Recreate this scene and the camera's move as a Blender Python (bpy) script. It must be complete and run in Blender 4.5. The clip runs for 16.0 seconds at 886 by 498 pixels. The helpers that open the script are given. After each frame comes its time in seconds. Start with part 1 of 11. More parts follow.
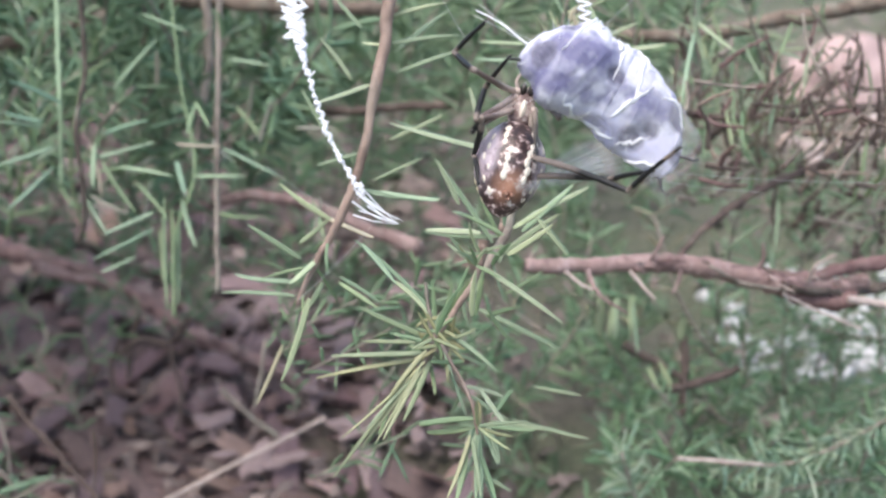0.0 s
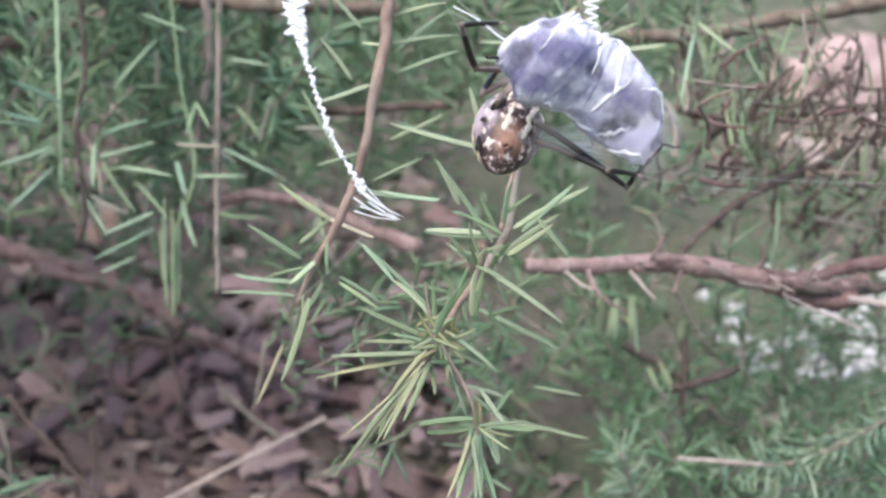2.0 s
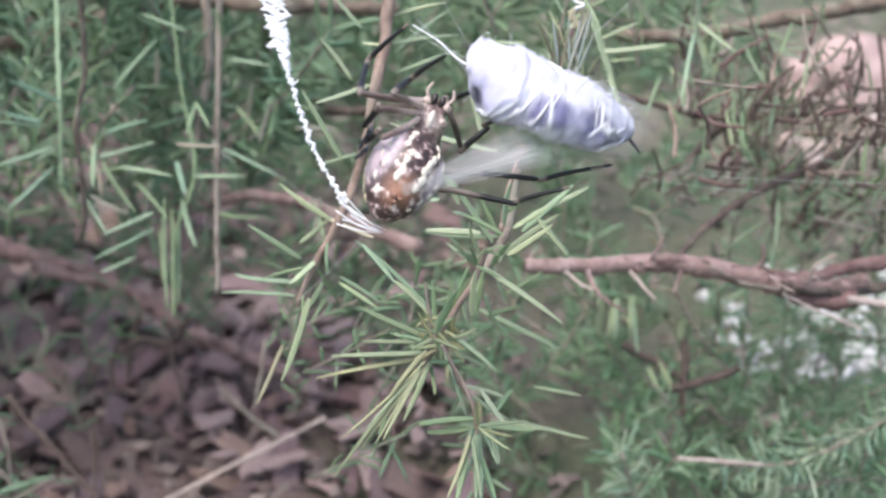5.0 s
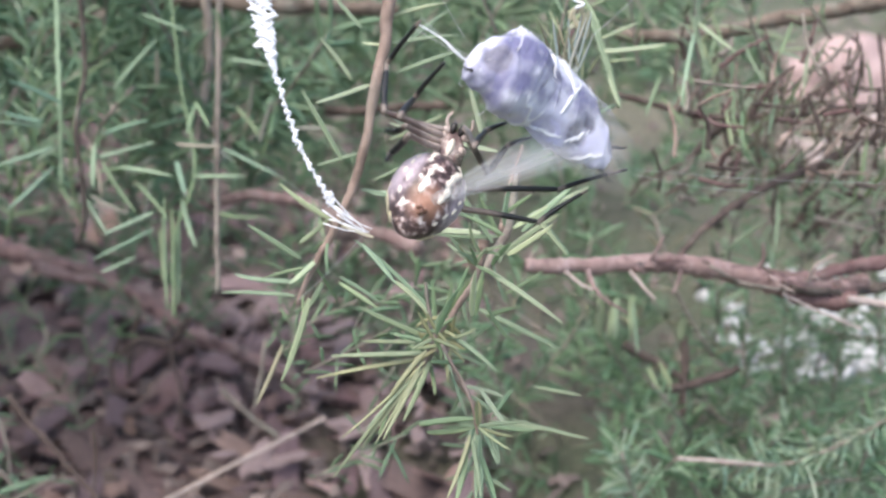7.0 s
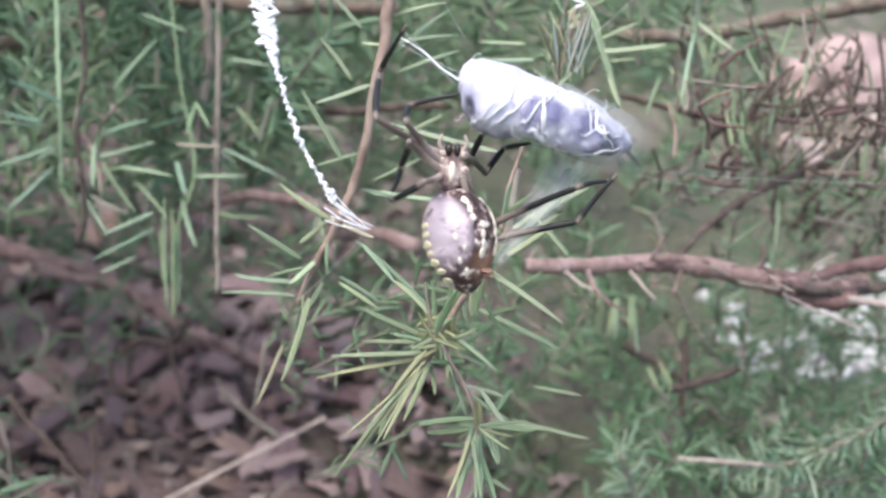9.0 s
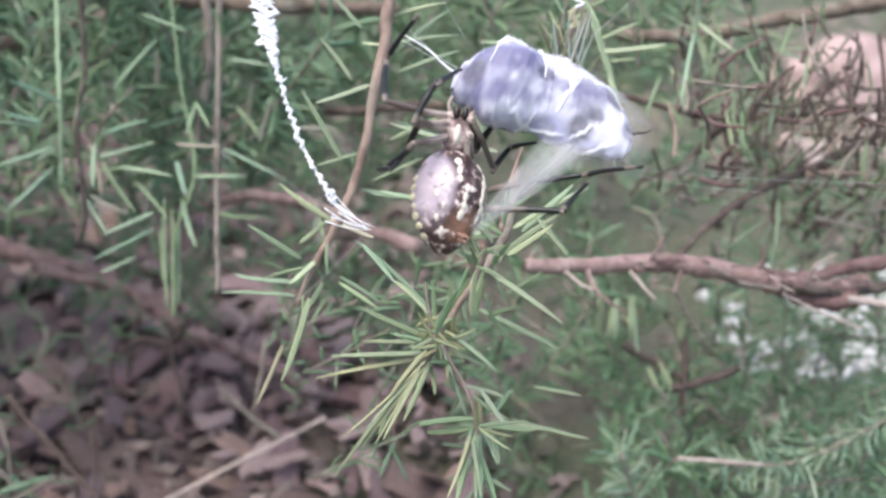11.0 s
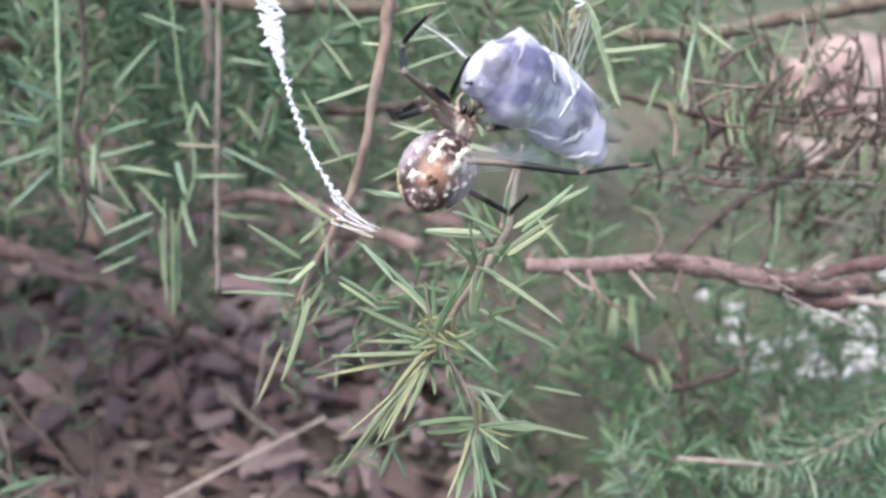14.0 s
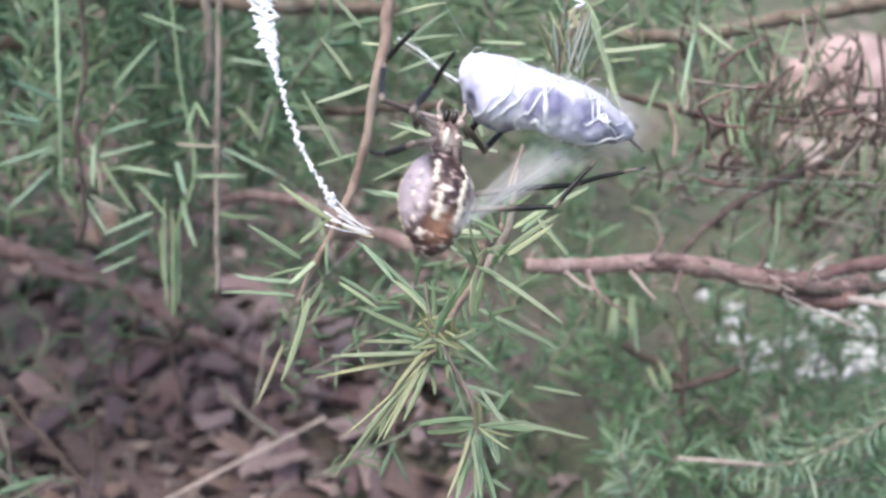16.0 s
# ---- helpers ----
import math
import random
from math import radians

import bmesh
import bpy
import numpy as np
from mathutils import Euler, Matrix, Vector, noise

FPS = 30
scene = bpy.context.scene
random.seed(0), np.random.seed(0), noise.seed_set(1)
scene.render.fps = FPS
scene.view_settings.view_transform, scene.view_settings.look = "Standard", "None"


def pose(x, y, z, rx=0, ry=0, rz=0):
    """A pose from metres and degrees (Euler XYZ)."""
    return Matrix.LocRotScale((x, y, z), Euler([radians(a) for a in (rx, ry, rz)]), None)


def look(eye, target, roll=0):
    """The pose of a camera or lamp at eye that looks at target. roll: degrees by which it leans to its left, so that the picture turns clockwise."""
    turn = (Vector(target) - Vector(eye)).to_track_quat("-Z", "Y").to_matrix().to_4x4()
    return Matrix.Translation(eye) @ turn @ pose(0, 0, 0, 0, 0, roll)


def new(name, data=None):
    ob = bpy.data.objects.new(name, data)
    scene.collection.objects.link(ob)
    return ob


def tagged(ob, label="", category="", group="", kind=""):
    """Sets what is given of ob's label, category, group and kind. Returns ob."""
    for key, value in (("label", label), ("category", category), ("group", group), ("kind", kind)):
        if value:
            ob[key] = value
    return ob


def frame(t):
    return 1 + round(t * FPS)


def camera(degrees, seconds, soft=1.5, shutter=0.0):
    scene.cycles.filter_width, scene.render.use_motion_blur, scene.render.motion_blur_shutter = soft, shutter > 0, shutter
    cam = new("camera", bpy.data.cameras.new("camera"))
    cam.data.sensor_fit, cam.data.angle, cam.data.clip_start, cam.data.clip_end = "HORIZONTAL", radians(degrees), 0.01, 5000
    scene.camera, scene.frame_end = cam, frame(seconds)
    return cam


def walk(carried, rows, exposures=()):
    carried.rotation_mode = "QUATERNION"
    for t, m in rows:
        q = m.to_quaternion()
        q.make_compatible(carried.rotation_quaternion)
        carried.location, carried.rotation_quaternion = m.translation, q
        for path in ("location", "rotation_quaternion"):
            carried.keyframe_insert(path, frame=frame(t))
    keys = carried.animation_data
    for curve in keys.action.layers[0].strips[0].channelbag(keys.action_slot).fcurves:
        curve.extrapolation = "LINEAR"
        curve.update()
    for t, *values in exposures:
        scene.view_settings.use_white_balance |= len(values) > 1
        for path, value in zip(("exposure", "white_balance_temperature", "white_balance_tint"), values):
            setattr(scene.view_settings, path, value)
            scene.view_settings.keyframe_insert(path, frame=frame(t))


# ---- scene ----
# A garden spider wraps its prey in silk in front of a rosemary bush.

# ---- camera: stands still, leaning 22 degrees down ----
cam = camera(45, 16.0, soft=2.3, shutter=0.6)
cam.data.dof.use_dof = True
cam.data.dof.focus_distance = 0.225
cam.data.dof.aperture_fstop = 16.0
EYE = pose(0, 0, 0.30, 68, 0, 0)
walk(cam, [(0, EYE), (16, EYE)], exposures=[(0, 1.18, 6700, 8), (16, 1.18, 6700, 8)])

# ---- light: soft open shade under a bright sky ----
world = bpy.data.worlds.new("sky")
scene.world = world
world.use_nodes = True
wn = world.node_tree.nodes
sky = wn.new("ShaderNodeTexSky")
sky.sky_type, sky.sun_disc = "NISHITA", False
sky.sun_elevation, sky.sun_rotation = radians(68), radians(223)
sky.air_density, sky.dust_density = 1.0, 3.0
world.node_tree.links.new(sky.outputs["Color"], wn["Background"].inputs["Color"])
wn["Background"].inputs["Strength"].default_value = 0.15
sun_data = bpy.data.lights.new("sun", "SUN")
sun_data.energy, sun_data.angle, sun_data.color = 1.5, radians(40), (1.0, 0.97, 0.95)
sun = new("sun", sun_data)
sun.matrix_world = look((-0.6, -0.35, 2.3), (0, 0.3, 0))


# ---- materials ----
def shader(name, rough=0.6, **inputs):
    m = bpy.data.materials.new(name)
    m.use_nodes = True
    b = m.node_tree.nodes["Principled BSDF"]
    b.inputs["Roughness"].default_value = rough
    for key, value in inputs.items():
        b.inputs[key.replace("_", " ")].default_value = value
    return m, m.node_tree.nodes, m.node_tree.links, b


def ramp(nodes, links, source, stops):
    r = nodes.new("ShaderNodeValToRGB")
    while len(r.color_ramp.elements) < len(stops):
        r.color_ramp.elements.new(0.5)
    for e, (at, c) in zip(r.color_ramp.elements, stops):
        e.position, e.color = at, (*c, 1)
    links.new(source, r.inputs["Fac"])
    return r.outputs["Color"]


def noise_tex(nodes, links, vector, scale, detail=4.0, rough=0.6, stretch=None):
    n = nodes.new("ShaderNodeTexNoise")
    n.inputs["Scale"].default_value, n.inputs["Detail"].default_value = scale, detail
    n.inputs["Roughness"].default_value = rough
    if stretch:
        mp = nodes.new("ShaderNodeMapping")
        mp.inputs["Scale"].default_value = stretch
        links.new(vector, mp.inputs["Vector"])
        vector = mp.outputs["Vector"]
    links.new(vector, n.inputs["Vector"])
    return n.outputs["Fac"]


def mixed(nodes, links, fac, a, b, mode="MIX"):
    x = nodes.new("ShaderNodeMix")
    x.data_type, x.blend_type = "RGBA", mode
    for socket, value in ((x.inputs[0], fac), (x.inputs[6], a), (x.inputs[7], b)):
        if isinstance(value, (int, float)):
            socket.default_value = value
        elif isinstance(value, tuple):
            socket.default_value = (*value, 1)
        else:
            links.new(value, socket)
    return x.outputs[2]


def maths(nodes, links, op, a, b=0.0, clamp=False):
    x = nodes.new("ShaderNodeMath")
    x.operation, x.use_clamp = op, clamp
    for socket, value in zip(x.inputs, (a, b)):
        if isinstance(value, (int, float)):
            socket.default_value = value
        else:
            links.new(value, socket)
    return x.outputs[0]


def bumped(nodes, links, b, height, strength=0.4, distance=0.0004):
    n = nodes.new("ShaderNodeBump")
    n.inputs["Strength"].default_value, n.inputs["Distance"].default_value = strength, distance
    links.new(height, n.inputs["Height"])
    links.new(n.outputs["Normal"], b.inputs["Normal"])


def coords(nodes, which="Object"):
    return nodes.new("ShaderNodeTexCoord").outputs[which]


def leaf_material(name, dark, mid, light, islands=False):
    """Leathery rosemary leaf: green, varied leaf by leaf, with a paler midrib and fine speckle."""
    m, n, l, b = shader(name, 0.48)
    if islands:
        rnd = n.new("ShaderNodeNewGeometry").outputs["Random Per Island"]
    else:
        rnd = n.new("ShaderNodeObjectInfo").outputs["Random"]
    teal = (0.78 * mid[0], 0.98 * mid[1], 1.08 * mid[2])
    olive = (1.12 * mid[0], 1.02 * mid[1], 0.92 * mid[2])
    base = ramp(n, l, rnd, [(0.0, dark), (0.22, teal), (0.48, mid), (0.72, olive), (1.0, light)])
    grain = noise_tex(n, l, coords(n) if not islands else n.new("ShaderNodeNewGeometry").outputs["Position"], 7 if not islands else 400, 5)
    col = mixed(n, l, maths(n, l, "MULTIPLY", grain, 0.45), base, (0.28, 0.33, 0.20))
    l.new(col, b.inputs["Base Color"])
    b.inputs["Subsurface Weight"].default_value = 0.0
    bumped(n, l, b, grain, 0.3, 0.0003)
    return m


def bark_material(name, a, b_, c, scale=300, rough=0.85, grey=0.75):
    m, n, l, b = shader(name, rough)
    pos = coords(n)
    fine = noise_tex(n, l, pos, scale, 6, 0.7, (1, 1, 0.35))
    broad = noise_tex(n, l, pos, scale * 0.18, 3)
    col = ramp(n, l, fine, [(0.3, a), (0.5, b_), (0.72, c)])
    col = mixed(n, l, maths(n, l, "MULTIPLY", broad, 0.7), col, b_)
    lichen = noise_tex(n, l, pos, 75, 5, 0.7)
    col = mixed(n, l, ramp(n, l, lichen, [(0.5, (0, 0, 0)), (0.62, (grey, grey, grey))]), col, (0.21, 0.20, 0.165))
    shed = noise_tex(n, l, pos, 110, 4, 0.6)
    col = mixed(n, l, ramp(n, l, shed, [(0.36, (0.8, 0.8, 0.8)), (0.46, (0, 0, 0))]), col, a)
    l.new(col, b.inputs["Base Color"])
    bumped(n, l, b, fine, 0.8, 0.0008)
    return m


LEAF = leaf_material("rosemary_leaf", (0.078, 0.125, 0.066), (0.132, 0.188, 0.105), (0.245, 0.30, 0.195))
LEAF_PALE = leaf_material("pale_leaf", (0.26, 0.33, 0.19), (0.33, 0.41, 0.25), (0.42, 0.48, 0.34))
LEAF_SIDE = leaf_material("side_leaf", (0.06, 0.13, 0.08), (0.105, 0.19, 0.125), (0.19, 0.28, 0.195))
# LEAF_DULL and LEAF_DARK are darker copies: shade is put into the leaf colour
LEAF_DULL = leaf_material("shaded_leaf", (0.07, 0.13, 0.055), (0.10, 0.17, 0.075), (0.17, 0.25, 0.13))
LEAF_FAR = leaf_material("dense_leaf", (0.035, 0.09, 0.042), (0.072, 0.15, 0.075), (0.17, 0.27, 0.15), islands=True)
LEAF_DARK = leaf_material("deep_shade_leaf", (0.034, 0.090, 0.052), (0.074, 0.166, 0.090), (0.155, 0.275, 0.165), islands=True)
LEAF_FINE = leaf_material("feathery_leaf", (0.045, 0.12, 0.058), (0.09, 0.197, 0.096), (0.31, 0.43, 0.30), islands=True)
SALLOW = leaf_material("sallow_leaf", (0.14, 0.15, 0.075), (0.23, 0.235, 0.13), (0.33, 0.325, 0.20))
BLADE = leaf_material("grass_blade", (0.13, 0.19, 0.10), (0.17, 0.225, 0.12), (0.22, 0.27, 0.15))
DRY = leaf_material("dry_leaf", (0.30, 0.25, 0.17), (0.38, 0.33, 0.24), (0.48, 0.43, 0.34))
BARK = bark_material("reddish_bark", (0.115, 0.068, 0.064), (0.275, 0.182, 0.172), (0.52, 0.41, 0.405), 220, grey=0.3)
BARK_TAN = bark_material("tan_bark", (0.17, 0.115, 0.092), (0.29, 0.21, 0.175), (0.44, 0.35, 0.305), 260, grey=0.3)
BARK_TWIG = bark_material("twig_bark", (0.045, 0.03, 0.026), (0.10, 0.07, 0.06), (0.20, 0.15, 0.13), 260, grey=0.2)
BARK_GREY = bark_material("grey_bark", (0.13, 0.105, 0.09), (0.25, 0.21, 0.18), (0.38, 0.33, 0.29))
BARK_BROWN = bark_material("brown_bark", (0.06, 0.044, 0.034), (0.17, 0.125, 0.097), (0.32, 0.25, 0.20), 180)
BARK_OLD = bark_material("weathered_bark", (0.085, 0.052, 0.053), (0.25, 0.16, 0.155), (0.52, 0.37, 0.355), 150, grey=0.3)
BARK_DARK = bark_material("dark_bark", (0.035, 0.028, 0.023), (0.085, 0.064, 0.055), (0.17, 0.13, 0.11))
BARK_RED = bark_material("red_bark", (0.08, 0.044, 0.043), (0.165, 0.095, 0.092), (0.30, 0.20, 0.195), 220, grey=0.25)
STRAW = bark_material("dry_stalk", (0.28, 0.22, 0.20), (0.45, 0.365, 0.335), (0.60, 0.52, 0.48), 500, grey=0.2)


def chip_material():
    m, n, l, b = shader("bark_mulch", 0.9)
    rnd = n.new("ShaderNodeObjectInfo").outputs["Random"]
    col = ramp(n, l, rnd, [(0, (0.17, 0.125, 0.12)), (0.2, (0.27, 0.185, 0.17)), (0.4, (0.29, 0.21, 0.245)), (0.6, (0.46, 0.285, 0.30)), (0.78, (0.45, 0.31, 0.25)), (0.9, (0.60, 0.40, 0.40)), (1, (0.72, 0.53, 0.50))])
    g = ramp(n, l, noise_tex(n, l, coords(n), 9, 6, 0.72, (0.35, 1, 1)), [(0.32, (0, 0, 0)), (0.68, (1, 1, 1))])
    col = mixed(n, l, maths(n, l, "MULTIPLY", g, 0.65), col, (0.14, 0.10, 0.098))
    l.new(col, b.inputs["Base Color"])
    bumped(n, l, b, g, 0.9, 0.002)
    return m


def ground_material():
    m, n, l, b = shader("garden_soil", 0.95)
    pos = n.new("ShaderNodeNewGeometry").outputs["Position"]
    a = noise_tex(n, l, pos, 4, 6, 0.7)
    c = noise_tex(n, l, pos, 130, 6, 0.7)
    col = ramp(n, l, c, [(0.3, (0.165, 0.112, 0.112)), (0.55, (0.24, 0.167, 0.167)), (0.75, (0.32, 0.23, 0.225))])
    green = ramp(n, l, c, [(0.3, (0.07, 0.088, 0.052)), (0.5, (0.122, 0.138, 0.086)), (0.7, (0.195, 0.18, 0.13))])
    sep = n.new("ShaderNodeSeparateXYZ")
    l.new(pos, sep.inputs[0])
    d = n.new("ShaderNodeVectorMath")
    d.operation = "DISTANCE"
    d.inputs[1].default_value = (-0.82, 0.60, 0.0)
    l.new(pos, d.inputs[0])
    side = maths(n, l, "ADD", maths(n, l, "MULTIPLY_ADD", d.outputs["Value"], 4.0), maths(n, l, "MULTIPLY", a, 4.0), True)
    side.node.inputs[0].links[0].from_node.inputs[2].default_value = -4.7
    d2 = n.new("ShaderNodeVectorMath")
    d2.operation = "DISTANCE"
    d2.inputs[1].default_value = (0.42, 1.25, 0.0)
    l.new(pos, d2.inputs[0])
    patch = noise_tex(n, l, pos, 22, 4)
    sandy = maths(n, l, "MULTIPLY_ADD", d2.outputs["Value"], -3.0)
    sandy.node.inputs[2].default_value = 1.9
    sandy = maths(n, l, "ADD", sandy, maths(n, l, "MULTIPLY_ADD", patch, 3.0), True)
    sandy.node.inputs[1].links[0].from_node.inputs[2].default_value = -1.5
    mid = noise_tex(n, l, pos, 55, 5, 0.65)
    sand = mixed(n, l, mid, ramp(n, l, c, [(0.35, (0.09, 0.10, 0.06)), (0.65, (0.20, 0.20, 0.135))]), ramp(n, l, c, [(0.35, (0.16, 0.145, 0.105)), (0.65, (0.32, 0.275, 0.225))]))
    broad = ramp(n, l, noise_tex(n, l, pos, 0.9, 5, 0.6), [(0.42, (0, 0, 0)), (0.60, (1, 1, 1))])
    away = maths(n, l, "MULTIPLY_ADD", d2.outputs["Value"], 0.8)
    away.node.inputs[2].default_value = -1.4
    under = mixed(n, l, side, col, green)
    under = mixed(n, l, maths(n, l, "MULTIPLY", maths(n, l, "ADD", away, 0.0, True), broad), under, ramp(n, l, c, [(0.3, (0.13, 0.105, 0.08)), (0.7, (0.24, 0.20, 0.155))]))
    l.new(mixed(n, l, sandy, under, sand), b.inputs["Base Color"])
    bumped(n, l, b, c, 1.0, 0.01)
    return m


def stone_material(name, a, b_, c, scale=60):
    m, n, l, b = shader(name, 0.85)
    pos = coords(n)
    f1 = noise_tex(n, l, pos, scale, 6, 0.65)
    l.new(ramp(n, l, f1, [(0.3, a), (0.5, b_), (0.7, c)]), b.inputs["Base Color"])
    bumped(n, l, b, f1, 0.6, 0.18 / scale)
    return m


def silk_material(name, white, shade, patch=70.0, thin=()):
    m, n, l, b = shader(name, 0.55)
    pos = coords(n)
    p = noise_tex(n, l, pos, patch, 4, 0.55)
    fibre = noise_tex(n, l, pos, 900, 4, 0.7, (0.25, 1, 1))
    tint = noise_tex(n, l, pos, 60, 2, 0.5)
    # random lilac patches: thin silk, plus shade of folds and underside in the colour
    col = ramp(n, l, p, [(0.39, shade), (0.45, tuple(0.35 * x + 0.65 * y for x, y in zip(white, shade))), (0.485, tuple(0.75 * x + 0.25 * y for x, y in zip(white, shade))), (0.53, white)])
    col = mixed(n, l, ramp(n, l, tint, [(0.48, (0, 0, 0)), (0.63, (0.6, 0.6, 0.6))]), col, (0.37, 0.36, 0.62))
    for at, wide in thin:
        # the body of the prey shows where the silk is thin
        gap = n.new("ShaderNodeVectorMath")
        gap.operation = "DISTANCE"
        gap.inputs[1].default_value = at
        l.new(pos, gap.inputs[0])
        hole = maths(n, l, "MULTIPLY_ADD", maths(n, l, "ADD", gap.outputs["Value"], maths(n, l, "MULTIPLY", tint, 0.004)), -2.6 / wide)
        hole.node.inputs[2].default_value = 4.9
        hole = maths(n, l, "MULTIPLY", maths(n, l, "ADD", hole, 0.0, True), maths(n, l, "SUBTRACT", 1.35, fibre, True))
        col = mixed(n, l, hole, col, (0.055, 0.05, 0.10))
    col = mixed(n, l, maths(n, l, "MULTIPLY", fibre, 0.25), col, (0.55, 0.55, 0.62))
    l.new(col, b.inputs["Base Color"])
    b.inputs["Subsurface Weight"].default_value = 0.5
    b.inputs["Subsurface Radius"].default_value = (0.0022, 0.0022, 0.0026)
    bumped(n, l, b, maths(n, l, "ADD", fibre, p), 0.25, 0.0003)
    return m


def film_material(name, low, gain, edge):
    """Thin veil of many silk fibres: partly see-through, streaked along its length, thinning out to its edges."""
    m, n, l, b = shader(name, 0.5)
    pos = coords(n)
    st = noise_tex(n, l, pos, 260, 4, 0.55, (0.12, 1, 1))
    b.inputs["Base Color"].default_value = (0.62, 0.61, 0.64, 1)
    alpha = maths(n, l, "MULTIPLY_ADD", st, gain)
    alpha.node.inputs[2].default_value = low
    if edge:
        sep = n.new("ShaderNodeSeparateXYZ")
        l.new(pos, sep.inputs[0])
        half = maths(n, l, "MULTIPLY_ADD", sep.outputs["X"], 0.155)
        half.node.inputs[2].default_value = 0.0010
        q = maths(n, l, "ABSOLUTE", maths(n, l, "DIVIDE", sep.outputs["Y"], half))
        alpha = maths(n, l, "MULTIPLY", alpha, maths(n, l, "SUBTRACT", 1.0, maths(n, l, "POWER", q, 1.6), True))
        fade = maths(n, l, "MULTIPLY_ADD", sep.outputs["X"], -110.0)
        fade.node.inputs[2].default_value = 3.96
        alpha = maths(n, l, "MULTIPLY", alpha, maths(n, l, "MINIMUM", fade, 1.0))
        near = maths(n, l, "MULTIPLY_ADD", sep.outputs["X"], 75.0)
        near.node.inputs[2].default_value = 0.25
        alpha = maths(n, l, "MULTIPLY", alpha, maths(n, l, "MINIMUM", near, 1.0))
    else:
        sep = n.new("ShaderNodeSeparateXYZ")
        l.new(pos, sep.inputs[0])
        fade = maths(n, l, "MULTIPLY_ADD", sep.outputs["X"], -170.0)
        fade.node.inputs[2].default_value = 3.7
        alpha = maths(n, l, "MULTIPLY", alpha, maths(n, l, "MAXIMUM", maths(n, l, "MINIMUM", fade, 1.0), 0.0))
    l.new(maths(n, l, "MAXIMUM", alpha, 0.0), b.inputs["Alpha"])
    return m


# thin places in the silk of the wrapped prey: where, and how wide
THIN = (((-0.0138, 0.0058, 0.0030), 0.0027), ((-0.0150, -0.0021, 0.0052), 0.0026), ((-0.0122, -0.0066, -0.0038), 0.0026), ((-0.0016, 0.0030, 0.0056), 0.0022), ((0.0134, 0.0050, 0.0011), 0.0030), ((0.0172, -0.0008, 0.0015), 0.0026), ((0.0100, -0.0011, 0.0033), 0.0022), ((0.0079, -0.0047, 0.0029), 0.0030), ((0.0020, -0.0078, 0.0020), 0.0028))
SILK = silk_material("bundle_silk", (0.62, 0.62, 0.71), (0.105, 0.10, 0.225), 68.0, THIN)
SILK_WHITE = shader("white_silk", 0.5, Base_Color=(0.68, 0.69, 0.73, 1))[0]
SILK_THIN = shader("fine_silk", 0.5, Base_Color=(0.62, 0.64, 0.63, 1), Alpha=0.55)[0]
FILM = film_material("silk_film", -0.10, 0.95, True)
VEIL = film_material("silk_veil", -0.24, 0.75, False)
CHIP, SOIL = chip_material(), ground_material()
PINK = stone_material("pink_stone", (0.34, 0.235, 0.225), (0.42, 0.30, 0.29), (0.50, 0.375, 0.365))
FLAKE = stone_material("pale_flake", (0.20, 0.14, 0.145), (0.34, 0.25, 0.25), (0.54, 0.42, 0.40), 120)
PALE = stone_material("pale_stone", (0.30, 0.30, 0.30), (0.50, 0.50, 0.505), (0.72, 0.72, 0.735))
ROSY = stone_material("rosy_stone", (0.26, 0.20, 0.185), (0.40, 0.32, 0.30), (0.58, 0.50, 0.47))


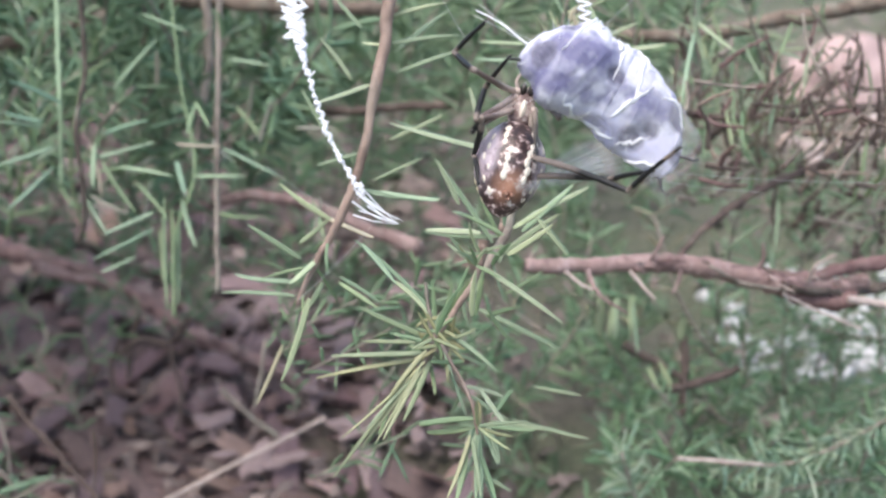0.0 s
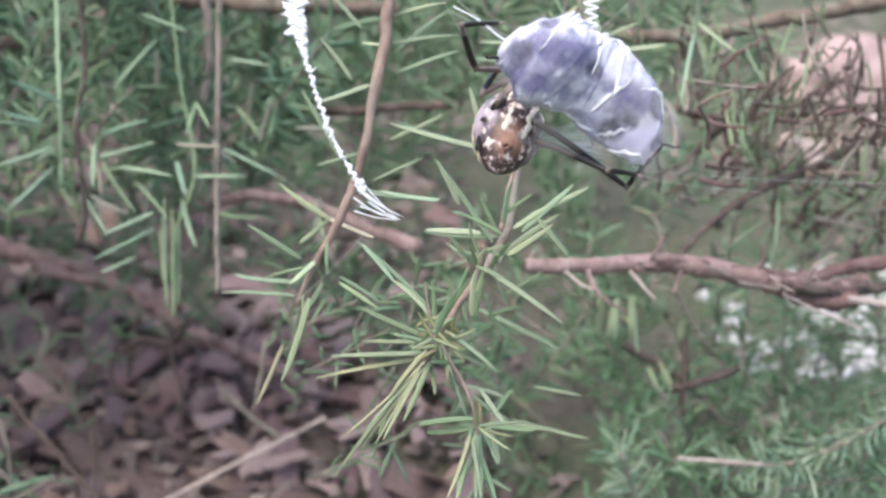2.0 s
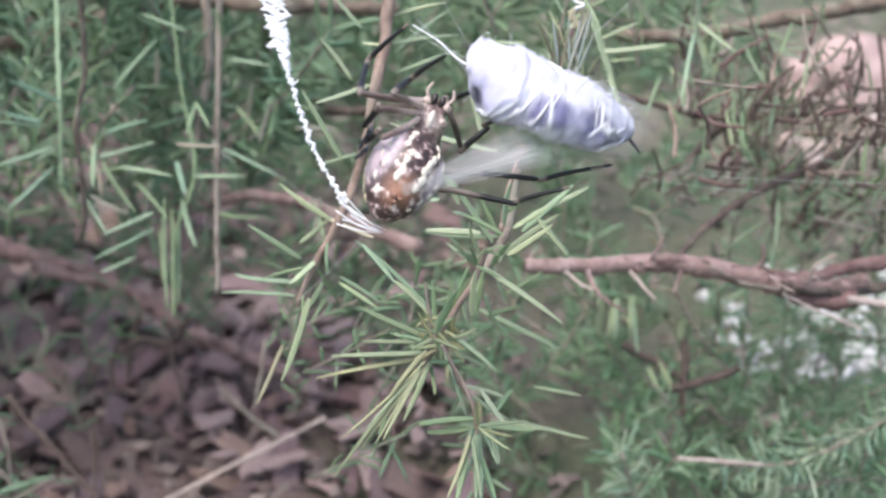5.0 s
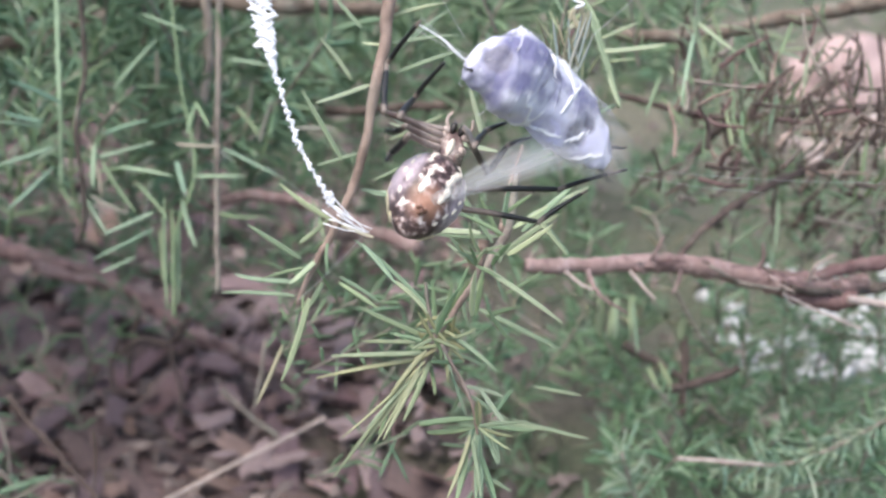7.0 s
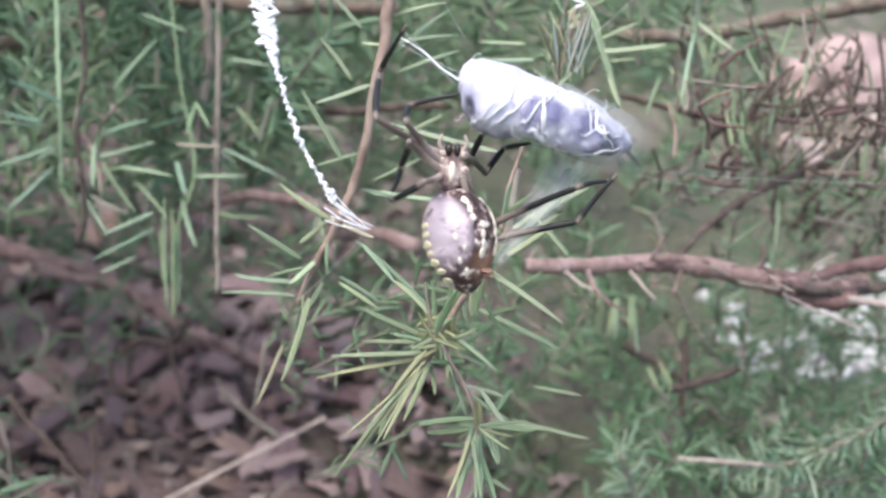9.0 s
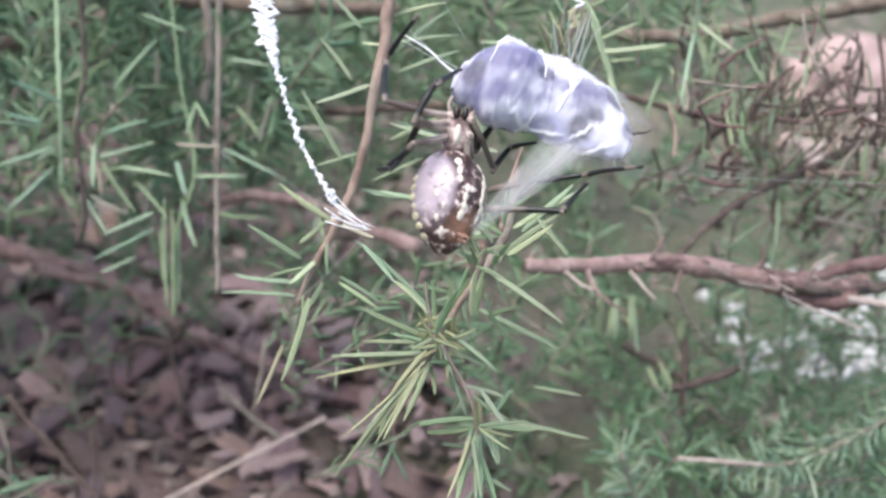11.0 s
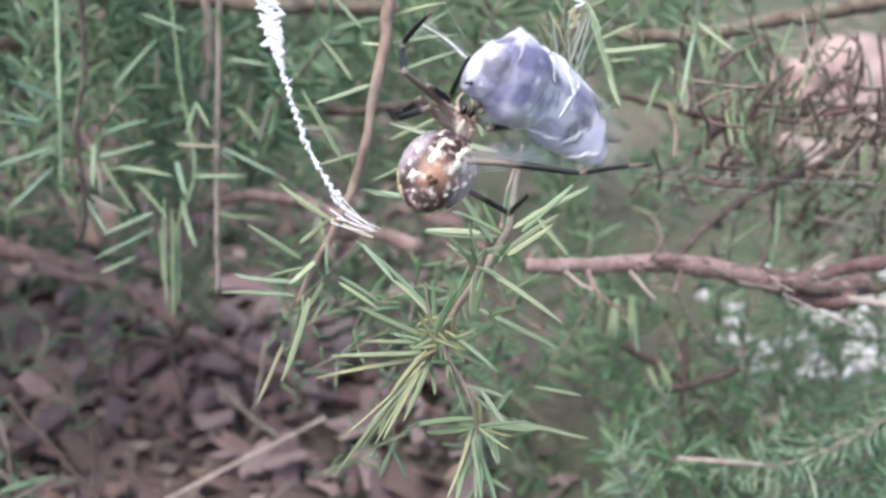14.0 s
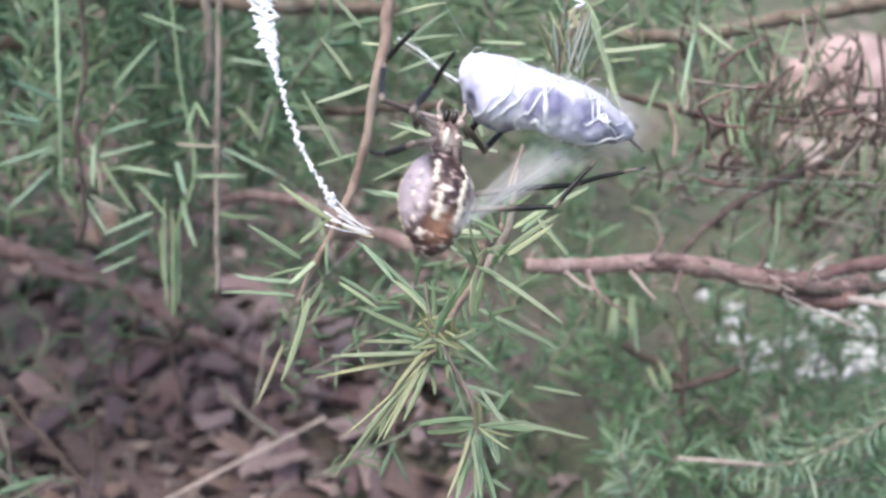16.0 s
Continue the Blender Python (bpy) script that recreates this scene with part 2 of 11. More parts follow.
def abdomen_material():
    """Dark brown with a cream network, a silvery lilac flank and a tawny patch round the spinnerets."""
    m, n, l, b = shader("spider_abdomen", 0.42)
    pos = coords(n)
    v = n.new("ShaderNodeTexVoronoi")
    v.feature = "DISTANCE_TO_EDGE"
    v.inputs["Scale"].default_value = 480
    w = n.new("ShaderNodeVectorMath")
    w.operation = "ADD"
    nz = n.new("ShaderNodeTexNoise")
    nz.inputs["Scale"].default_value = 500
    sc = n.new("ShaderNodeVectorMath")
    sc.operation = "SCALE"
    sc.inputs["Scale"].default_value = 0.0016
    l.new(pos, nz.inputs["Vector"])
    l.new(nz.outputs["Color"], sc.inputs[0])
    l.new(pos, w.inputs[0])
    l.new(sc.outputs[0], w.inputs[1])
    l.new(w.outputs[0], v.inputs["Vector"])
    mottle = noise_tex(n, l, pos, 540, 3, 0.6)
    net = ramp(n, l, mottle, [(0.46, (0.035, 0.020, 0.020)), (0.54, (0.10, 0.058, 0.055)), (0.59, (0.34, 0.25, 0.24)), (0.66, (0.74, 0.66, 0.62))])
    sep = n.new("ShaderNodeSeparateXYZ")
    l.new(pos, sep.inputs[0])
    g = noise_tex(n, l, pos, 260, 4)
    flank = maths(n, l, "MULTIPLY_ADD", maths(n, l, "ABSOLUTE", sep.outputs["X"]), 700.0)
    flank.node.inputs[2].default_value = -2.9
    top = maths(n, l, "MULTIPLY_ADD", sep.outputs["Y"], 190.0)
    top.node.inputs[2].default_value = 3.1
    flank = maths(n, l, "MULTIPLY", maths(n, l, "ADD", flank, g, True), maths(n, l, "ADD", top, 0.0, True))
    silver = mixed(n, l, g, (0.36, 0.28, 0.335), (0.60, 0.51, 0.565))
    broken = ramp(n, l, noise_tex(n, l, pos, 330, 4, 0.6), [(0.36, (0.35, 0.35, 0.35)), (0.45, (0.97, 0.97, 0.97))])
    col = mixed(n, l, maths(n, l, "MULTIPLY", flank, broken), net, silver)
    back = maths(n, l, "MULTIPLY_ADD", sep.outputs["Z"], -500.0)
    back.node.inputs[2].default_value = -1.9
    stripe = ramp(n, l, v.outputs["Distance"], [(0.10, (0.03, 0.018, 0.015)), (0.2, (0.46, 0.38, 0.16))])
    col = mixed(n, l, maths(n, l, "ADD", back, 0.0, True), col, stripe)
    d = n.new("ShaderNodeVectorMath")
    d.operation = "DISTANCE"
    d.inputs[1].default_value = (0.0, -0.0150, 0.0058)
    l.new(pos, d.inputs[0])
    tawny = maths(n, l, "MULTIPLY_ADD", maths(n, l, "ADD", d.outputs["Value"], maths(n, l, "MULTIPLY", mottle, 0.004)), -300.0)
    tawny.node.inputs[2].default_value = 2.0
    col = mixed(n, l, maths(n, l, "ADD", tawny, 0.0, True), col, mixed(n, l, mottle, (0.15, 0.066, 0.046), (0.52, 0.28, 0.19)))
    l.new(col, b.inputs["Base Color"])
    bumped(n, l, b, g, 0.4, 0.0006)
    return m


def leg_material(name, a, band, period):
    m, n, l, b = shader(name, 0.4)
    pos = coords(n)
    sep = n.new("ShaderNodeSeparateXYZ")
    l.new(pos, sep.inputs[0])
    f1 = maths(n, l, "FRACT", maths(n, l, "ADD", maths(n, l, "DIVIDE", sep.outputs["X"], period), 0.12))
    g = noise_tex(n, l, pos, 700, 4)
    f1 = maths(n, l, "ADD", f1, maths(n, l, "MULTIPLY", g, 0.12))
    l.new(ramp(n, l, f1, [(0.10, band), (0.26, band), (0.34, a), (1.0, a)]), b.inputs["Base Color"])
    bumped(n, l, b, g, 0.5, 0.0003)
    return m


ABDOMEN = abdomen_material()
FEMUR = leg_material("femur_skin", (0.17, 0.12, 0.108), (0.50, 0.40, 0.36), 0.052)
HIND = leg_material("hind_femur_skin", (0.085, 0.07, 0.062), (0.24, 0.195, 0.17), 0.03)
SHIN_LONG = leg_material("hind_leg", (0.010, 0.010, 0.011), (0.20, 0.16, 0.14), 0.08)
SHIN = leg_material("banded_leg", (0.010, 0.010, 0.011), (0.17, 0.135, 0.115), 0.0115)
CARAPACE = stone_material("silvery_carapace", (0.05, 0.03, 0.03), (0.22, 0.15, 0.145), (0.66, 0.57, 0.53), 420)
DARK = shader("dark_chitin", 0.3, Base_Color=(0.02, 0.015, 0.014, 1))[0]
CREAM = shader("cream_spot", 0.45, Base_Color=(0.74, 0.67, 0.58, 1))[0]
YELLOW = shader("yellow_spot", 0.45, Base_Color=(0.70, 0.63, 0.42, 1))[0]
TAWNY = shader("tawny_skin", 0.4, Base_Color=(0.21, 0.115, 0.085, 1))[0]


# ---- building helpers ----
def mesh_object(name, bm, material, parent=None, label="", smooth=True):
    me = bpy.data.meshes.new(name)
    bm.to_mesh(me)
    bm.free()
    me.materials.append(material)
    if smooth:
        me.polygons.foreach_set("use_smooth", [True] * len(me.polygons))
    ob = new(name, me)
    ob.parent = parent
    return tagged(ob, label)


def part(name, bm, material, parent, label=""):
    return mesh_object(name, bm, material, parent, label)


def spline(points, steps):
    """Points on a smooth curve through the given points."""
    pts = [Vector(p) for p in points]
    pts = [2 * pts[0] - pts[1], *pts, 2 * pts[-1] - pts[-2]]
    out = []
    for a, b, c, d in zip(pts, pts[1:], pts[2:], pts[3:]):
        for i in range(steps):
            t = i / steps
            out.append(0.5 * (2 * b + (c - a) * t + (2 * a - 5 * b + 4 * c - d) * t * t + (3 * b - a - 3 * c + d) * t ** 3))
    return out + [pts[-2]]


def tube(bm, line, radius, sides=8, rough=0.0, seed=0, flat=1.0):
    """A tube along a line; radius: a number or a function of 0..1."""
    rings, n = [], len(line)
    side = None
    for i, p in enumerate(line):
        way = (line[min(i + 1, n - 1)] - line[max(i - 1, 0)]).normalized()
        if side is None:
            side = way.cross(Vector((0.31, 0.17, 0.93))).normalized()
        side = (side - way * side.dot(way)).normalized()
        up = way.cross(side)
        r = radius(i / (n - 1)) if callable(radius) else radius
        ring = []
        for k in range(sides):
            a = 2 * math.pi * k / sides
            o = side * math.cos(a) + up * math.sin(a) * flat
            q = 1 + rough * noise.noise(p * (0.3 / max(r, 1e-4)) + o * 1.1 + Vector((seed, 0, 0))) + 0.3 * rough * noise.noise(p * 700 + o * 3)
            ring.append(bm.verts.new(p + o * r * q))
        rings.append(ring)
    for a, b in zip(rings, rings[1:]):
        for k in range(sides):
            bm.faces.new((a[k], a[(k + 1) % sides], b[(k + 1) % sides], b[k]))
    bm.faces.new(rings[0][::-1])
    bm.faces.new(rings[-1])
    return bm


def blob(bm, centre, radii, seg=16, rings=10, bump=0.0, freq=300.0):
    """A rounded lump with an uneven surface."""
    got = bmesh.ops.create_uvsphere(bm, u_segments=seg, v_segments=rings, radius=1.0)
    for v in got["verts"]:
        p = Vector((v.co.x * radii[0], v.co.y * radii[1], v.co.z * radii[2]))
        if bump:
            p *= 1 + bump * noise.noise(p * freq + Vector(centre) * 50)
        v.co = p + Vector(centre)
    return bm


# ---- the ground ----
def build_ground():
    bm = bmesh.new()
    xs = [-60, -12, -3] + [-1.2 + 0.06 * i for i in range(41)] + [3, 12, 60]
    ys = [-40, -6, -1] + [0.0 + 0.06 * i for i in range(46)] + [5, 15, 60, 200]
    grid = [[bm.verts.new((x, y, 0.02 * noise.noise(Vector((x * 3, y * 3, 0))) if abs(x) < 1.3 and -0.1 < y < 2.8 else 0)) for x in xs] for y in ys]
    for r0, r1 in zip(grid, grid[1:]):
        for i in range(len(xs) - 1):
            bm.faces.new((r0[i], r0[i + 1], r1[i + 1], r1[i]))
    return tagged(mesh_object("ground", bm, SOIL), "bare brown garden soil greening under the bush", "ground", kind="structure")


def ground_height(x, y):
    return 0.02 * noise.noise(Vector((x * 3, y * 3, 0)))


def chip_mesh(rng):
    """A weathered piece of bark: a long uneven lump with worn edges and broken ends."""
    bm = bmesh.new()
    bmesh.ops.create_icosphere(bm, subdivisions=2, radius=0.5)
    off = Vector((rng.uniform(0, 90), 0, 0))
    for v in bm.verts:
        c = v.co.copy()
        c.x = max(-0.40, min(0.40, c.x + 0.25 * c.y * math.sin(off.x)))
        c.y = max(-0.36, min(0.36, c.y))
        c.z = max(-0.30, min(0.30, c.z))
        v.co = c * (1 + 0.7 * noise.noise(c * 2.6 + off)) + Vector((0, 0.12 * math.sin(c.x * 5 + off.x), 0))
    me = bpy.data.meshes.new("bark_chip")
    bm.to_mesh(me)
    bm.free()
    me.materials.append(CHIP)
    return me


def build_mulch():
    rng = random.Random(4)
    shapes = [chip_mesh(rng) for _ in range(12)]
    made = 0
    while made < 300:
        y = 0.38 + 0.42 * rng.random() ** 1.3
        x = rng.uniform(-0.46 * y - 0.03, 0.02)
        size = rng.choice((0.012, 0.015, 0.019, 0.024, 0.028))
        ob = new("bark_chip", rng.choice(shapes))
        lift = 0.003 + 0.009 * rng.random()
        ob.matrix_basis = pose(x, y, ground_height(x, y) + lift, rng.uniform(-30, 45), rng.uniform(-40, 40), rng.gauss(120, 45)) @ Matrix.Diagonal((size * 1.7, size * rng.uniform(0.45, 0.75), size * rng.uniform(0.12, 0.22), 1))
        tagged(ob, "weathered purplish brown chip of bark mulch on soil", "bark chip", "bark mulch under the bush")
        made += 1


def build_litter():
    """Finer broken bark between the chips and further off."""
    rng = random.Random(9)
    bm = bmesh.new()
    for _ in range(7000):
        y = rng.uniform(0.33, 2.2)
        x = rng.uniform(-0.5 * y - 0.05, 0.45 * y)
        if x > 0.02 and rng.random() < 0.85:
            continue
        s = rng.uniform(0.003, 0.008) * (1 + 0.6 * y)
        m = pose(x, y, ground_height(x, y) + s * 0.2 + 0.008 * rng.random() ** 2, rng.uniform(-40, 40), rng.uniform(-40, 40), rng.uniform(0, 360))
        c = [bm.verts.new(m @ Vector((sx * s * rng.uniform(0.6, 1), sy * s * 0.5, sz * s * 0.25))) for sx, sy, sz in ((-1, -1, 0), (1, -0.7, 0), (0.8, 1, 0), (-0.9, 0.8, 0), (0, 0, 1))]
        for a, b in ((0, 1), (1, 2), (2, 3), (3, 0)):
            bm.faces.new((c[a], c[b], c[4]))
    return tagged(mesh_object("bark_litter", bm, LITTER, smooth=False), "fine crumbled bark litter lying on the soil", "litter", kind="stuff")


def litter_material():
    m, n, l, b = shader("bark_crumbs", 0.9)
    rnd = n.new("ShaderNodeNewGeometry").outputs["Random Per Island"]
    g = noise_tex(n, l, n.new("ShaderNodeNewGeometry").outputs["Position"], 400, 4)
    col = ramp(n, l, rnd, [(0, (0.105, 0.085, 0.078)), (0.6, (0.19, 0.15, 0.14)), (1, (0.34, 0.27, 0.25))])
    l.new(mixed(n, l, maths(n, l, "MULTIPLY", g, 0.5), col, (0.12, 0.09, 0.08)), b.inputs["Base Color"])
    return m


LITTER = litter_material()
build_ground()
build_mulch()
build_litter()


rng = random.Random(77)
for k in range(90):
    y = rng.uniform(0.42, 0.62)
    x = y * rng.uniform(-0.27, 0.04)
    ob = new("bark_flake", chip_mesh(rng))
    ob.data.materials[0] = FLAKE
    ob.matrix_basis = pose(x, y, ground_height(x, y) + 0.014 + 0.006 * rng.random(), rng.uniform(0, 50), rng.uniform(-30, 30), rng.uniform(0, 360)) @ Matrix.Scale(rng.uniform(0.6, 1.3), 4) @ Matrix.Diagonal((0.020, 0.0095, 0.0034, 1))
    tagged(ob, "pale pinkish dry flake of bark on the mulch", "bark flake", "pale bark flakes")


# larger plates of bark on the mulch
slab_rng = random.Random(41)
PLATE = stone_material("bark_plate", (0.16, 0.105, 0.112), (0.28, 0.188, 0.195), (0.44, 0.31, 0.305), 90)
for x, y, long, wide, turn in ((-0.128, 0.63, 0.030, 0.011, -18), (-0.085, 0.575, 0.024, 0.009, -35), (-0.021, 0.525, 0.020, 0.008, -25), (-0.120, 0.515, 0.013, 0.007, -30), (-0.062, 0.50, 0.010, 0.006, 10), (-0.118, 0.48, 0.013, 0.007, 15),
                               (-0.205, 0.59, 0.015, 0.008, 60), (-0.165, 0.575, 0.014, 0.008, 80), (-0.20, 0.52, 0.013, 0.007, 70), (-0.05, 0.60, 0.020, 0.008, -10), (-0.10, 0.545, 0.016, 0.007, 40), (0.0, 0.49, 0.016, 0.008, -60)):
    ob = new("bark_plate", chip_mesh(slab_rng))
    ob.data.materials[0] = PLATE
    ob.matrix_basis = pose(x, y, ground_height(x, y) + 0.016, slab_rng.uniform(5, 30), slab_rng.uniform(-12, 12), turn) @ Matrix.Diagonal((long * 2, wide * 2, 0.007, 1))
    tagged(ob, "broad pinkish plate of bark on the mulch", "bark", "plates of bark")


# ---- stones seen through the bush ----
def build_stone(name, at, radii, material, label, seed):
    bm = bmesh.new()
    bmesh.ops.create_icosphere(bm, subdivisions=4 if radii[0] > 0.05 else 2, radius=1.0)
    for v in bm.verts:
        k = 1 + (0.3 if radii[0] > 0.05 else 1.1) * noise.noise(v.co * 1.9 + Vector((seed, 0, 0))) + 0.06 * noise.noise(v.co * 5)
        v.co = Vector((v.co.x * radii[0], v.co.y * radii[1], v.co.z * radii[2])) * k
    ob = mesh_object(name, bm, material)
    ob.location = at
    return tagged(ob, label, "stone")


build_stone("boulder", (0.4663, 1.2347, 0.0), (0.078, 0.05, 0.062), PINK, "smooth pinkish sandstone boulder behind the bush", 3)
rng = random.Random(12)
for i in range(130):
    if i < 100:
        y = rng.uniform(0.54, 0.70)
        x = y * rng.uniform(0.375, 0.47) if rng.random() < 0.55 else y * rng.uniform(0.27, 0.40)
        r = rng.uniform(0.0016, 0.0052)
    else:
        y = rng.uniform(0.95, 1.15)
        x = y * rng.uniform(0.28, 0.46)
        r = rng.uniform(0.004, 0.010)
    tagged(build_stone("pale_pebble", (x, y, ground_height(x, y) + r * 0.5), (r * rng.uniform(1, 1.9), r, r * rng.uniform(0.6, 1.3)), PALE if i < 100 else ROSY, "pale bleached pebble lying among the litter", i), group="pale pebbles")


# ---- rosemary: leaves, stems and branches ----
def needle_mesh(bend, fold):
    """A narrow leaf of unit length along x with rolled-under edges, thick at the midrib."""
    bm = bmesh.new()
    rings = []
    steps = 8
    for i in range(steps):
        t = i / (steps - 1)
        w = min(1.0, 0.4 + 4.0 * t) * (1 - (max(0, t - 0.50) / 0.50) ** 2 * 0.74)
        z = bend * 4 * t * (1 - t) * 0.25
        prof = ((-1, -0.12), (-0.55, 0.3), (0, 0.08), (0.55, 0.3), (1, -0.12), (0, -fold))
        rings.append([bm.verts.new((t, a * w, 0)) for a, b in prof])
        for v, (a, b) in zip(rings[-1], prof):
            v.co.z = b * w
            v.co.y += z * 14
    for a, b in zip(rings, rings[1:]):
        for k in range(6):
            bm.faces.new((a[k], a[(k + 1) % 6], b[(k + 1) % 6], b[k])).material_index = 1 if k in (0, 3) else 0
    bm.faces.new(rings[0][::-1])
    bm.faces.new(rings[-1]).material_index = 1
    bmesh.ops.recalc_face_normals(bm, faces=bm.faces[:])
    me = bpy.data.meshes.new("leaf")
    bm.to_mesh(me)
    bm.free()
    me.polygons.foreach_set("use_smooth", [True] * len(me.polygons))
    return me


LEAVES = {}
# the rolled margins of a leaf are paler than its midrib
MARGINS = {
    "rosemary_leaf": leaf_material("leaf_margin", (0.17, 0.225, 0.14), (0.255, 0.315, 0.21), (0.40, 0.45, 0.34)),
    "pale_leaf": leaf_material("pale_leaf_margin", (0.34, 0.40, 0.27), (0.42, 0.48, 0.34), (0.50, 0.55, 0.42)),
    "side_leaf": leaf_material("side_leaf_margin", (0.10, 0.175, 0.12), (0.155, 0.24, 0.17), (0.25, 0.33, 0.25)),
    "shaded_leaf": leaf_material("shaded_leaf_margin", (0.10, 0.165, 0.08), (0.14, 0.21, 0.105), (0.22, 0.30, 0.17))}
LEAF_RNG = random.Random(99)


def leaf(stem, base, tip, width=0.0012, bend=0.0, material=None, name="leaf"):
    """One leaf from base to tip, a part of its stem; bend: its bow sideways."""
    material = material or LEAF
    b = round(bend + LEAF_RNG.uniform(-0.14, 0.14), 1)
    key = (b, material.name)
    if key not in LEAVES:
        LEAVES[key] = needle_mesh(b, 0.45)
        LEAVES[key].materials.append(material)
        LEAVES[key].materials.append(MARGINS.get(material.name, material))
    ob = new(name, LEAVES[key])
    a, c = Vector(base), Vector(tip)
    x = (c - a).normalized()
    z = Vector((0.15, -0.75, 0.65))
    y = z.cross(x).normalized()
    z = x.cross(y)
    m = Matrix((x, y, z)).transposed().to_4x4()
    m.translation = a
    ob.parent = stem
    ob.matrix_basis = m @ Matrix.Diagonal(((c - a).length, width * 0.60, width * 0.56, 1))
    return ob


def branch(bush, name, points, r0, r1, material, label="", rough=0.3, sides=12, seed=0):
    bm = bmesh.new()
    line = spline(points, 14)
    r_mid = 0.5 * (r0 + r1)
    line = [p + r_mid * 0.4 * noise.noise_vector(p * (0.22 / r_mid) + Vector((seed, 0, 0))) for p in line]
    tube(bm, line, lambda t: (r0 + (r1 - r0) * t) * (1 + 0.22 * noise.noise(Vector((t * 13, r0 * 900, seed)))), sides, rough, seed)
    return part(name, bm, material, bush, label)


def shoot(stem, points, length, width, spacing, seed, material, spread=60, start=0.0, whorl=2, bow=0.5):
    """Leaves in opposite pairs all along a stem, each pair turned on the last."""
    rng = random.Random(seed)
    line = spline(points, 12)
    gone, turn = 0.0, rng.uniform(0, 3)
    total = sum((b - a).length for a, b in zip(line, line[1:]))
    run = 0.0
    for a, b in zip(line, line[1:]):
        run += (b - a).length
        gone += (b - a).length
        if gone < spacing or run < start * total:
            continue
        gone = 0.0
        way = (b - a).normalized()
        side = way.cross(Vector((0.2, 0.9, 0.3))).normalized()
        turn += 1.57 + rng.uniform(-0.3, 0.3)
        near_tip = run / total
        for k in range(whorl):
            an = turn + k * 2 * math.pi / whorl + rng.uniform(-0.25, 0.25)
            out = side * math.cos(an) + way.cross(side) * math.sin(an)
            sp = radians(spread * (1 - 0.35 * near_tip) + rng.uniform(-14, 14))
            d = way * math.cos(sp) + out * math.sin(sp)
            size = length * rng.uniform(0.7, 1.1) * (1 - 0.4 * max(0, near_tip - 0.8) / 0.2)
            leaf(stem, a, a + d * size + Vector((0, 0, -0.12 * size)), width * rng.uniform(0.8, 1.1), rng.uniform(-bow, bow), material)


def far_needles(bm, points, length, width, spacing, rng, spread=55, whorl=3):
    """Leaves of a shoot further off, joined into one mesh."""
    line = spline(points, 8)
    gone, turn = 0.0, rng.uniform(0, 6)
    for a, b in zip(line, line[1:]):
        seg = (b - a).length
        way = (b - a).normalized()
        side = way.cross(Vector((0.3, 0.8, 0.4))).normalized()
        gone += seg
        while gone > 0:
            gone -= spacing
            o = a.lerp(b, rng.random())
            turn += 1.2 + rng.random()
            for k in range(whorl):
                an = turn + k * 6.283 / whorl + rng.uniform(-0.4, 0.4)
                out = side * math.cos(an) + way.cross(side) * math.sin(an)
                sp = radians(spread + rng.uniform(-34, 30))
                d = (way * math.cos(sp) + out * math.sin(sp)).normalized()
                n = d.cross(Vector((rng.uniform(-1, 1), -1, rng.uniform(-0.4, 1)))).normalized()
                u = d.cross(n)
                L = length * rng.uniform(0.5, 1.25)
                w = width * rng.uniform(0.7, 1.1)
                sag = Vector((0, 0, -L * rng.uniform(0.0, 0.25)))
                rings = []
                for t, k2 in ((0, 0.5), (0.45, 1), (0.8, 0.9)):
                    c = o + d * L * t + sag * t * t
                    rings.append([bm.verts.new(c + n * w * k2), bm.verts.new(c + u * w * 0.45 * k2), bm.verts.new(c - n * w * k2), bm.verts.new(c - u * w * 0.3 * k2)])
                tip = bm.verts.new(o + d * L + sag)
                for p, q in zip(rings, rings[1:]):
                    for i in range(4):
                        bm.faces.new((p[i], p[(i + 1) % 4], q[(i + 1) % 4], q[i]))
                for i in range(4):
                    bm.faces.new((rings[-1][i], rings[-1][(i + 1) % 4], tip))


def bearing(u, v, d):
    """A place d metres before the eye, u to the right and v down across its view."""
    f = d / 1892.7
    return Vector((0, 0, 0.30)) + Vector((0, 0.92718, -0.37461)) * d + Vector((1, 0, 0)) * ((u - 784) * f) + Vector((0, 0.37461, 0.92718)) * ((441 - v) * f)


def bush_empty(label):
    ob = new("rosemary_bush")
    ob.location = (0, 0, 0)
    return tagged(ob, label, "bush")


near_bush = bush_empty("rosemary bush with woody twigs and narrow grey-green leaves")

# woody limbs, from the trunk outside the view inwards
branch(near_bush, "trunk", [(0.36, 0.46, -0.02), (0.35, 0.45, 0.08), (0.33, 0.42, 0.17), (0.30, 0.40, 0.27)], 0.013, 0.007, BARK)
limb_right = branch(near_bush, "branch", [(0.1097, 0.3228, 0.1567), (0.1015, 0.3227, 0.1592), (0.0859, 0.3213, 0.1636), (0.0667, 0.3182, 0.1665), (0.046, 0.3133, 0.1678), (0.0267, 0.3086, 0.1694)], 0.0040, 0.0021, BARK, "reddish brown peeling branch", 0.3)
branch(near_bush, "branch", [(0.342, 0.436, 0.135), (0.28, 0.40, 0.155), (0.2067, 0.3578, 0.1579), (0.1604, 0.3434, 0.1568), (0.1412, 0.3391, 0.1569), (0.1229, 0.3302, 0.1561), (0.096, 0.3237, 0.1614), (0.0804, 0.3213, 0.1636)], 0.0026, 0.0022, BARK_RED, "dark red-brown peeling branch", 0.45)
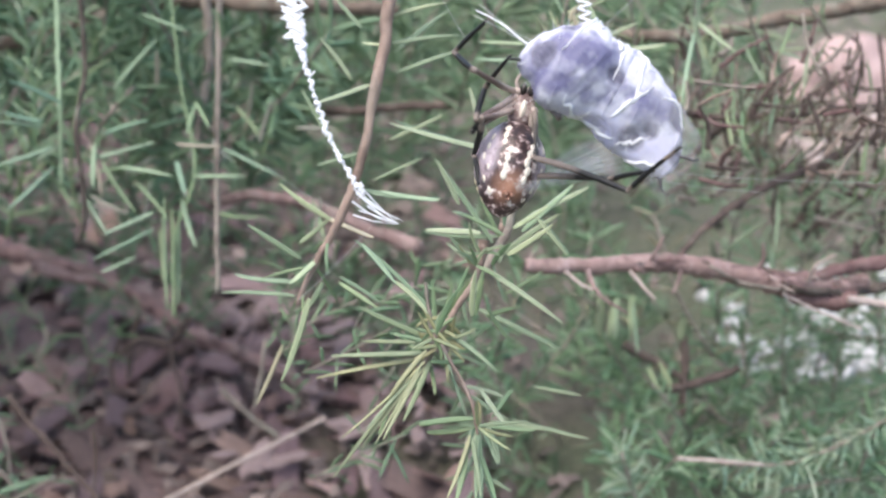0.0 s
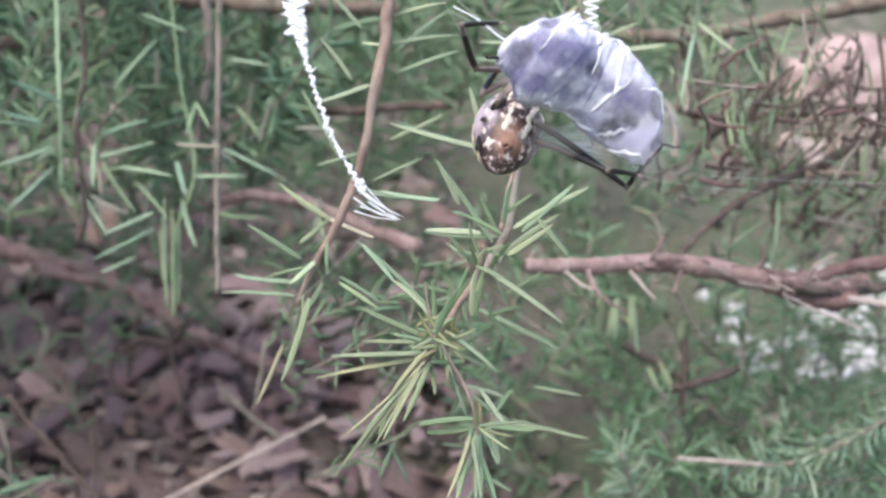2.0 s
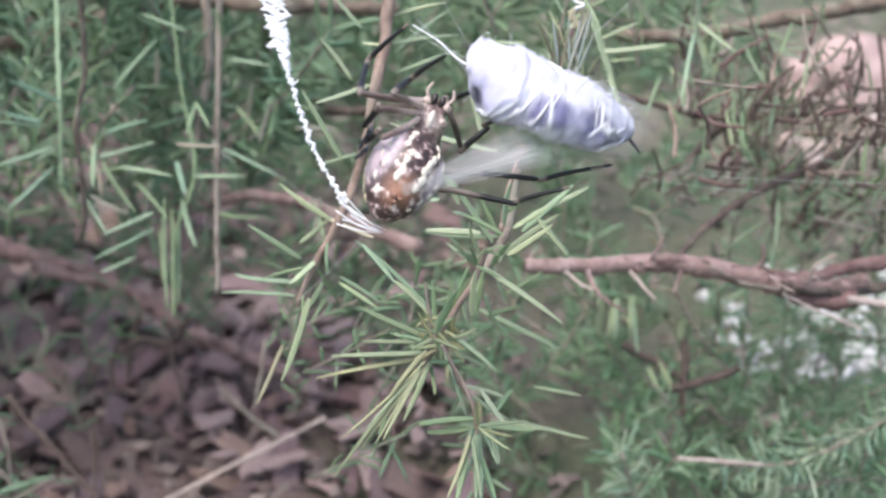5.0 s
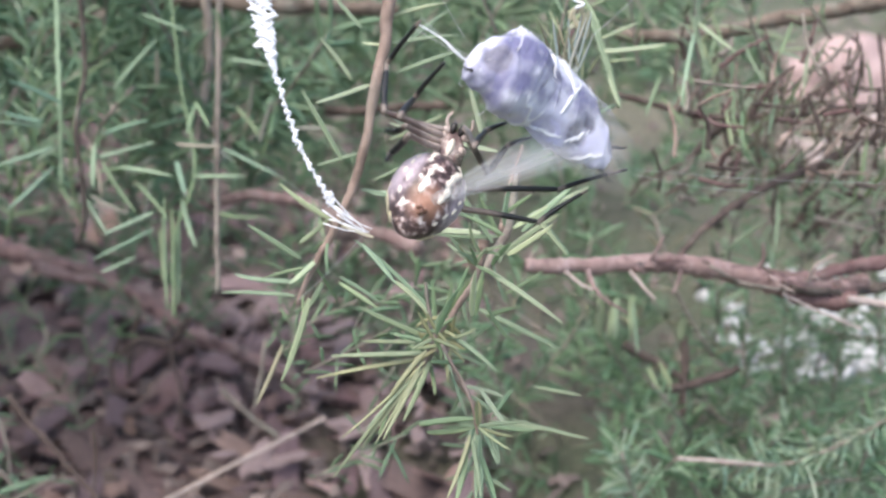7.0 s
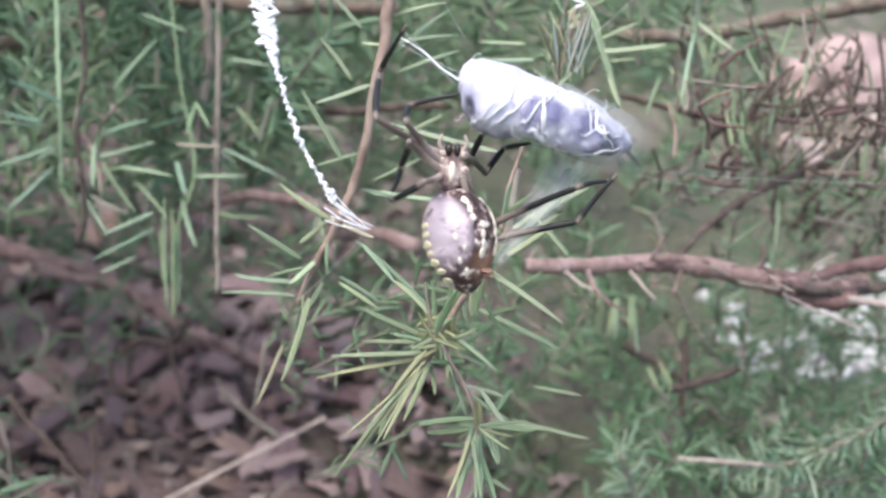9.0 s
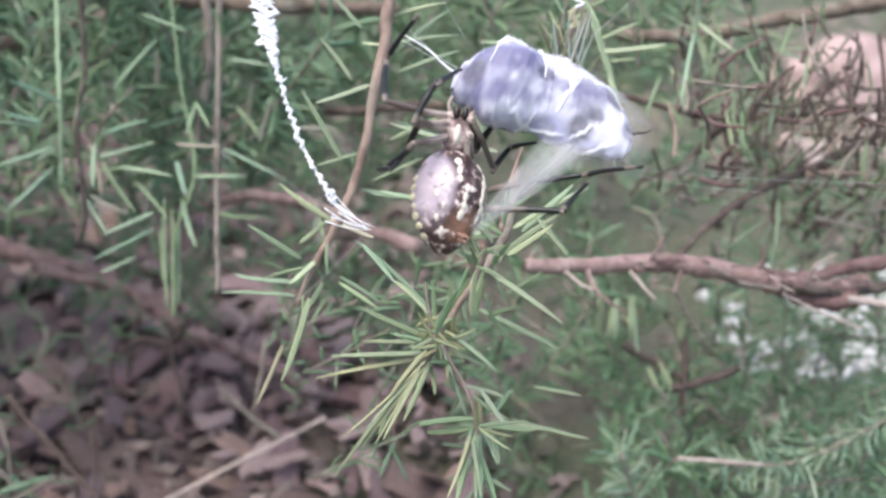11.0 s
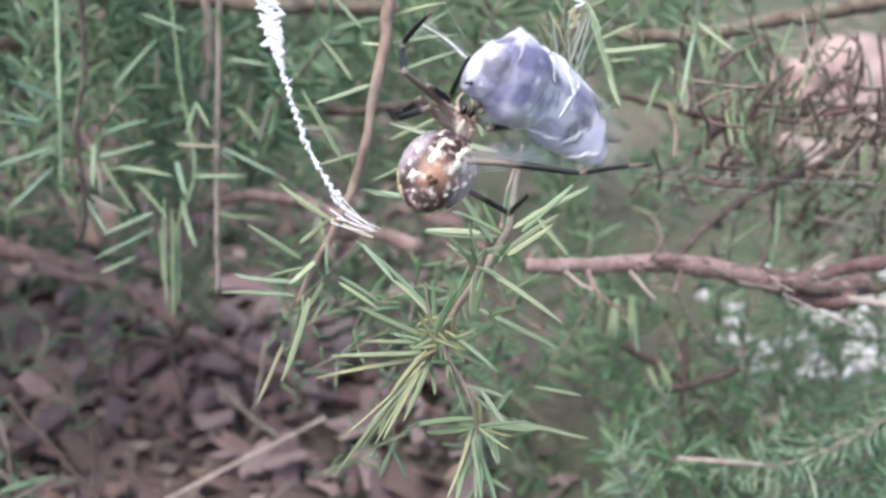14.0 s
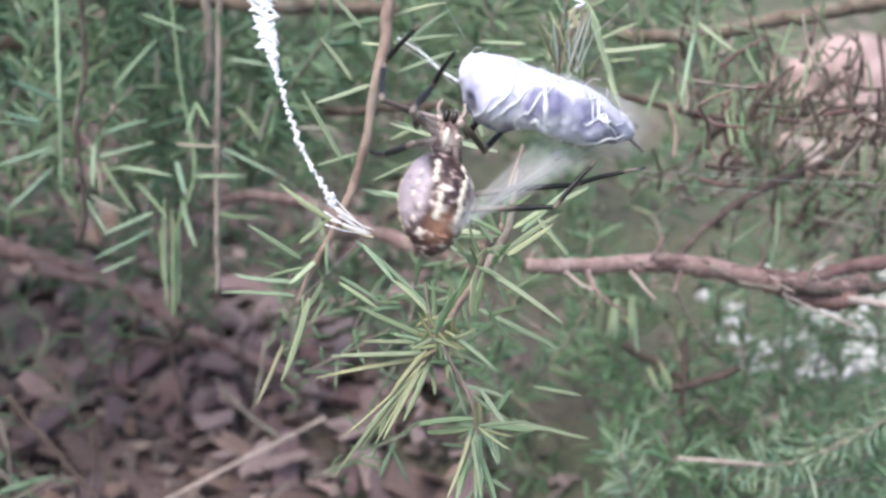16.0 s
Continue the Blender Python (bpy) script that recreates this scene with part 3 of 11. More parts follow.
branch(near_bush, "branch", [(0.1408, 0.333, 0.1473), (0.1319, 0.3309, 0.1472), (0.12, 0.3279, 0.1507), (0.1062, 0.325, 0.1568), (0.0936, 0.3214, 0.1612)], 0.0030, 0.0018, BARK_RED, rough=0.5)
branch(near_bush, "branch", [(0.145, 0.3369, 0.1515), (0.1339, 0.3327, 0.1517), (0.1203, 0.3276, 0.1552), (0.1065, 0.321, 0.1601)], 0.0024, 0.0016, BARK_OLD, rough=0.5, seed=5)
branch(near_bush, "branch", [(0.1564, 0.3402, 0.149), (0.1439, 0.3376, 0.148), (0.1286, 0.3284, 0.1519), (0.1146, 0.3214, 0.1559)], 0.0017, 0.0013, BARK_DARK, rough=0.5, seed=8)
branch(near_bush, "twig", [(0.1332, 0.3202, 0.1528), (0.1406, 0.3198, 0.1518), (0.1526, 0.3213, 0.1502)], 0.0013, 0.0013, STRAW, seed=3)
branch(near_bush, "twig", [(0.1099, 0.3154, 0.157), (0.1172, 0.314, 0.1536), (0.1263, 0.3125, 0.1499), (0.1358, 0.312, 0.146)], 0.0006, 0.0004, STRAW, sides=6, seed=4)
branch(near_bush, "twig", [(0.0851, 0.3151, 0.167), (0.0932, 0.3134, 0.1627), (0.0987, 0.3128, 0.1613), (0.1107, 0.3129, 0.1589)], 0.0007, 0.0005, BARK_GREY, sides=6, seed=6)
rng = random.Random(52)
for k in range(26):
    # strips of bark that peel off the limb
    u = rng.uniform(1050, 1520)
    v = 468 + 0.10 * max(0, u - 1180) + rng.uniform(-13, 15)
    f = 0.342 / 1892.7
    a = Vector((0, 0, 0.30)) + Vector((0, 0.92718, -0.37461)) * 0.342 + Vector((1, 0, 0)) * ((u - 784) * f) + Vector((0, 0.37461, 0.92718)) * ((441 - v) * f)
    way = Vector((rng.uniform(0.6, 1), rng.uniform(-0.3, 0.3), rng.uniform(-0.5, 0.15))) * rng.uniform(0.004, 0.010)
    bm = bmesh.new()
    tube(bm, spline([a, a + way * 0.5 + Vector((0, -0.0004, 0.0005)), a + way], 4), lambda t: 0.0009 * math.sin(math.pi * (0.1 + 0.85 * t)), 6, 0.5, k, 0.4)
    part("bark_strip", bm, (BARK_RED, BARK_OLD, BARK_DARK, STRAW)[k % 4 if k % 8 != 3 else 0], limb_right)
branch(near_bush, "branch", [(0.0749, 0.3179, 0.1659), (0.0855, 0.3313, 0.1724), (0.1067, 0.3501, 0.1788), (0.1352, 0.3729, 0.1818), (0.1811, 0.407, 0.1861), (0.25, 0.42, 0.182), (0.328, 0.419, 0.178)], 0.0010, 0.0022, BARK_TWIG, rough=0.55)
branch(near_bush, "branch", [(0.307, 0.405, 0.25), (0.27, 0.435, 0.238), (0.2129, 0.4481, 0.2345), (0.1678, 0.4254, 0.2318), (0.1291, 0.4131, 0.228), (0.0997, 0.4064, 0.2249), (0.0773, 0.4006, 0.2236), (0.0647, 0.401, 0.2248)], 0.0038, 0.0022, BARK_BROWN)
dead_twig = branch(near_bush, "branch", [(0.322, 0.412, 0.205), (0.26, 0.405, 0.198), (0.1936, 0.3911, 0.2003), (0.1574, 0.3712, 0.2044), (0.1243, 0.3607, 0.2051), (0.0995, 0.3553, 0.2049), (0.0791, 0.3513, 0.2085), (0.0574, 0.3485, 0.215)], 0.0026, 0.0008, BARK_TWIG, "dark red-brown thin twig")
branch(near_bush, "branch", [(0.0888, 0.3736, 0.1837), (0.0968, 0.3723, 0.1937), (0.1036, 0.3699, 0.201)], 0.0014, 0.0018, BARK_DARK)
for k, pts in enumerate(([(0.0454, 0.3091, 0.168), (0.0481, 0.3008, 0.1636), (0.0568, 0.2985, 0.158)], [(0.0598, 0.3145, 0.1654), (0.0631, 0.3109, 0.162), (0.0671, 0.3074, 0.1586)], [(0.0767, 0.3174, 0.1645), (0.0754, 0.314, 0.1616), (0.0729, 0.3099, 0.1595)], [(0.0383, 0.3089, 0.1677), (0.0433, 0.3045, 0.1648), (0.0464, 0.3013, 0.1649)], [(0.1015, 0.323, 0.1597), (0.1047, 0.3232, 0.1656), (0.1041, 0.3234, 0.1715)], [(0.1222, 0.3278, 0.1555), (0.1229, 0.3243, 0.1631), (0.1287, 0.3239, 0.1673)], [(0.0663, 0.3166, 0.168), (0.0684, 0.3153, 0.1728), (0.0698, 0.3148, 0.1769)])):
    branch(near_bush, "twig", pts, 0.0008, 0.0004, STRAW if k % 2 else BARK, sides=6, seed=k)
branch(near_bush, "branch", [(-0.436, 0.437, 0.25), (-0.32, 0.455, 0.222), (-0.2197, 0.4598, 0.2102), (-0.1793, 0.4501, 0.2128), (-0.1474, 0.4431, 0.222), (-0.1265, 0.4451, 0.2272), (-0.1032, 0.4462, 0.2298), (-0.0707, 0.4455, 0.2281), (-0.0437, 0.4554, 0.226), (-0.0204, 0.4648, 0.2225)], 0.0028, 0.003, BARK_BROWN, "pinkish brown woody branch")
branch(near_bush, "branch", [(-0.1199, 0.4704, 0.1296), (-0.0898, 0.4539, 0.1421), (-0.0606, 0.4433, 0.1426), (-0.035, 0.4301, 0.1365), (-0.0202, 0.4236, 0.1338), (-0.0093, 0.4177, 0.1325)], 0.0024, 0.0034, BARK)
branch(near_bush, "branch", [(-0.50, 0.60, 0.005), (-0.36, 0.58, 0.06), (-0.2675, 0.5576, 0.0785), (-0.228, 0.5365, 0.0796), (-0.1909, 0.5241, 0.0756), (-0.158, 0.5094, 0.0658), (-0.1261, 0.4937, 0.0538), (-0.0921, 0.4922, 0.0366), (-0.0434, 0.4965, 0.0072)], 0.0058, 0.0036, BARK_OLD, "fallen pinkish brown branch", 0.55)
branch(near_bush, "branch", [(-0.52, 0.66, 0.005), (-0.40, 0.635, 0.045), (-0.3013, 0.616, 0.0628), (-0.2486, 0.6073, 0.068), (-0.2178, 0.5948, 0.0637), (-0.1585, 0.5676, 0.0498)], 0.004, 0.003, BARK_DARK)
branch(near_bush, "twig", [(-0.1116, 0.5351, 0.1562), (-0.0725, 0.5069, 0.1666), (-0.038, 0.4879, 0.1729), (0.0042, 0.4889, 0.1754)], 0.0022, 0.002, BARK_TWIG)
branch(near_bush, "twig", [(-0.1225, 0.3852, 0.0254), (-0.0923, 0.3868, 0.0429), (-0.058, 0.389, 0.0615), (-0.0497, 0.3908, 0.066)], 0.0012, 0.0008, STRAW, "thin pale dry stalk")
branch(near_bush, "twig", [(-0.2008, 0.4358, 0.0439), (-0.1939, 0.433, 0.037), (-0.1854, 0.4298, 0.0292)], 0.0010, 0.0008, BARK_BROWN)
branch(near_bush, "twig", [(-0.1786, 0.4243, 0.0155), (-0.1722, 0.4219, 0.0096), (-0.1635, 0.419, 0.0022)], 0.0010, 0.0009, BARK_BROWN)
branch(near_bush, "twig", [(-0.0753, 0.3666, 0.2464), (-0.0757, 0.3545, 0.2165), (-0.0761, 0.3403, 0.1812), (-0.0757, 0.3282, 0.1512)], 0.0011, 0.0009, BARK_GREY, "straight grey stalk")
branch(near_bush, "twig", [(-0.093, 0.4277, 0.2375), (-0.0923, 0.4161, 0.2087), (-0.0974, 0.4045, 0.1799)], 0.002, 0.0015, BARK_GREY)
branch(near_bush, "twig", [(-0.1301, 0.3666, 0.2464), (-0.1297, 0.3595, 0.2288), (-0.129, 0.3517, 0.2094), (-0.1318, 0.3512, 0.1815)], 0.0009, 0.0007, LEAF_PALE, "pale green stalk")
for a, b in (((0.1243, 0.3622, 0.2087), (0.138, 0.3651, 0.216)), ((0.14, 0.3611, 0.206), (0.1384, 0.3669, 0.2205)), ((0.1282, 0.36, 0.2033), (0.1341, 0.3552, 0.1915)), ((0.1427, 0.381, 0.2286), (0.1494, 0.3772, 0.2193)), ((0.1507, 0.371, 0.2305), (0.1521, 0.357, 0.196)), ((0.0899, 0.3757, 0.2155), (0.0899, 0.3686, 0.1979)), ((0.1136, 0.375, 0.2137), (0.1048, 0.36, 0.2033)), ((0.096, 0.3864, 0.2152), (0.1063, 0.3899, 0.2238)), ((0.1185, 0.3607, 0.2051), (0.1126, 0.3787, 0.223))):
    mid = (Vector(a) + Vector(b)) / 2 + Vector((0.001, 0, 0.002))
    branch(near_bush, "twig", [a, mid, b], 0.0008, 0.0005, BARK_TWIG, sides=6)

# the limb that arches over, out of which the twigs hang
branch(near_bush, "branch", [(0.30, 0.40, 0.27), (0.22, 0.365, 0.312), (0.10, 0.33, 0.322), (-0.02, 0.315, 0.318), (-0.12, 0.37, 0.312), (-0.24, 0.42, 0.33), (-0.39, 0.445, 0.42)], 0.006, 0.003, BARK_BROWN)
for top in ([(-0.013, 0.2671, 0.2617), (-0.012, 0.285, 0.29), (-0.02, 0.315, 0.318)], [(0.0358, 0.3061, 0.2568), (0.04, 0.315, 0.29), (0.05, 0.322, 0.321)], [(-0.1174, 0.3514, 0.2487), (-0.118, 0.36, 0.28), (-0.12, 0.37, 0.312)],
            [(-0.0946, 0.3768, 0.245), (-0.09, 0.37, 0.28), (-0.085, 0.35, 0.315)], [(-0.0753, 0.3666, 0.2464), (-0.074, 0.36, 0.28), (-0.07, 0.342, 0.316)], [(-0.1301, 0.3666, 0.2464), (-0.132, 0.37, 0.28), (-0.135, 0.378, 0.314)]):
    branch(near_bush, "twig", top, 0.0012, 0.0012, BARK_TAN, sides=6)

# dead twiggy growth
rng = random.Random(31)
for k in range(150):
    d = rng.uniform(0.37, 0.47)
    f = d / 1892.7
    u, v = rng.uniform(330, 800), rng.uniform(-20, 290)
    if v > 120 and u < 420 or v < 70 and u < 540:
        continue
    a = Vector((0, 0, 0.30)) + Vector((0, 0.92718, -0.37461)) * d + Vector((1, 0, 0)) * (u * f) + Vector((0, 0.37461, 0.92718)) * (v * f)
    an = rng.choice((rng.uniform(60, 125), rng.uniform(20, 60), rng.uniform(-20, 20)))
    L = rng.uniform(0.007, 0.022)
    way = Vector((math.cos(radians(an)), rng.uniform(-0.4, 0.4), math.sin(radians(an)))) * L
    side_way = Vector((way.z, 0, -way.x)) * rng.uniform(-0.07, 0.07)
    branch(near_bush, "twig", [a, a + way * 0.5 + side_way, a + way], rng.uniform(0.0006, 0.0012), 0.0005, BARK_TWIG if rng.random() < 0.65 else BARK_GREY, sides=5)

# the twig that hangs down past the web, and its leaves
hang = branch(near_bush, "twig", [(-0.013, 0.2671, 0.2617), (-0.0141, 0.2627, 0.2508), (-0.0165, 0.2575, 0.2379), (-0.0201, 0.2532, 0.2219), (-0.0252, 0.2498, 0.2083), (-0.0317, 0.2472, 0.1965), (-0.0369, 0.245, 0.1858)], 0.0018, 0.0007, BARK_TAN, "pale reddish brown hanging twig", 0.15)
leaf(hang, (-0.0179, 0.258, 0.2392), (-0.0303, 0.2505, 0.2366), 0.0011, 0.1)
leaf(hang, (-0.0229, 0.2643, 0.2389), (-0.0306, 0.2663, 0.249), 0.001, -0.1)
leaf(hang, (-0.0248, 0.2529, 0.2213), (-0.0347, 0.2576, 0.2382), 0.0012, 0.1)
leaf(hang, (-0.0201, 0.2537, 0.2232), (-0.0312, 0.2525, 0.2202), 0.0009, 0.1)
leaf(hang, (-0.0282, 0.2513, 0.2066), (-0.04, 0.2489, 0.2167), 0.0012, 0.1, LEAF_PALE)
leaf(hang, (-0.0359, 0.2494, 0.1966), (-0.0484, 0.248, 0.2063), 0.0012, 0.1)
leaf(hang, (-0.0317, 0.2475, 0.1971), (-0.0379, 0.2416, 0.1932), 0.0012, 0.1, LEAF_PALE)
leaf(hang, (-0.0377, 0.2473, 0.1914), (-0.053, 0.2498, 0.1922), 0.0011, 0.2)
leaf(hang, (-0.0374, 0.2459, 0.1879), (-0.0567, 0.2499, 0.187), 0.0010, -0.2)
leaf(hang, (-0.0334, 0.2421, 0.189), (-0.0396, 0.2308, 0.1718), 0.0014, 0.1)
leaf(hang, (-0.042, 0.2502, 0.1719), (-0.0487, 0.2444, 0.1575), 0.001, 0.1, DRY)
leaf(hang, (-0.0362, 0.2509, 0.2003), (-0.0284, 0.2533, 0.2063), 0.0011, -0.1)
leaf(hang, (-0.0204, 0.2541, 0.2135), (-0.0008, 0.2532, 0.2113), 0.0012, -0.3)
leaf(hang, (-0.0176, 0.2549, 0.2155), (-0.0052, 0.2609, 0.2196), 0.0008, 0.1)
leaf(hang, (-0.0262, 0.2477, 0.1924), (-0.0155, 0.2452, 0.186), 0.0008, 0.1)
leaf(hang, (-0.0305, 0.2472, 0.1911), (-0.0341, 0.2448, 0.1851), 0.0012, 0.1)
leaf(hang, (-0.0145, 0.2636, 0.2478), (-0.0199, 0.2619, 0.2488), 0.0008, 0.1, LEAF_PALE)
leaf(hang, (-0.0131, 0.2637, 0.248), (0.0039, 0.2666, 0.2497), 0.0010, 0.1)
leaf(hang, (-0.0118, 0.263, 0.2409), (0.0039, 0.2611, 0.2469), 0.0011, 0.2)
leaf(hang, (-0.0113, 0.2692, 0.2455), (0.0009, 0.2728, 0.2545), 0.001, 0.1)
leaf(hang, (-0.0132, 0.2683, 0.2539), (0.0008, 0.2696, 0.2572), 0.001, 0.1)
leaf(hang, (-0.0209, 0.2763, 0.2497), (-0.0282, 0.2795, 0.2577), 0.001, 0.1)
leaf(hang, (-0.0177, 0.2515, 0.2016), (-0.0369, 0.2594, 0.2079), 0.001, 0.1, DRY)

# the sprig under the web
sprig = branch(near_bush, "twig", [(0.0192, 0.2655, 0.2151), (0.0167, 0.2544, 0.2036), (0.0119, 0.2475, 0.1971), (0.0043, 0.2401, 0.1896), (-0.0017, 0.2349, 0.1821), (-0.0048, 0.2356, 0.1731)], 0.0011, 0.0011, BARK_GREY, "slender greenish brown twig")
for b, t, w, q in (
    ((0.0092, 0.2433, 0.1974), (0.0289, 0.2325, 0.1868), 0.0012, 0.1), ((0.0084, 0.2375, 0.1885), (0.0282, 0.2293, 0.1814), 0.0012, -0.1), ((0.0015, 0.2352, 0.1827), (0.0134, 0.228, 0.1757), 0.0010, 0.2),
    ((-0.0022, 0.2346, 0.1812), (-0.0202, 0.2322, 0.1913), 0.0012, 0.1), ((-0.0019, 0.2368, 0.1866), (-0.0216, 0.2438, 0.2039), 0.0010, -0.3), ((-0.004, 0.2334, 0.1782), (-0.0275, 0.2331, 0.1776), 0.0012, 0.1),
    ((-0.0047, 0.2346, 0.176), (-0.031, 0.231, 0.1725), 0.0010, -0.1), ((-0.0054, 0.2341, 0.1747), (-0.0266, 0.2203, 0.1511), 0.0012, -0.2), ((-0.0045, 0.2339, 0.1741), (-0.0199, 0.2247, 0.1568), 0.0011, -0.2),
    ((-0.0033, 0.2344, 0.1754), (-0.0096, 0.2254, 0.1639), 0.0012, 0.1)):
    # the older leaves that hang low have turned straw-coloured
    leaf(sprig, b, t, w * (0.8 if t[2] < 0.16 else 1.0), q, SALLOW if t[0] < -0.015 and t[2] < 0.178 else LEAF)
for b, t, w, q in (
    ((0.0136, 0.2497, 0.2026), (-0.0044, 0.2445, 0.2058), 0.0012, 0.1), ((0.0124, 0.2472, 0.2018), (-0.002, 0.2531, 0.2217), 0.0012, -0.1), ((0.0147, 0.2479, 0.1982), (0.0285, 0.248, 0.209), 0.0013, 0.0),
    ((0.0319, 0.2517, 0.1969), (0.0228, 0.254, 0.208), 0.0010, 0.0), ((0.0208, 0.2532, 0.2059), (0.036, 0.2505, 0.2152), 0.0012, 0.1), ((0.011, 0.2638, 0.2214), (-0.0124, 0.2645, 0.2286), 0.0010, 0.3),
    ((-0.0135, 0.2626, 0.224), (-0.0003, 0.263, 0.2302), 0.0010, 0.0), ((0.0113, 0.2649, 0.2243), (0.0066, 0.2656, 0.2367), 0.0012, 0.1), ((0.0023, 0.252, 0.2083), (0.011, 0.2489, 0.206), 0.0009, 0.2),
    ((0.0109, 0.2427, 0.1961), (0.0008, 0.2435, 0.2033), 0.0010, 0.0)):
    leaf(sprig, b, t, w, q)
for b, t, w, q in (
    ((-0.0019, 0.2334, 0.1836), (0.0087, 0.2299, 0.2016), 0.0010, 0.2), ((-0.0012, 0.2347, 0.1814), (-0.0026, 0.2401, 0.1949), 0.0009, 0.1), ((-0.0005, 0.2334, 0.1836), (0.0022, 0.2335, 0.1971), 0.0010, 0.0),
    ((0.0078, 0.2368, 0.1866), (0.0098, 0.2396, 0.1989), 0.0011, 0.0), ((0.0022, 0.2368, 0.1866), (0.0064, 0.2414, 0.1981), 0.0010, 0.2), ((-0.0034, 0.2379, 0.1735), (-0.0019, 0.2295, 0.1686), 0.0009, 0.0),
    ((-0.0041, 0.2386, 0.1699), (-0.0119, 0.2337, 0.163), 0.0010, 0.0), ((-0.0121, 0.2388, 0.1649), (-0.0163, 0.2328, 0.1553), 0.0010, 0.1), ((-0.0019, 0.2342, 0.1802), (-0.0132, 0.2388, 0.1809), 0.0009, 0.0),
    ((0.016, 0.2479, 0.1876), (0.0255, 0.2519, 0.1921), 0.0009, 0.0)):
    leaf(sprig, b, t, w, q, LEAF_DULL)

# the lower sprig
low = branch(near_bush, "twig", [(-0.0012, 0.2347, 0.1814), (0.0023, 0.2404, 0.1689), (0.0098, 0.2433, 0.1548), (0.0092, 0.244, 0.1431), (0.0078, 0.2425, 0.1262)], 0.0006, 0.0006, BARK_TAN)
for b, t, w, q in (
    ((0.0121, 0.2445, 0.1524), (0.0264, 0.2385, 0.1535), 0.0011, 0.0), ((0.0182, 0.2464, 0.1517), (0.0376, 0.2375, 0.1512), 0.0009, -0.1), ((0.0242, 0.2505, 0.1592), (0.0361, 0.2453, 0.1596), 0.0009, 0.0),
    ((0.0112, 0.2422, 0.152), (0.0142, 0.2334, 0.1462), 0.0012, 0.0), ((0.009, 0.2425, 0.1527), (0.0096, 0.2292, 0.1357), 0.0012, 0.1), ((0.0083, 0.2425, 0.1527), (0.0035, 0.2302, 0.1384), 0.0012, -0.1),
    ((0.0098, 0.243, 0.1541), (-0.0065, 0.2409, 0.1541), 0.0012, 0.1), ((0.0105, 0.2433, 0.1548), (0.0184, 0.2423, 0.1629), 0.0010, 0.0), ((0.0067, 0.2409, 0.1621), (0.0167, 0.2358, 0.1576), 0.0009, 0.1),
    ((0.0091, 0.2428, 0.1456), (-0.0006, 0.2405, 0.1479), 0.0010, 0.0), ((0.0081, 0.2423, 0.1389), (0.0179, 0.2358, 0.1363), 0.0011, 0.0)):
    leaf(low, b, t, w, q)

YOUNG = leaf_material("young_leaf", (0.17, 0.165, 0.07), (0.25, 0.235, 0.11), (0.33, 0.29, 0.16))
rng = random.Random(15)
for k in range(16):
    at = Vector((-0.0008, 0.2337, 0.1843)) + Vector((rng.uniform(-0.003, 0.003), 0, rng.uniform(-0.005, 0.005)))
    an = rng.uniform(0, 6.28)
    leaf(sprig, at, at + Vector((math.cos(an), rng.uniform(-0.6, 0.3), math.sin(an))) * rng.uniform(0.004, 0.008), 0.0008, rng.uniform(-0.4, 0.4), YOUNG)
shoot(sprig, [(0.0167, 0.2544, 0.2036), (0.0119, 0.2475, 0.1971), (0.0043, 0.2401, 0.1896), (-0.0017, 0.2349, 0.1821), (-0.0048, 0.2356, 0.1731)], 0.011, 0.0007, 0.0052, 91, LEAF, 62)
shoot(low, [(-0.0012, 0.2347, 0.1814), (0.0023, 0.2404, 0.1689), (0.0098, 0.2433, 0.1548), (0.0092, 0.244, 0.1431), (0.0078, 0.2425, 0.1262)], 0.012, 0.0008, 0.0060, 92, LEAF, 62)
shoot(hang, [(-0.0252, 0.2498, 0.2083), (-0.0317, 0.2472, 0.1965), (-0.0369, 0.245, 0.1858)], 0.012, 0.0007, 0.0070, 93, LEAF_DULL, 60)

# shoots at the side, further off
side = branch(near_bush, "twig", [(-0.1174, 0.3514, 0.2487), (-0.1172, 0.3468, 0.2239), (-0.12, 0.3391, 0.2051), (-0.1189, 0.3348, 0.1811), (-0.1225, 0.3346, 0.1671)], 0.0008, 0.0008, BARK_DARK)
for b, t, w, q in (
    ((-0.1232, 0.3375, 0.2144), (-0.1363, 0.3304, 0.2234), 0.0015, -0.1), ((-0.1256, 0.3322, 0.2014), (-0.1409, 0.3233, 0.1979), 0.0015, 0.1), ((-0.128, 0.3344, 0.1934), (-0.1407, 0.3246, 0.1824), 0.0015, 0.0),
    ((-0.1064, 0.3392, 0.2186), (-0.0896, 0.3352, 0.2354), 0.0016, 0.0), ((-0.1097, 0.3337, 0.2051), (-0.0932, 0.3286, 0.211), 0.0014, 0.1), ((-0.1154, 0.3355, 0.1961), (-0.0928, 0.3328, 0.2027), 0.0012, 0.0),
    ((-0.1046, 0.3298, 0.1953), (-0.086, 0.3239, 0.1941), 0.0014, 0.0), ((-0.1139, 0.3374, 0.2008), (-0.1112, 0.3226, 0.1908), 0.0016, 0.0), ((-0.1292, 0.3353, 0.209), (-0.1399, 0.3316, 0.2131), 0.0014, 0.1),
    ((-0.1298, 0.3347, 0.2074), (-0.1426, 0.3305, 0.2104), 0.0012, 0.0)):
    leaf(side, b, t, w, q, LEAF_SIDE)
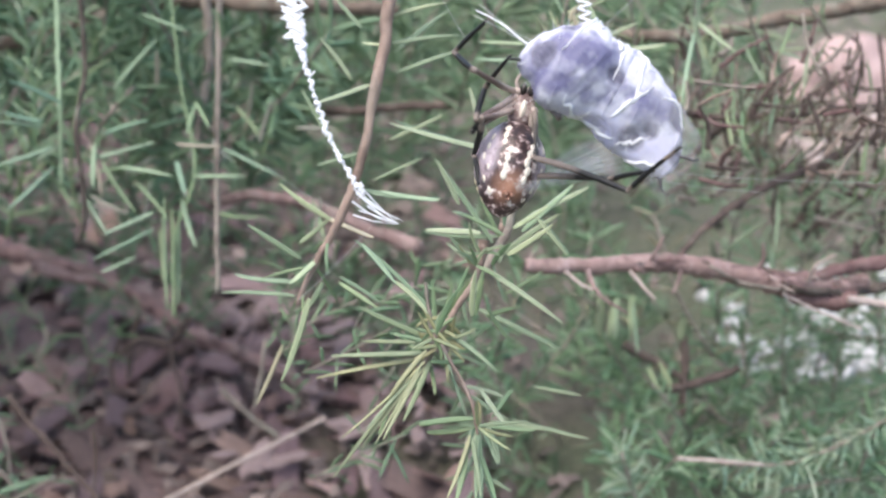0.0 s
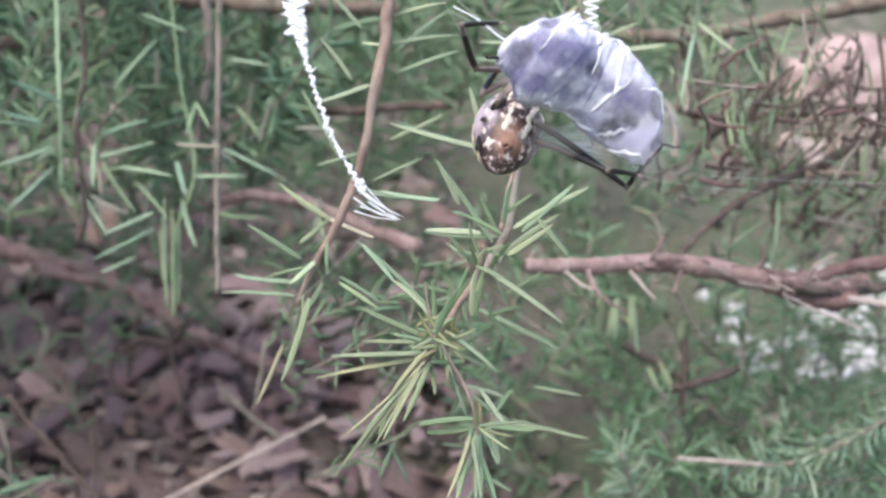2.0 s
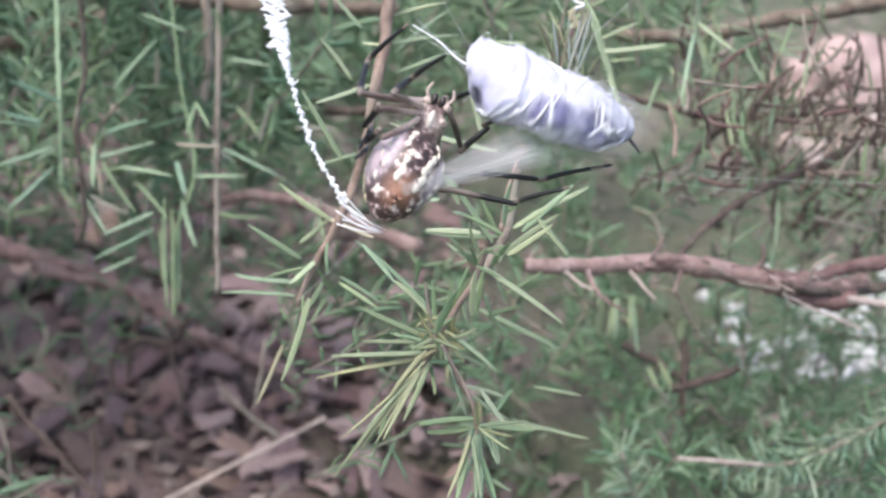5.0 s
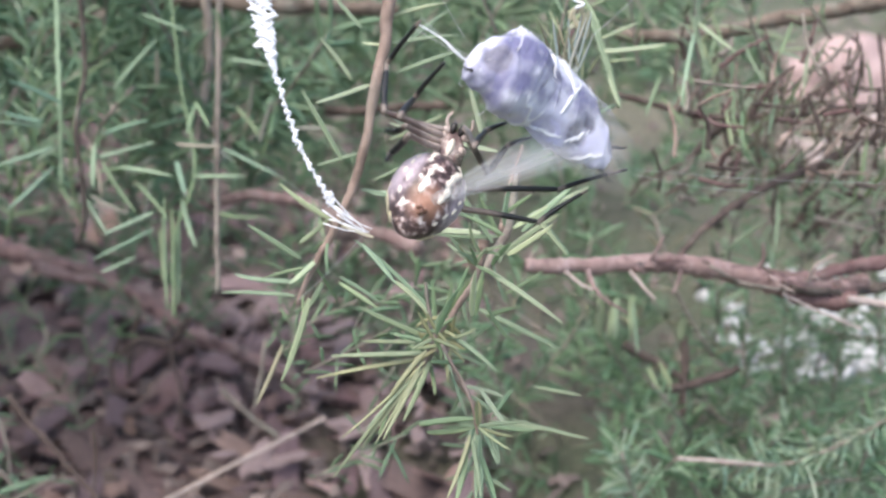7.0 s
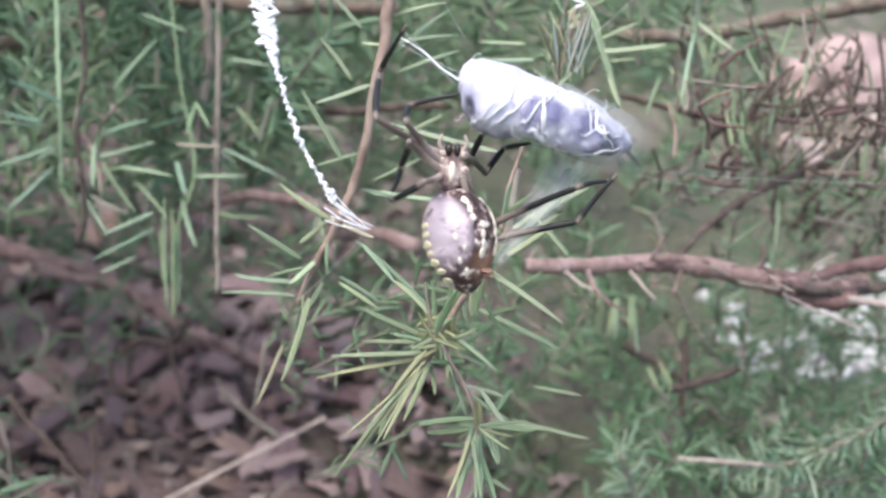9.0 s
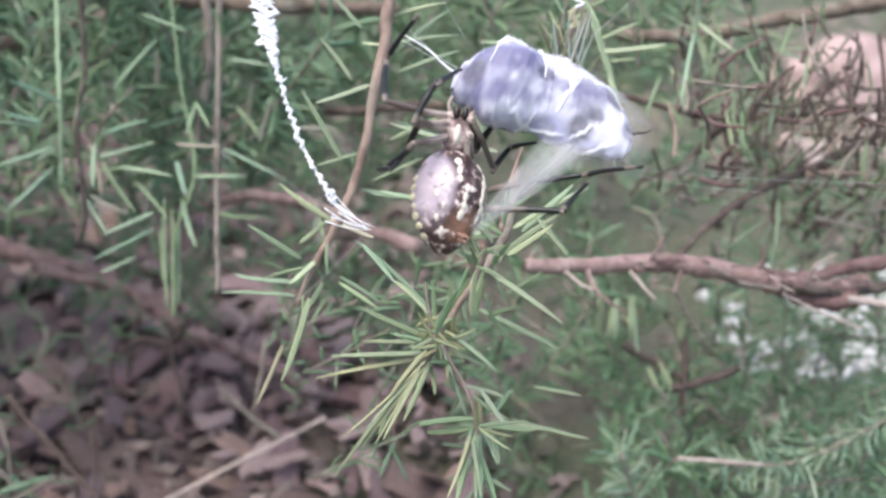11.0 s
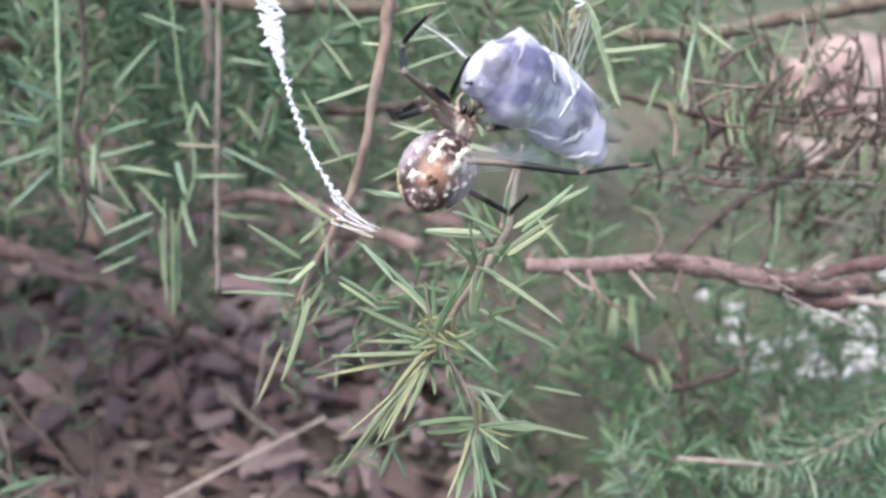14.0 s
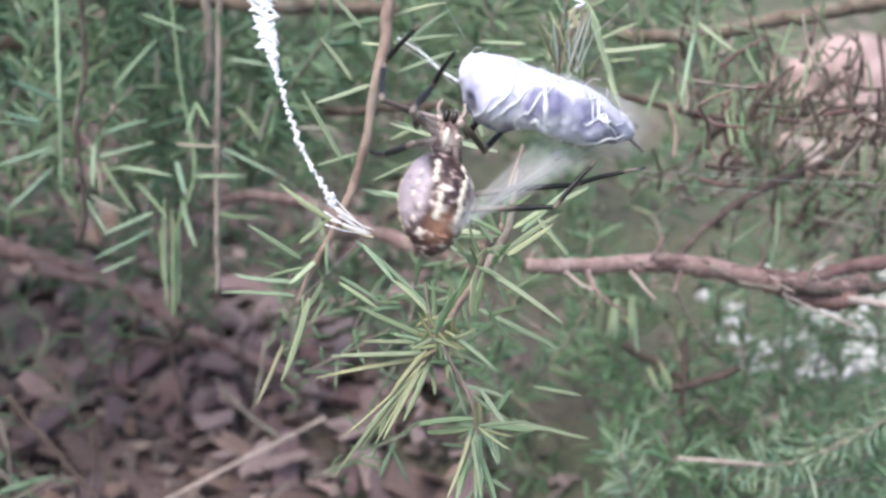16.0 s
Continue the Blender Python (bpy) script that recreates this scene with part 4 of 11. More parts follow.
stalk = branch(near_bush, "twig", [(-0.0946, 0.3768, 0.245), (-0.0907, 0.3644, 0.2141), (-0.0858, 0.3534, 0.187), (-0.0927, 0.3446, 0.1652), (-0.0931, 0.3343, 0.1398)], 0.0006, 0.0007, LEAF_DULL)
for b, t, w, q in (
    ((-0.0898, 0.3449, 0.1927), (-0.0848, 0.3331, 0.1847), 0.0018, 0.0), ((-0.0879, 0.3399, 0.1803), (-0.0813, 0.3266, 0.1687), 0.0016, -0.1), ((-0.0974, 0.3384, 0.1766), (-0.1118, 0.3282, 0.1726), 0.0014, 0.1),
    ((-0.0974, 0.3364, 0.1715), (-0.1151, 0.3252, 0.1652), 0.0012, 0.1), ((-0.1206, 0.3403, 0.1812), (-0.1114, 0.3309, 0.1714), 0.0011, 0.0), ((-0.1049, 0.3374, 0.1608), (-0.1153, 0.3309, 0.1579), 0.0012, 0.0),
    ((-0.0699, 0.3273, 0.2024), (-0.0515, 0.3182, 0.196), 0.0011, 0.0), ((-0.0812, 0.3335, 0.191), (-0.0636, 0.3258, 0.1935), 0.0014, 0.0), ((-0.1016, 0.3635, 0.2387), (-0.0841, 0.3532, 0.2345), 0.0012, 0.0),
    ((-0.0716, 0.3528, 0.2254), (-0.057, 0.347, 0.2246), 0.0012, 0.0)):
    leaf(stalk, b, t, w, q, LEAF_SIDE)
for b, t, w, q in (
    ((-0.1149, 0.3449, 0.1927), (-0.102, 0.3338, 0.1785), 0.0014, -0.2),
    ((-0.1415, 0.3688, 0.225), (-0.1473, 0.3659, 0.2314), 0.0012, 0.0), ((-0.1435, 0.3631, 0.2242), (-0.1349, 0.3552, 0.2182), 0.0013, 0.0), ((-0.0835, 0.3524, 0.2112), (-0.0776, 0.3441, 0.2041), 0.0012, 0.0),
    ((-0.074, 0.3602, 0.2306), (-0.0748, 0.3587, 0.2402), 0.0014, 0.0), ((-0.0835, 0.352, 0.2103), (-0.0852, 0.3433, 0.202), 0.0012, 0.0)):
    leaf(stalk, b, t, w, q, LEAF_DULL)

for b, t, w, q in (
    ((-0.0971, 0.3516, 0.1772), (-0.0944, 0.3316, 0.1437), 0.0013, 0.0), ((-0.095, 0.3519, 0.1725), (-0.0927, 0.3328, 0.1414), 0.0014, 0.1), ((-0.093, 0.3524, 0.1685), (-0.0915, 0.3358, 0.1435), 0.0013, 0.0), ((-0.1001, 0.3532, 0.1651), (-0.0983, 0.3433, 0.1487), 0.0010, 0.0)):
    leaf(stalk, b, t, w, q, BLADE)
for k, pts in enumerate(([(-0.1677, 0.3818, 0.1506), (-0.1551, 0.3852, 0.1856), (-0.149, 0.3937, 0.2199), (-0.1467, 0.3987, 0.2458)], [(-0.134, 0.3725, 0.1543), (-0.1358, 0.3725, 0.1808), (-0.131, 0.3784, 0.2088), (-0.1223, 0.381, 0.2286)])):
    twig = branch(near_bush, "twig", pts, 0.0006, 0.0004, LEAF_DULL, sides=6, seed=k)
    shoot(twig, pts, 0.019, 0.0010, 0.0115, 40 + k, LEAF_DULL, 55)

for k, pts in enumerate(([(-0.1415, 0.3534, 0.187), (-0.1392, 0.3558, 0.2064), (-0.1396, 0.3588, 0.227), (-0.1395, 0.3587, 0.2402)], [(-0.1534, 0.3607, 0.1783), (-0.1553, 0.3626, 0.1964), (-0.1572, 0.3651, 0.216)])):
    twig = branch(near_bush, "twig", pts, 0.0006, 0.0004, LEAF_DULL, sides=6, seed=10 + k)
    shoot(twig, pts, 0.014, 0.0006, 0.0048, 140 + k, LEAF_SIDE, 50, whorl=3, bow=0.2)

# shoots above and beside the prey
tuft = branch(near_bush, "twig", [(0.0358, 0.3061, 0.2568), (0.0407, 0.2981, 0.2503), (0.0438, 0.289, 0.2412), (0.0471, 0.2784, 0.2283)], 0.0009, 0.0006, LEAF, "green growing shoot")
for b, t, w, q in (
    ((0.0423, 0.289, 0.2412), (0.0591, 0.2837, 0.2441), 0.0013, -0.1), ((0.0426, 0.2902, 0.2441), (0.0521, 0.2869, 0.2492), 0.0009, 0.0), ((0.0443, 0.2853, 0.2374), (0.0465, 0.2735, 0.2295), 0.0013, 0.0),
    ((0.0395, 0.2951, 0.2508), (0.0438, 0.2818, 0.2367), 0.0012, 0.1), ((0.0407, 0.2987, 0.2518), (0.0484, 0.2951, 0.2561), 0.0010, 0.0), ((0.0466, 0.2816, 0.2282), (0.0414, 0.2769, 0.2271), 0.0009, 0.0),
    ((0.0446, 0.2879, 0.2384), (0.0513, 0.2832, 0.2401), 0.0008, 0.0), ((0.0295, 0.299, 0.2392), (0.0251, 0.2978, 0.2496), 0.0009, 0.0), ((0.0303, 0.2972, 0.2348), (0.0313, 0.2969, 0.2474), 0.0008, 0.1),
    ((0.0342, 0.2972, 0.2348), (0.0368, 0.2963, 0.246), 0.0008, 0.0)):
    leaf(tuft, b, t, w, q)
for b, t, w, q in (
    ((0.0327, 0.2954, 0.2304), (0.0274, 0.294, 0.2402), 0.0006, 0.0), ((0.0358, 0.2954, 0.2304), (0.0337, 0.2946, 0.2417), 0.0006, 0.1), ((0.039, 0.296, 0.2319), (0.0391, 0.2952, 0.2431), 0.0006, 0.0),
    ((0.0406, 0.2966, 0.2333), (0.043, 0.2934, 0.2388), 0.0006, 0.0), ((0.0311, 0.2948, 0.2289), (0.0383, 0.2928, 0.2373), 0.0006, 0.0), ((0.0342, 0.3008, 0.2436), (0.0399, 0.2987, 0.2518), 0.0009, 0.0),
    ((0.0255, 0.2981, 0.237), (0.0091, 0.2942, 0.238), 0.0010, 0.1), ((0.0231, 0.2997, 0.241), (0.0103, 0.2959, 0.2423), 0.0010, 0.0), ((0.0774, 0.3309, 0.238), (0.0723, 0.3178, 0.219), 0.0012, -0.1),
    ((0.0788, 0.3322, 0.2412), (0.0886, 0.3239, 0.2341), 0.0012, 0.0)):
    leaf(tuft, b, t, w, q, LEAF_PALE)
for b, t, w, q in (
    ((0.113, 0.3399, 0.1803), (0.1103, 0.3289, 0.1663), 0.0012, 0.0), ((0.0979, 0.3428, 0.1607), (0.1095, 0.3417, 0.1715), 0.0014, 0.0), ((0.0675, 0.3453, 0.1402), (0.068, 0.334, 0.1257), 0.0014, 0.0),
    ((0.0624, 0.346, 0.142), (0.0606, 0.3359, 0.1303), 0.0014, 0.0), ((0.0819, 0.3456, 0.2477), (0.0789, 0.3352, 0.2354), 0.0014, 0.0), ((0.0783, 0.3436, 0.2428), (0.0825, 0.3312, 0.2255), 0.0014, 0.1),
    ((0.1136, 0.3431, 0.1616), (0.113, 0.3327, 0.1491), 0.0016, 0.0), ((0.1038, 0.3616, 0.2341), (0.1174, 0.3549, 0.2307), 0.0010, 0.0), ((0.1115, 0.3588, 0.227), (0.123, 0.3542, 0.2289), 0.0010, 0.0),
    ((0.1229, 0.3595, 0.2288), (0.1193, 0.3482, 0.2141), 0.0012, 0.0)):
    leaf(tuft, b, t, w, q)

for b, t, w, q in (
    ((0.1419, 0.349, 0.1761), (0.1419, 0.3453, 0.1935), 0.0014, 0.0), ((0.14, 0.3505, 0.1797), (0.1295, 0.3438, 0.19), 0.0014, 0.1), ((0.1458, 0.3497, 0.1779), (0.1491, 0.3438, 0.19), 0.0014, 0.0),
    ((0.14, 0.3497, 0.1779), (0.1267, 0.3413, 0.1838), 0.0012, 0.0), ((0.1428, 0.3474, 0.1988), (0.139, 0.3369, 0.1863), 0.0012, 0.0), ((0.1478, 0.3505, 0.1797), (0.1504, 0.3406, 0.1821), 0.0012, 0.0)):
    leaf(tuft, b, t, w, q, LEAF_DULL)

for k, (pts, L, w, gap, mat) in enumerate((
    ([(0.0831, 0.3384, 0.2166), (0.081, 0.3395, 0.2328), (0.0781, 0.3418, 0.2518)], 0.013, 0.0008, 0.0050, LEAF), ([(0.1077, 0.3574, 0.2235), (0.1024, 0.3573, 0.2367), (0.0954, 0.3571, 0.2496)], 0.013, 0.0008, 0.0050, LEAF),
    ([(0.0329, 0.3041, 0.225), (0.0324, 0.304, 0.2382), (0.0358, 0.3055, 0.2554)], 0.011, 0.00045, 0.0034, LEAF_PALE), ([(0.0658, 0.3567, 0.2218), (0.063, 0.3573, 0.2367), (0.0594, 0.3571, 0.2496)], 0.012, 0.0007, 0.0050, LEAF_DULL),
    ([(0.1341, 0.3702, 0.2286), (0.1265, 0.3688, 0.2385), (0.1172, 0.3673, 0.2482)], 0.013, 0.0007, 0.0050, LEAF_DULL), ([(0.0167, 0.3309, 0.238), (0.013, 0.3291, 0.2469), (0.0112, 0.3272, 0.2555)], 0.012, 0.0006, 0.0045, LEAF_DULL),
    ([(0.164, 0.3725, 0.1543), (0.1537, 0.3686, 0.1713), (0.1436, 0.37, 0.188)], 0.013, 0.0008, 0.0050, LEAF), ([(0.1069, 0.3686, 0.1445), (0.1077, 0.3694, 0.16), (0.1146, 0.3709, 0.177)], 0.013, 0.0008, 0.0060, LEAF_DULL))):
    twig = branch(near_bush, "twig", pts, 0.0006, 0.0004, BARK_GREY, sides=6, seed=k)
    shoot(twig, pts, L, w, gap, 70 + k, mat, 50, whorl=3)

DEAD = leaf_material("withered_leaf", (0.06, 0.045, 0.037), (0.105, 0.078, 0.06), (0.19, 0.15, 0.11))
rng = random.Random(61)
for k in range(70):
    u, v = rng.uniform(1280, 1590), rng.gauss(212, 48)
    d = rng.uniform(0.352, 0.375)
    f = d / 1892.7
    a = Vector((0, 0, 0.30)) + Vector((0, 0.92718, -0.37461)) * d + Vector((1, 0, 0)) * ((u - 784) * f) + Vector((0, 0.37461, 0.92718)) * ((441 - v) * f)
    an = radians(rng.gauss(90, 32))
    way = Vector((math.cos(an), rng.uniform(-0.3, 0.3), math.sin(an))) * rng.uniform(0.007, 0.015)
    leaf(dead_twig, a, a + way * rng.choice((1, 1, -1)), rng.uniform(0.0006, 0.0010), 0.0, DEAD if k % 4 else LEAF_DULL)

branch(near_bush, "twig", [(0.0406, 0.3106, 0.2546), (0.0384, 0.3076, 0.2472), (0.0348, 0.304, 0.2382), (0.0322, 0.3004, 0.2292)], 0.0007, 0.0005, BARK, sides=6, seed=2)
branch(near_bush, "twig", [(0.0373, 0.3116, 0.2545), (0.0398, 0.3086, 0.247), (0.0357, 0.3059, 0.2402)], 0.0006, 0.0004, BARK, sides=6, seed=4)

# finer leaves of the sprigs
for b, t, d, w, q, kind in (
    ((640, 432), (700, 502), 0.232, 0.0010, 0.1, 0), ((696, 497), (757, 556), 0.230, 0.0010, 0.2, 0), ((850, 412), (754, 407), 0.243, 0.0013, 0.1, 1), ((898, 452), (978, 398), 0.246, 0.0012, 0.0, 1),
    ((950, 385), (1004, 452), 0.247, 0.0010, 0.0, 0), ((772, 592), (812, 512), 0.226, 0.0011, 0.2, 2), ((845, 470), (797, 420), 0.238, 0.0011, 0.0, 0), ((835, 560), (842, 478), 0.232, 0.0011, 0.2, 1),
    ((752, 640), (604, 776), 0.222, 0.0006, 0.2, 3), ((748, 640), (664, 786), 0.221, 0.0006, 0.1, 3), ((744, 655), (648, 760), 0.222, 0.0007, -0.1, 3)):
    leaf(sprig, bearing(*b, d), bearing(*t, d - 0.004), w, q, (LEAF, LEAF_PALE, LEAF_DULL, SALLOW)[kind])
for b, t, d, w, q, kind in (
    ((742, 660), (678, 778), 0.219, 0.0008, 0.1, 3), ((755, 620), (690, 700), 0.223, 0.0009, -0.2, 3), ((735, 606), (640, 604), 0.226, 0.0008, 0.1, 3),
    ((600, 500), (668, 545), 0.250, 0.0010, 0.0, 2), ((742, 752), (850, 742), 0.240, 0.0012, 0.1, 2), ((755, 765), (842, 756), 0.242, 0.0010, -0.1, 2), ((850, 690), (902, 764), 0.250, 0.0010, 0.0, 0),
    ((862, 752), (884, 818), 0.238, 0.0012, 0.0, 0), ((856, 752), (948, 762), 0.246, 0.0010, 0.0, 2)):
    leaf(low, bearing(*b, d), bearing(*t, d - 0.004), w, q, (LEAF, LEAF_PALE, LEAF_DULL, SALLOW)[kind])
for b, t, d, w, q, kind in (
    ((832, 770), (790, 885), 0.236, 0.0009, 0.1, 3), ((842, 765), (842, 890), 0.236, 0.0011, 0.0, 0), ((836, 775), (852, 880), 0.234, 0.0009, -0.1, 3), ((826, 800), (802, 900), 0.236, 0.0010, 0.1, 2),
    ((848, 800), (880, 895), 0.238, 0.0010, 0.0, 2), ((860, 560), (912, 545), 0.245, 0.0010, 0.2, 2), ((870, 470), (905, 430), 0.242, 0.0010, 0.1, 2), ((900, 600), (860, 540), 0.245, 0.0009, 0.1, 2),
    ((820, 640), (760, 640), 0.238, 0.0009, 0.1, 2), ((905, 690), (870, 740), 0.252, 0.0010, 0.1, 2)):
    leaf(low, bearing(*b, d), bearing(*t, d - 0.004), w, q, (LEAF, LEAF_PALE, LEAF_DULL, SALLOW)[kind])
for pts, r, wood in (([(858, 440), (838, 500), (800, 555), (764, 604)], 0.0008, BARK_TAN), ([(856, 425), (848, 470)], 0.0013, BARK_TAN), ([(764, 600), (760, 560), (752, 500)], 0.0005, BARK_GREY), ([(780, 610), (830, 700), (846, 770)], 0.0004, BARK_TAN)):
    branch(near_bush, "twig", [bearing(u, v, 0.236) for u, v in pts], r, r * 0.8, wood, sides=6)
for b, t, d, w, q, kind in (
    ((854, 242), (832, 156), 0.262, 0.0011, 0.1, 1), ((880, 268), (690, 218), 0.262, 0.0011, 0.2, 0), ((812, 362), (772, 283), 0.258, 0.0012, 0.0, 0), ((777, 354), (674, 338), 0.258, 0.0010, 0.1, 1), ((891, 416), (820, 380), 0.254, 0.0010, 0.0, 2),
    ((908, 404), (970, 364), 0.254, 0.0011, 0.0, 1), ((924, 410), (1014, 328), 0.256, 0.0013, 0.1, 1), ((892, 400), (905, 322), 0.258, 0.0010, 0.1, 0), ((884, 420), (850, 350), 0.256, 0.0010, -0.1, 2), ((890, 380), (940, 345), 0.258, 0.0009, 0.1, 2)):
    leaf(sprig, bearing(*b, d), bearing(*t, d - 0.003), w, q, (LEAF, LEAF_PALE, LEAF_DULL)[kind])
branch(near_bush, "twig", [bearing(886, 410, 0.258), bearing(902, 327, 0.262), bearing(926, 258, 0.266)], 0.0007, 0.0004, BARK_TAN, sides=6)
bud_rng = random.Random(5)
for k in range(26):
    # short young leaves crowding round the nodes
    at = bearing(*bud_rng.choice(((768, 600), (772, 585), (850, 448), (842, 470), (846, 755))), 0.231)
    an = bud_rng.uniform(0, 6.28)
    leaf(sprig, at, at + Vector((math.cos(an), bud_rng.uniform(-0.5, 0.3), math.sin(an))) * bud_rng.uniform(0.004, 0.009), 0.0007, bud_rng.uniform(-0.4, 0.4), (YOUNG, LEAF, LEAF_DULL)[k % 3])

# dull brown and lilac-grey strokes among the leaves at the side
DUSTY = leaf_material("dusty_leaf", (0.15, 0.115, 0.105), (0.21, 0.175, 0.16), (0.30, 0.27, 0.255))
dusty_rng = random.Random(64)
for k in range(22):
    u, v, d = dusty_rng.uniform(150, 560), dusty_rng.uniform(150, 420), dusty_rng.uniform(0.35, 0.41)
    an = radians(dusty_rng.choice((dusty_rng.gauss(-50, 18), dusty_rng.gauss(15, 14), dusty_rng.gauss(80, 10))))
    long = dusty_rng.uniform(50, 95)
    leaf(stalk, bearing(u, v, d), bearing(u + long * math.cos(an), v - long * math.sin(an), d - 0.005), dusty_rng.uniform(0.0009, 0.0016), dusty_rng.uniform(-0.3, 0.3), (DUSTY, LEAF_DULL, DUSTY)[k % 3])

# a fan of pale dry needles and a withered flower head over the prey
fan_rng = random.Random(18)
GREYED = leaf_material("bleached_leaf", (0.40, 0.40, 0.38), (0.48, 0.48, 0.47), (0.56, 0.56, 0.56))
for k in range(17):
    a = bearing(1000 + fan_rng.uniform(-16, 30), 128 + fan_rng.uniform(-20, 14), 0.262)
    an = radians(fan_rng.uniform(66, 118))
    leaf(tuft, a, a + Vector((math.cos(an), fan_rng.uniform(-0.2, 0.2), math.sin(an))) * fan_rng.uniform(0.008, 0.016), 0.00055, fan_rng.uniform(-0.2, 0.2), (DRY, GREYED, DEAD, GREYED)[k % 4])
for k in range(9):
    a = bearing(1030 + fan_rng.uniform(-10, 14), 30 + fan_rng.uniform(-36, 40), 0.264)
    leaf(tuft, a, a + Vector((fan_rng.uniform(-0.004, 0.004), 0, fan_rng.uniform(-0.007, 0.008))), 0.0012, fan_rng.uniform(-0.3, 0.3), DRY, "petal")

# dead twigs that stand and lie over the mulch
for pts, d, r, wood in (([(298, 590), (306, 640), (322, 700), (312, 765)], 0.50, 0.0010, BARK_TWIG), ([(336, 560), (300, 606), (250, 600), (196, 640)], 0.51, 0.0022, BARK_TWIG), ([(250, 548), (236, 600), (226, 672)], 0.51, 0.0018, BARK_TWIG), ([(212, 600), (196, 650), (202, 690)], 0.50, 0.0012, BARK_TWIG),
                         ([(14, 700), (52, 750), (92, 790), (128, 834), (176, 884)], 0.42, 0.0013, BARK_TWIG), ([(392, 690), (436, 730), (490, 772)], 0.47, 0.0014, BARK_GREY), ([(166, 760), (170, 830), (160, 890)], 0.44, 0.0012, BARK_TWIG), ([(470, 600), (462, 660), (450, 724)], 0.42, 0.0009, BARK_GREY),
                         ([(60, 470), (130, 492), (215, 506), (262, 548)], 0.55, 0.0030, BARK)):
    branch(near_bush, "twig", [bearing(u, v, d) for u, v in pts], r, r * 0.7, wood, sides=6, seed=int(r * 9000))
leaf(side, bearing(-12, 876, 0.40), bearing(98, 842, 0.40), 0.0020, 0.1, LEAF_SIDE)
leaf(side, bearing(44, 866, 0.41), bearing(20, 840, 0.41), 0.0018, 0.1, LEAF_SIDE)

# tangle of thin reddish twigs beside the boulder
tangle_rng = random.Random(83)
for k in range(64):
    u, v = tangle_rng.uniform(1185, 1590), tangle_rng.uniform(95, 330)
    d = tangle_rng.uniform(0.31, 0.37)
    an = radians(tangle_rng.choice((tangle_rng.gauss(92, 12), tangle_rng.gauss(82, 20), tangle_rng.gauss(50, 14), tangle_rng.gauss(-5, 9))))
    long = tangle_rng.uniform(40, 115)
    a, c = bearing(u, v, d), bearing(u + long * math.cos(an), v - long * math.sin(an), d + tangle_rng.uniform(-0.01, 0.01))
    mid = (a + c) / 2 + Vector((tangle_rng.uniform(-1, 1), 0, tangle_rng.uniform(-1, 1))) * 0.0016
    branch(near_bush, "twig", [a, mid, c], tangle_rng.uniform(0.0006, 0.0011), 0.0004, (BARK_TWIG, BARK_TAN, BARK_GREY, BARK_TWIG, BARK_RED)[k % 5], sides=5)
for k in range(26):
    # pale olive leaves hanging among them
    u, v = tangle_rng.uniform(1150, 1420), tangle_rng.uniform(20, 210)
    d = tangle_rng.uniform(0.34, 0.38)
    an = radians(tangle_rng.gauss(-85, 25))
    leaf(tuft, bearing(u, v, d), bearing(u + 75 * math.cos(an), v - 75 * math.sin(an), d - 0.006), 0.0011, tangle_rng.uniform(-0.2, 0.2), (BLADE, LEAF_DULL, LEAF)[k % 3])
OLIVE = leaf_material("olive_leaf", (0.045, 0.055, 0.022), (0.07, 0.082, 0.035), (0.11, 0.125, 0.06))
for u, v, du, dv, w in ((1068, 520, -6, 78, 0.0042), (1092, 530, -14, 66, 0.0018), (1120, 524, -4, 68, 0.0018), (1215, 555, -12, 48, 0.0040), (1148, 650, 20, 40, 0.0016), (1166, 640, 22, 46, 0.0016)):
    # broad olive leaves in the shade under the limb
    leaf(tuft, bearing(u, v, 0.40), bearing(u + du, v + dv, 0.395), w, 0.0, BLADE if w < 0.003 else OLIVE)
for pts in ([(1105, 610), (1160, 640), (1210, 670)], [(1205, 560), (1212, 640), (1208, 740)], [(1180, 690), (1260, 670), (1310, 650)]):
    branch(near_bush, "twig", [bearing(u, v, 0.43) for u, v in pts], 0.0022, 0.0014, BARK_TWIG, sides=6)

# ---- feathery shoots low in the bush, and the thicket behind ----
thicket = bush_empty("dense thicket of rosemary shoots with dull green leaves")
rng = random.Random(21)


def shoot_mass(shoots, length, width, spacing, material, label, whorl=3, stem_r=0.0007):
    bm, wood = bmesh.new(), bmesh.new()
    for pts in shoots:
        far_needles(bm, pts, length, width, spacing, rng, whorl=whorl)
        tube(wood, spline(pts, 4), stem_r, 5)
    ob = part("foliage", bm, material, thicket, label)
    tagged(ob, kind="stuff")
    tagged(part("brushwood", wood, BARK_GREY, thicket), kind="stuff")
    return ob


FINE_PALE = leaf_material("pale_feathery_leaf", (0.13, 0.22, 0.14), (0.22, 0.31, 0.22), (0.42, 0.49, 0.40), islands=True)
shoot_mass([
    [(0.1741, 0.3372, 0.1069), (0.1458, 0.3233, 0.0991), (0.1204, 0.3153, 0.0927), (0.0947, 0.3109, 0.0951)],
    [(0.1809, 0.3385, 0.07), (0.1475, 0.33, 0.0758), (0.1197, 0.3201, 0.0778)], [(0.0676, 0.3094, 0.0782), (0.0638, 0.3089, 0.0901), (0.0601, 0.3082, 0.1018)]],
    0.0125, 0.0005, 0.0022, FINE_PALE, "fine feathery pale blue-green leaves", 4)
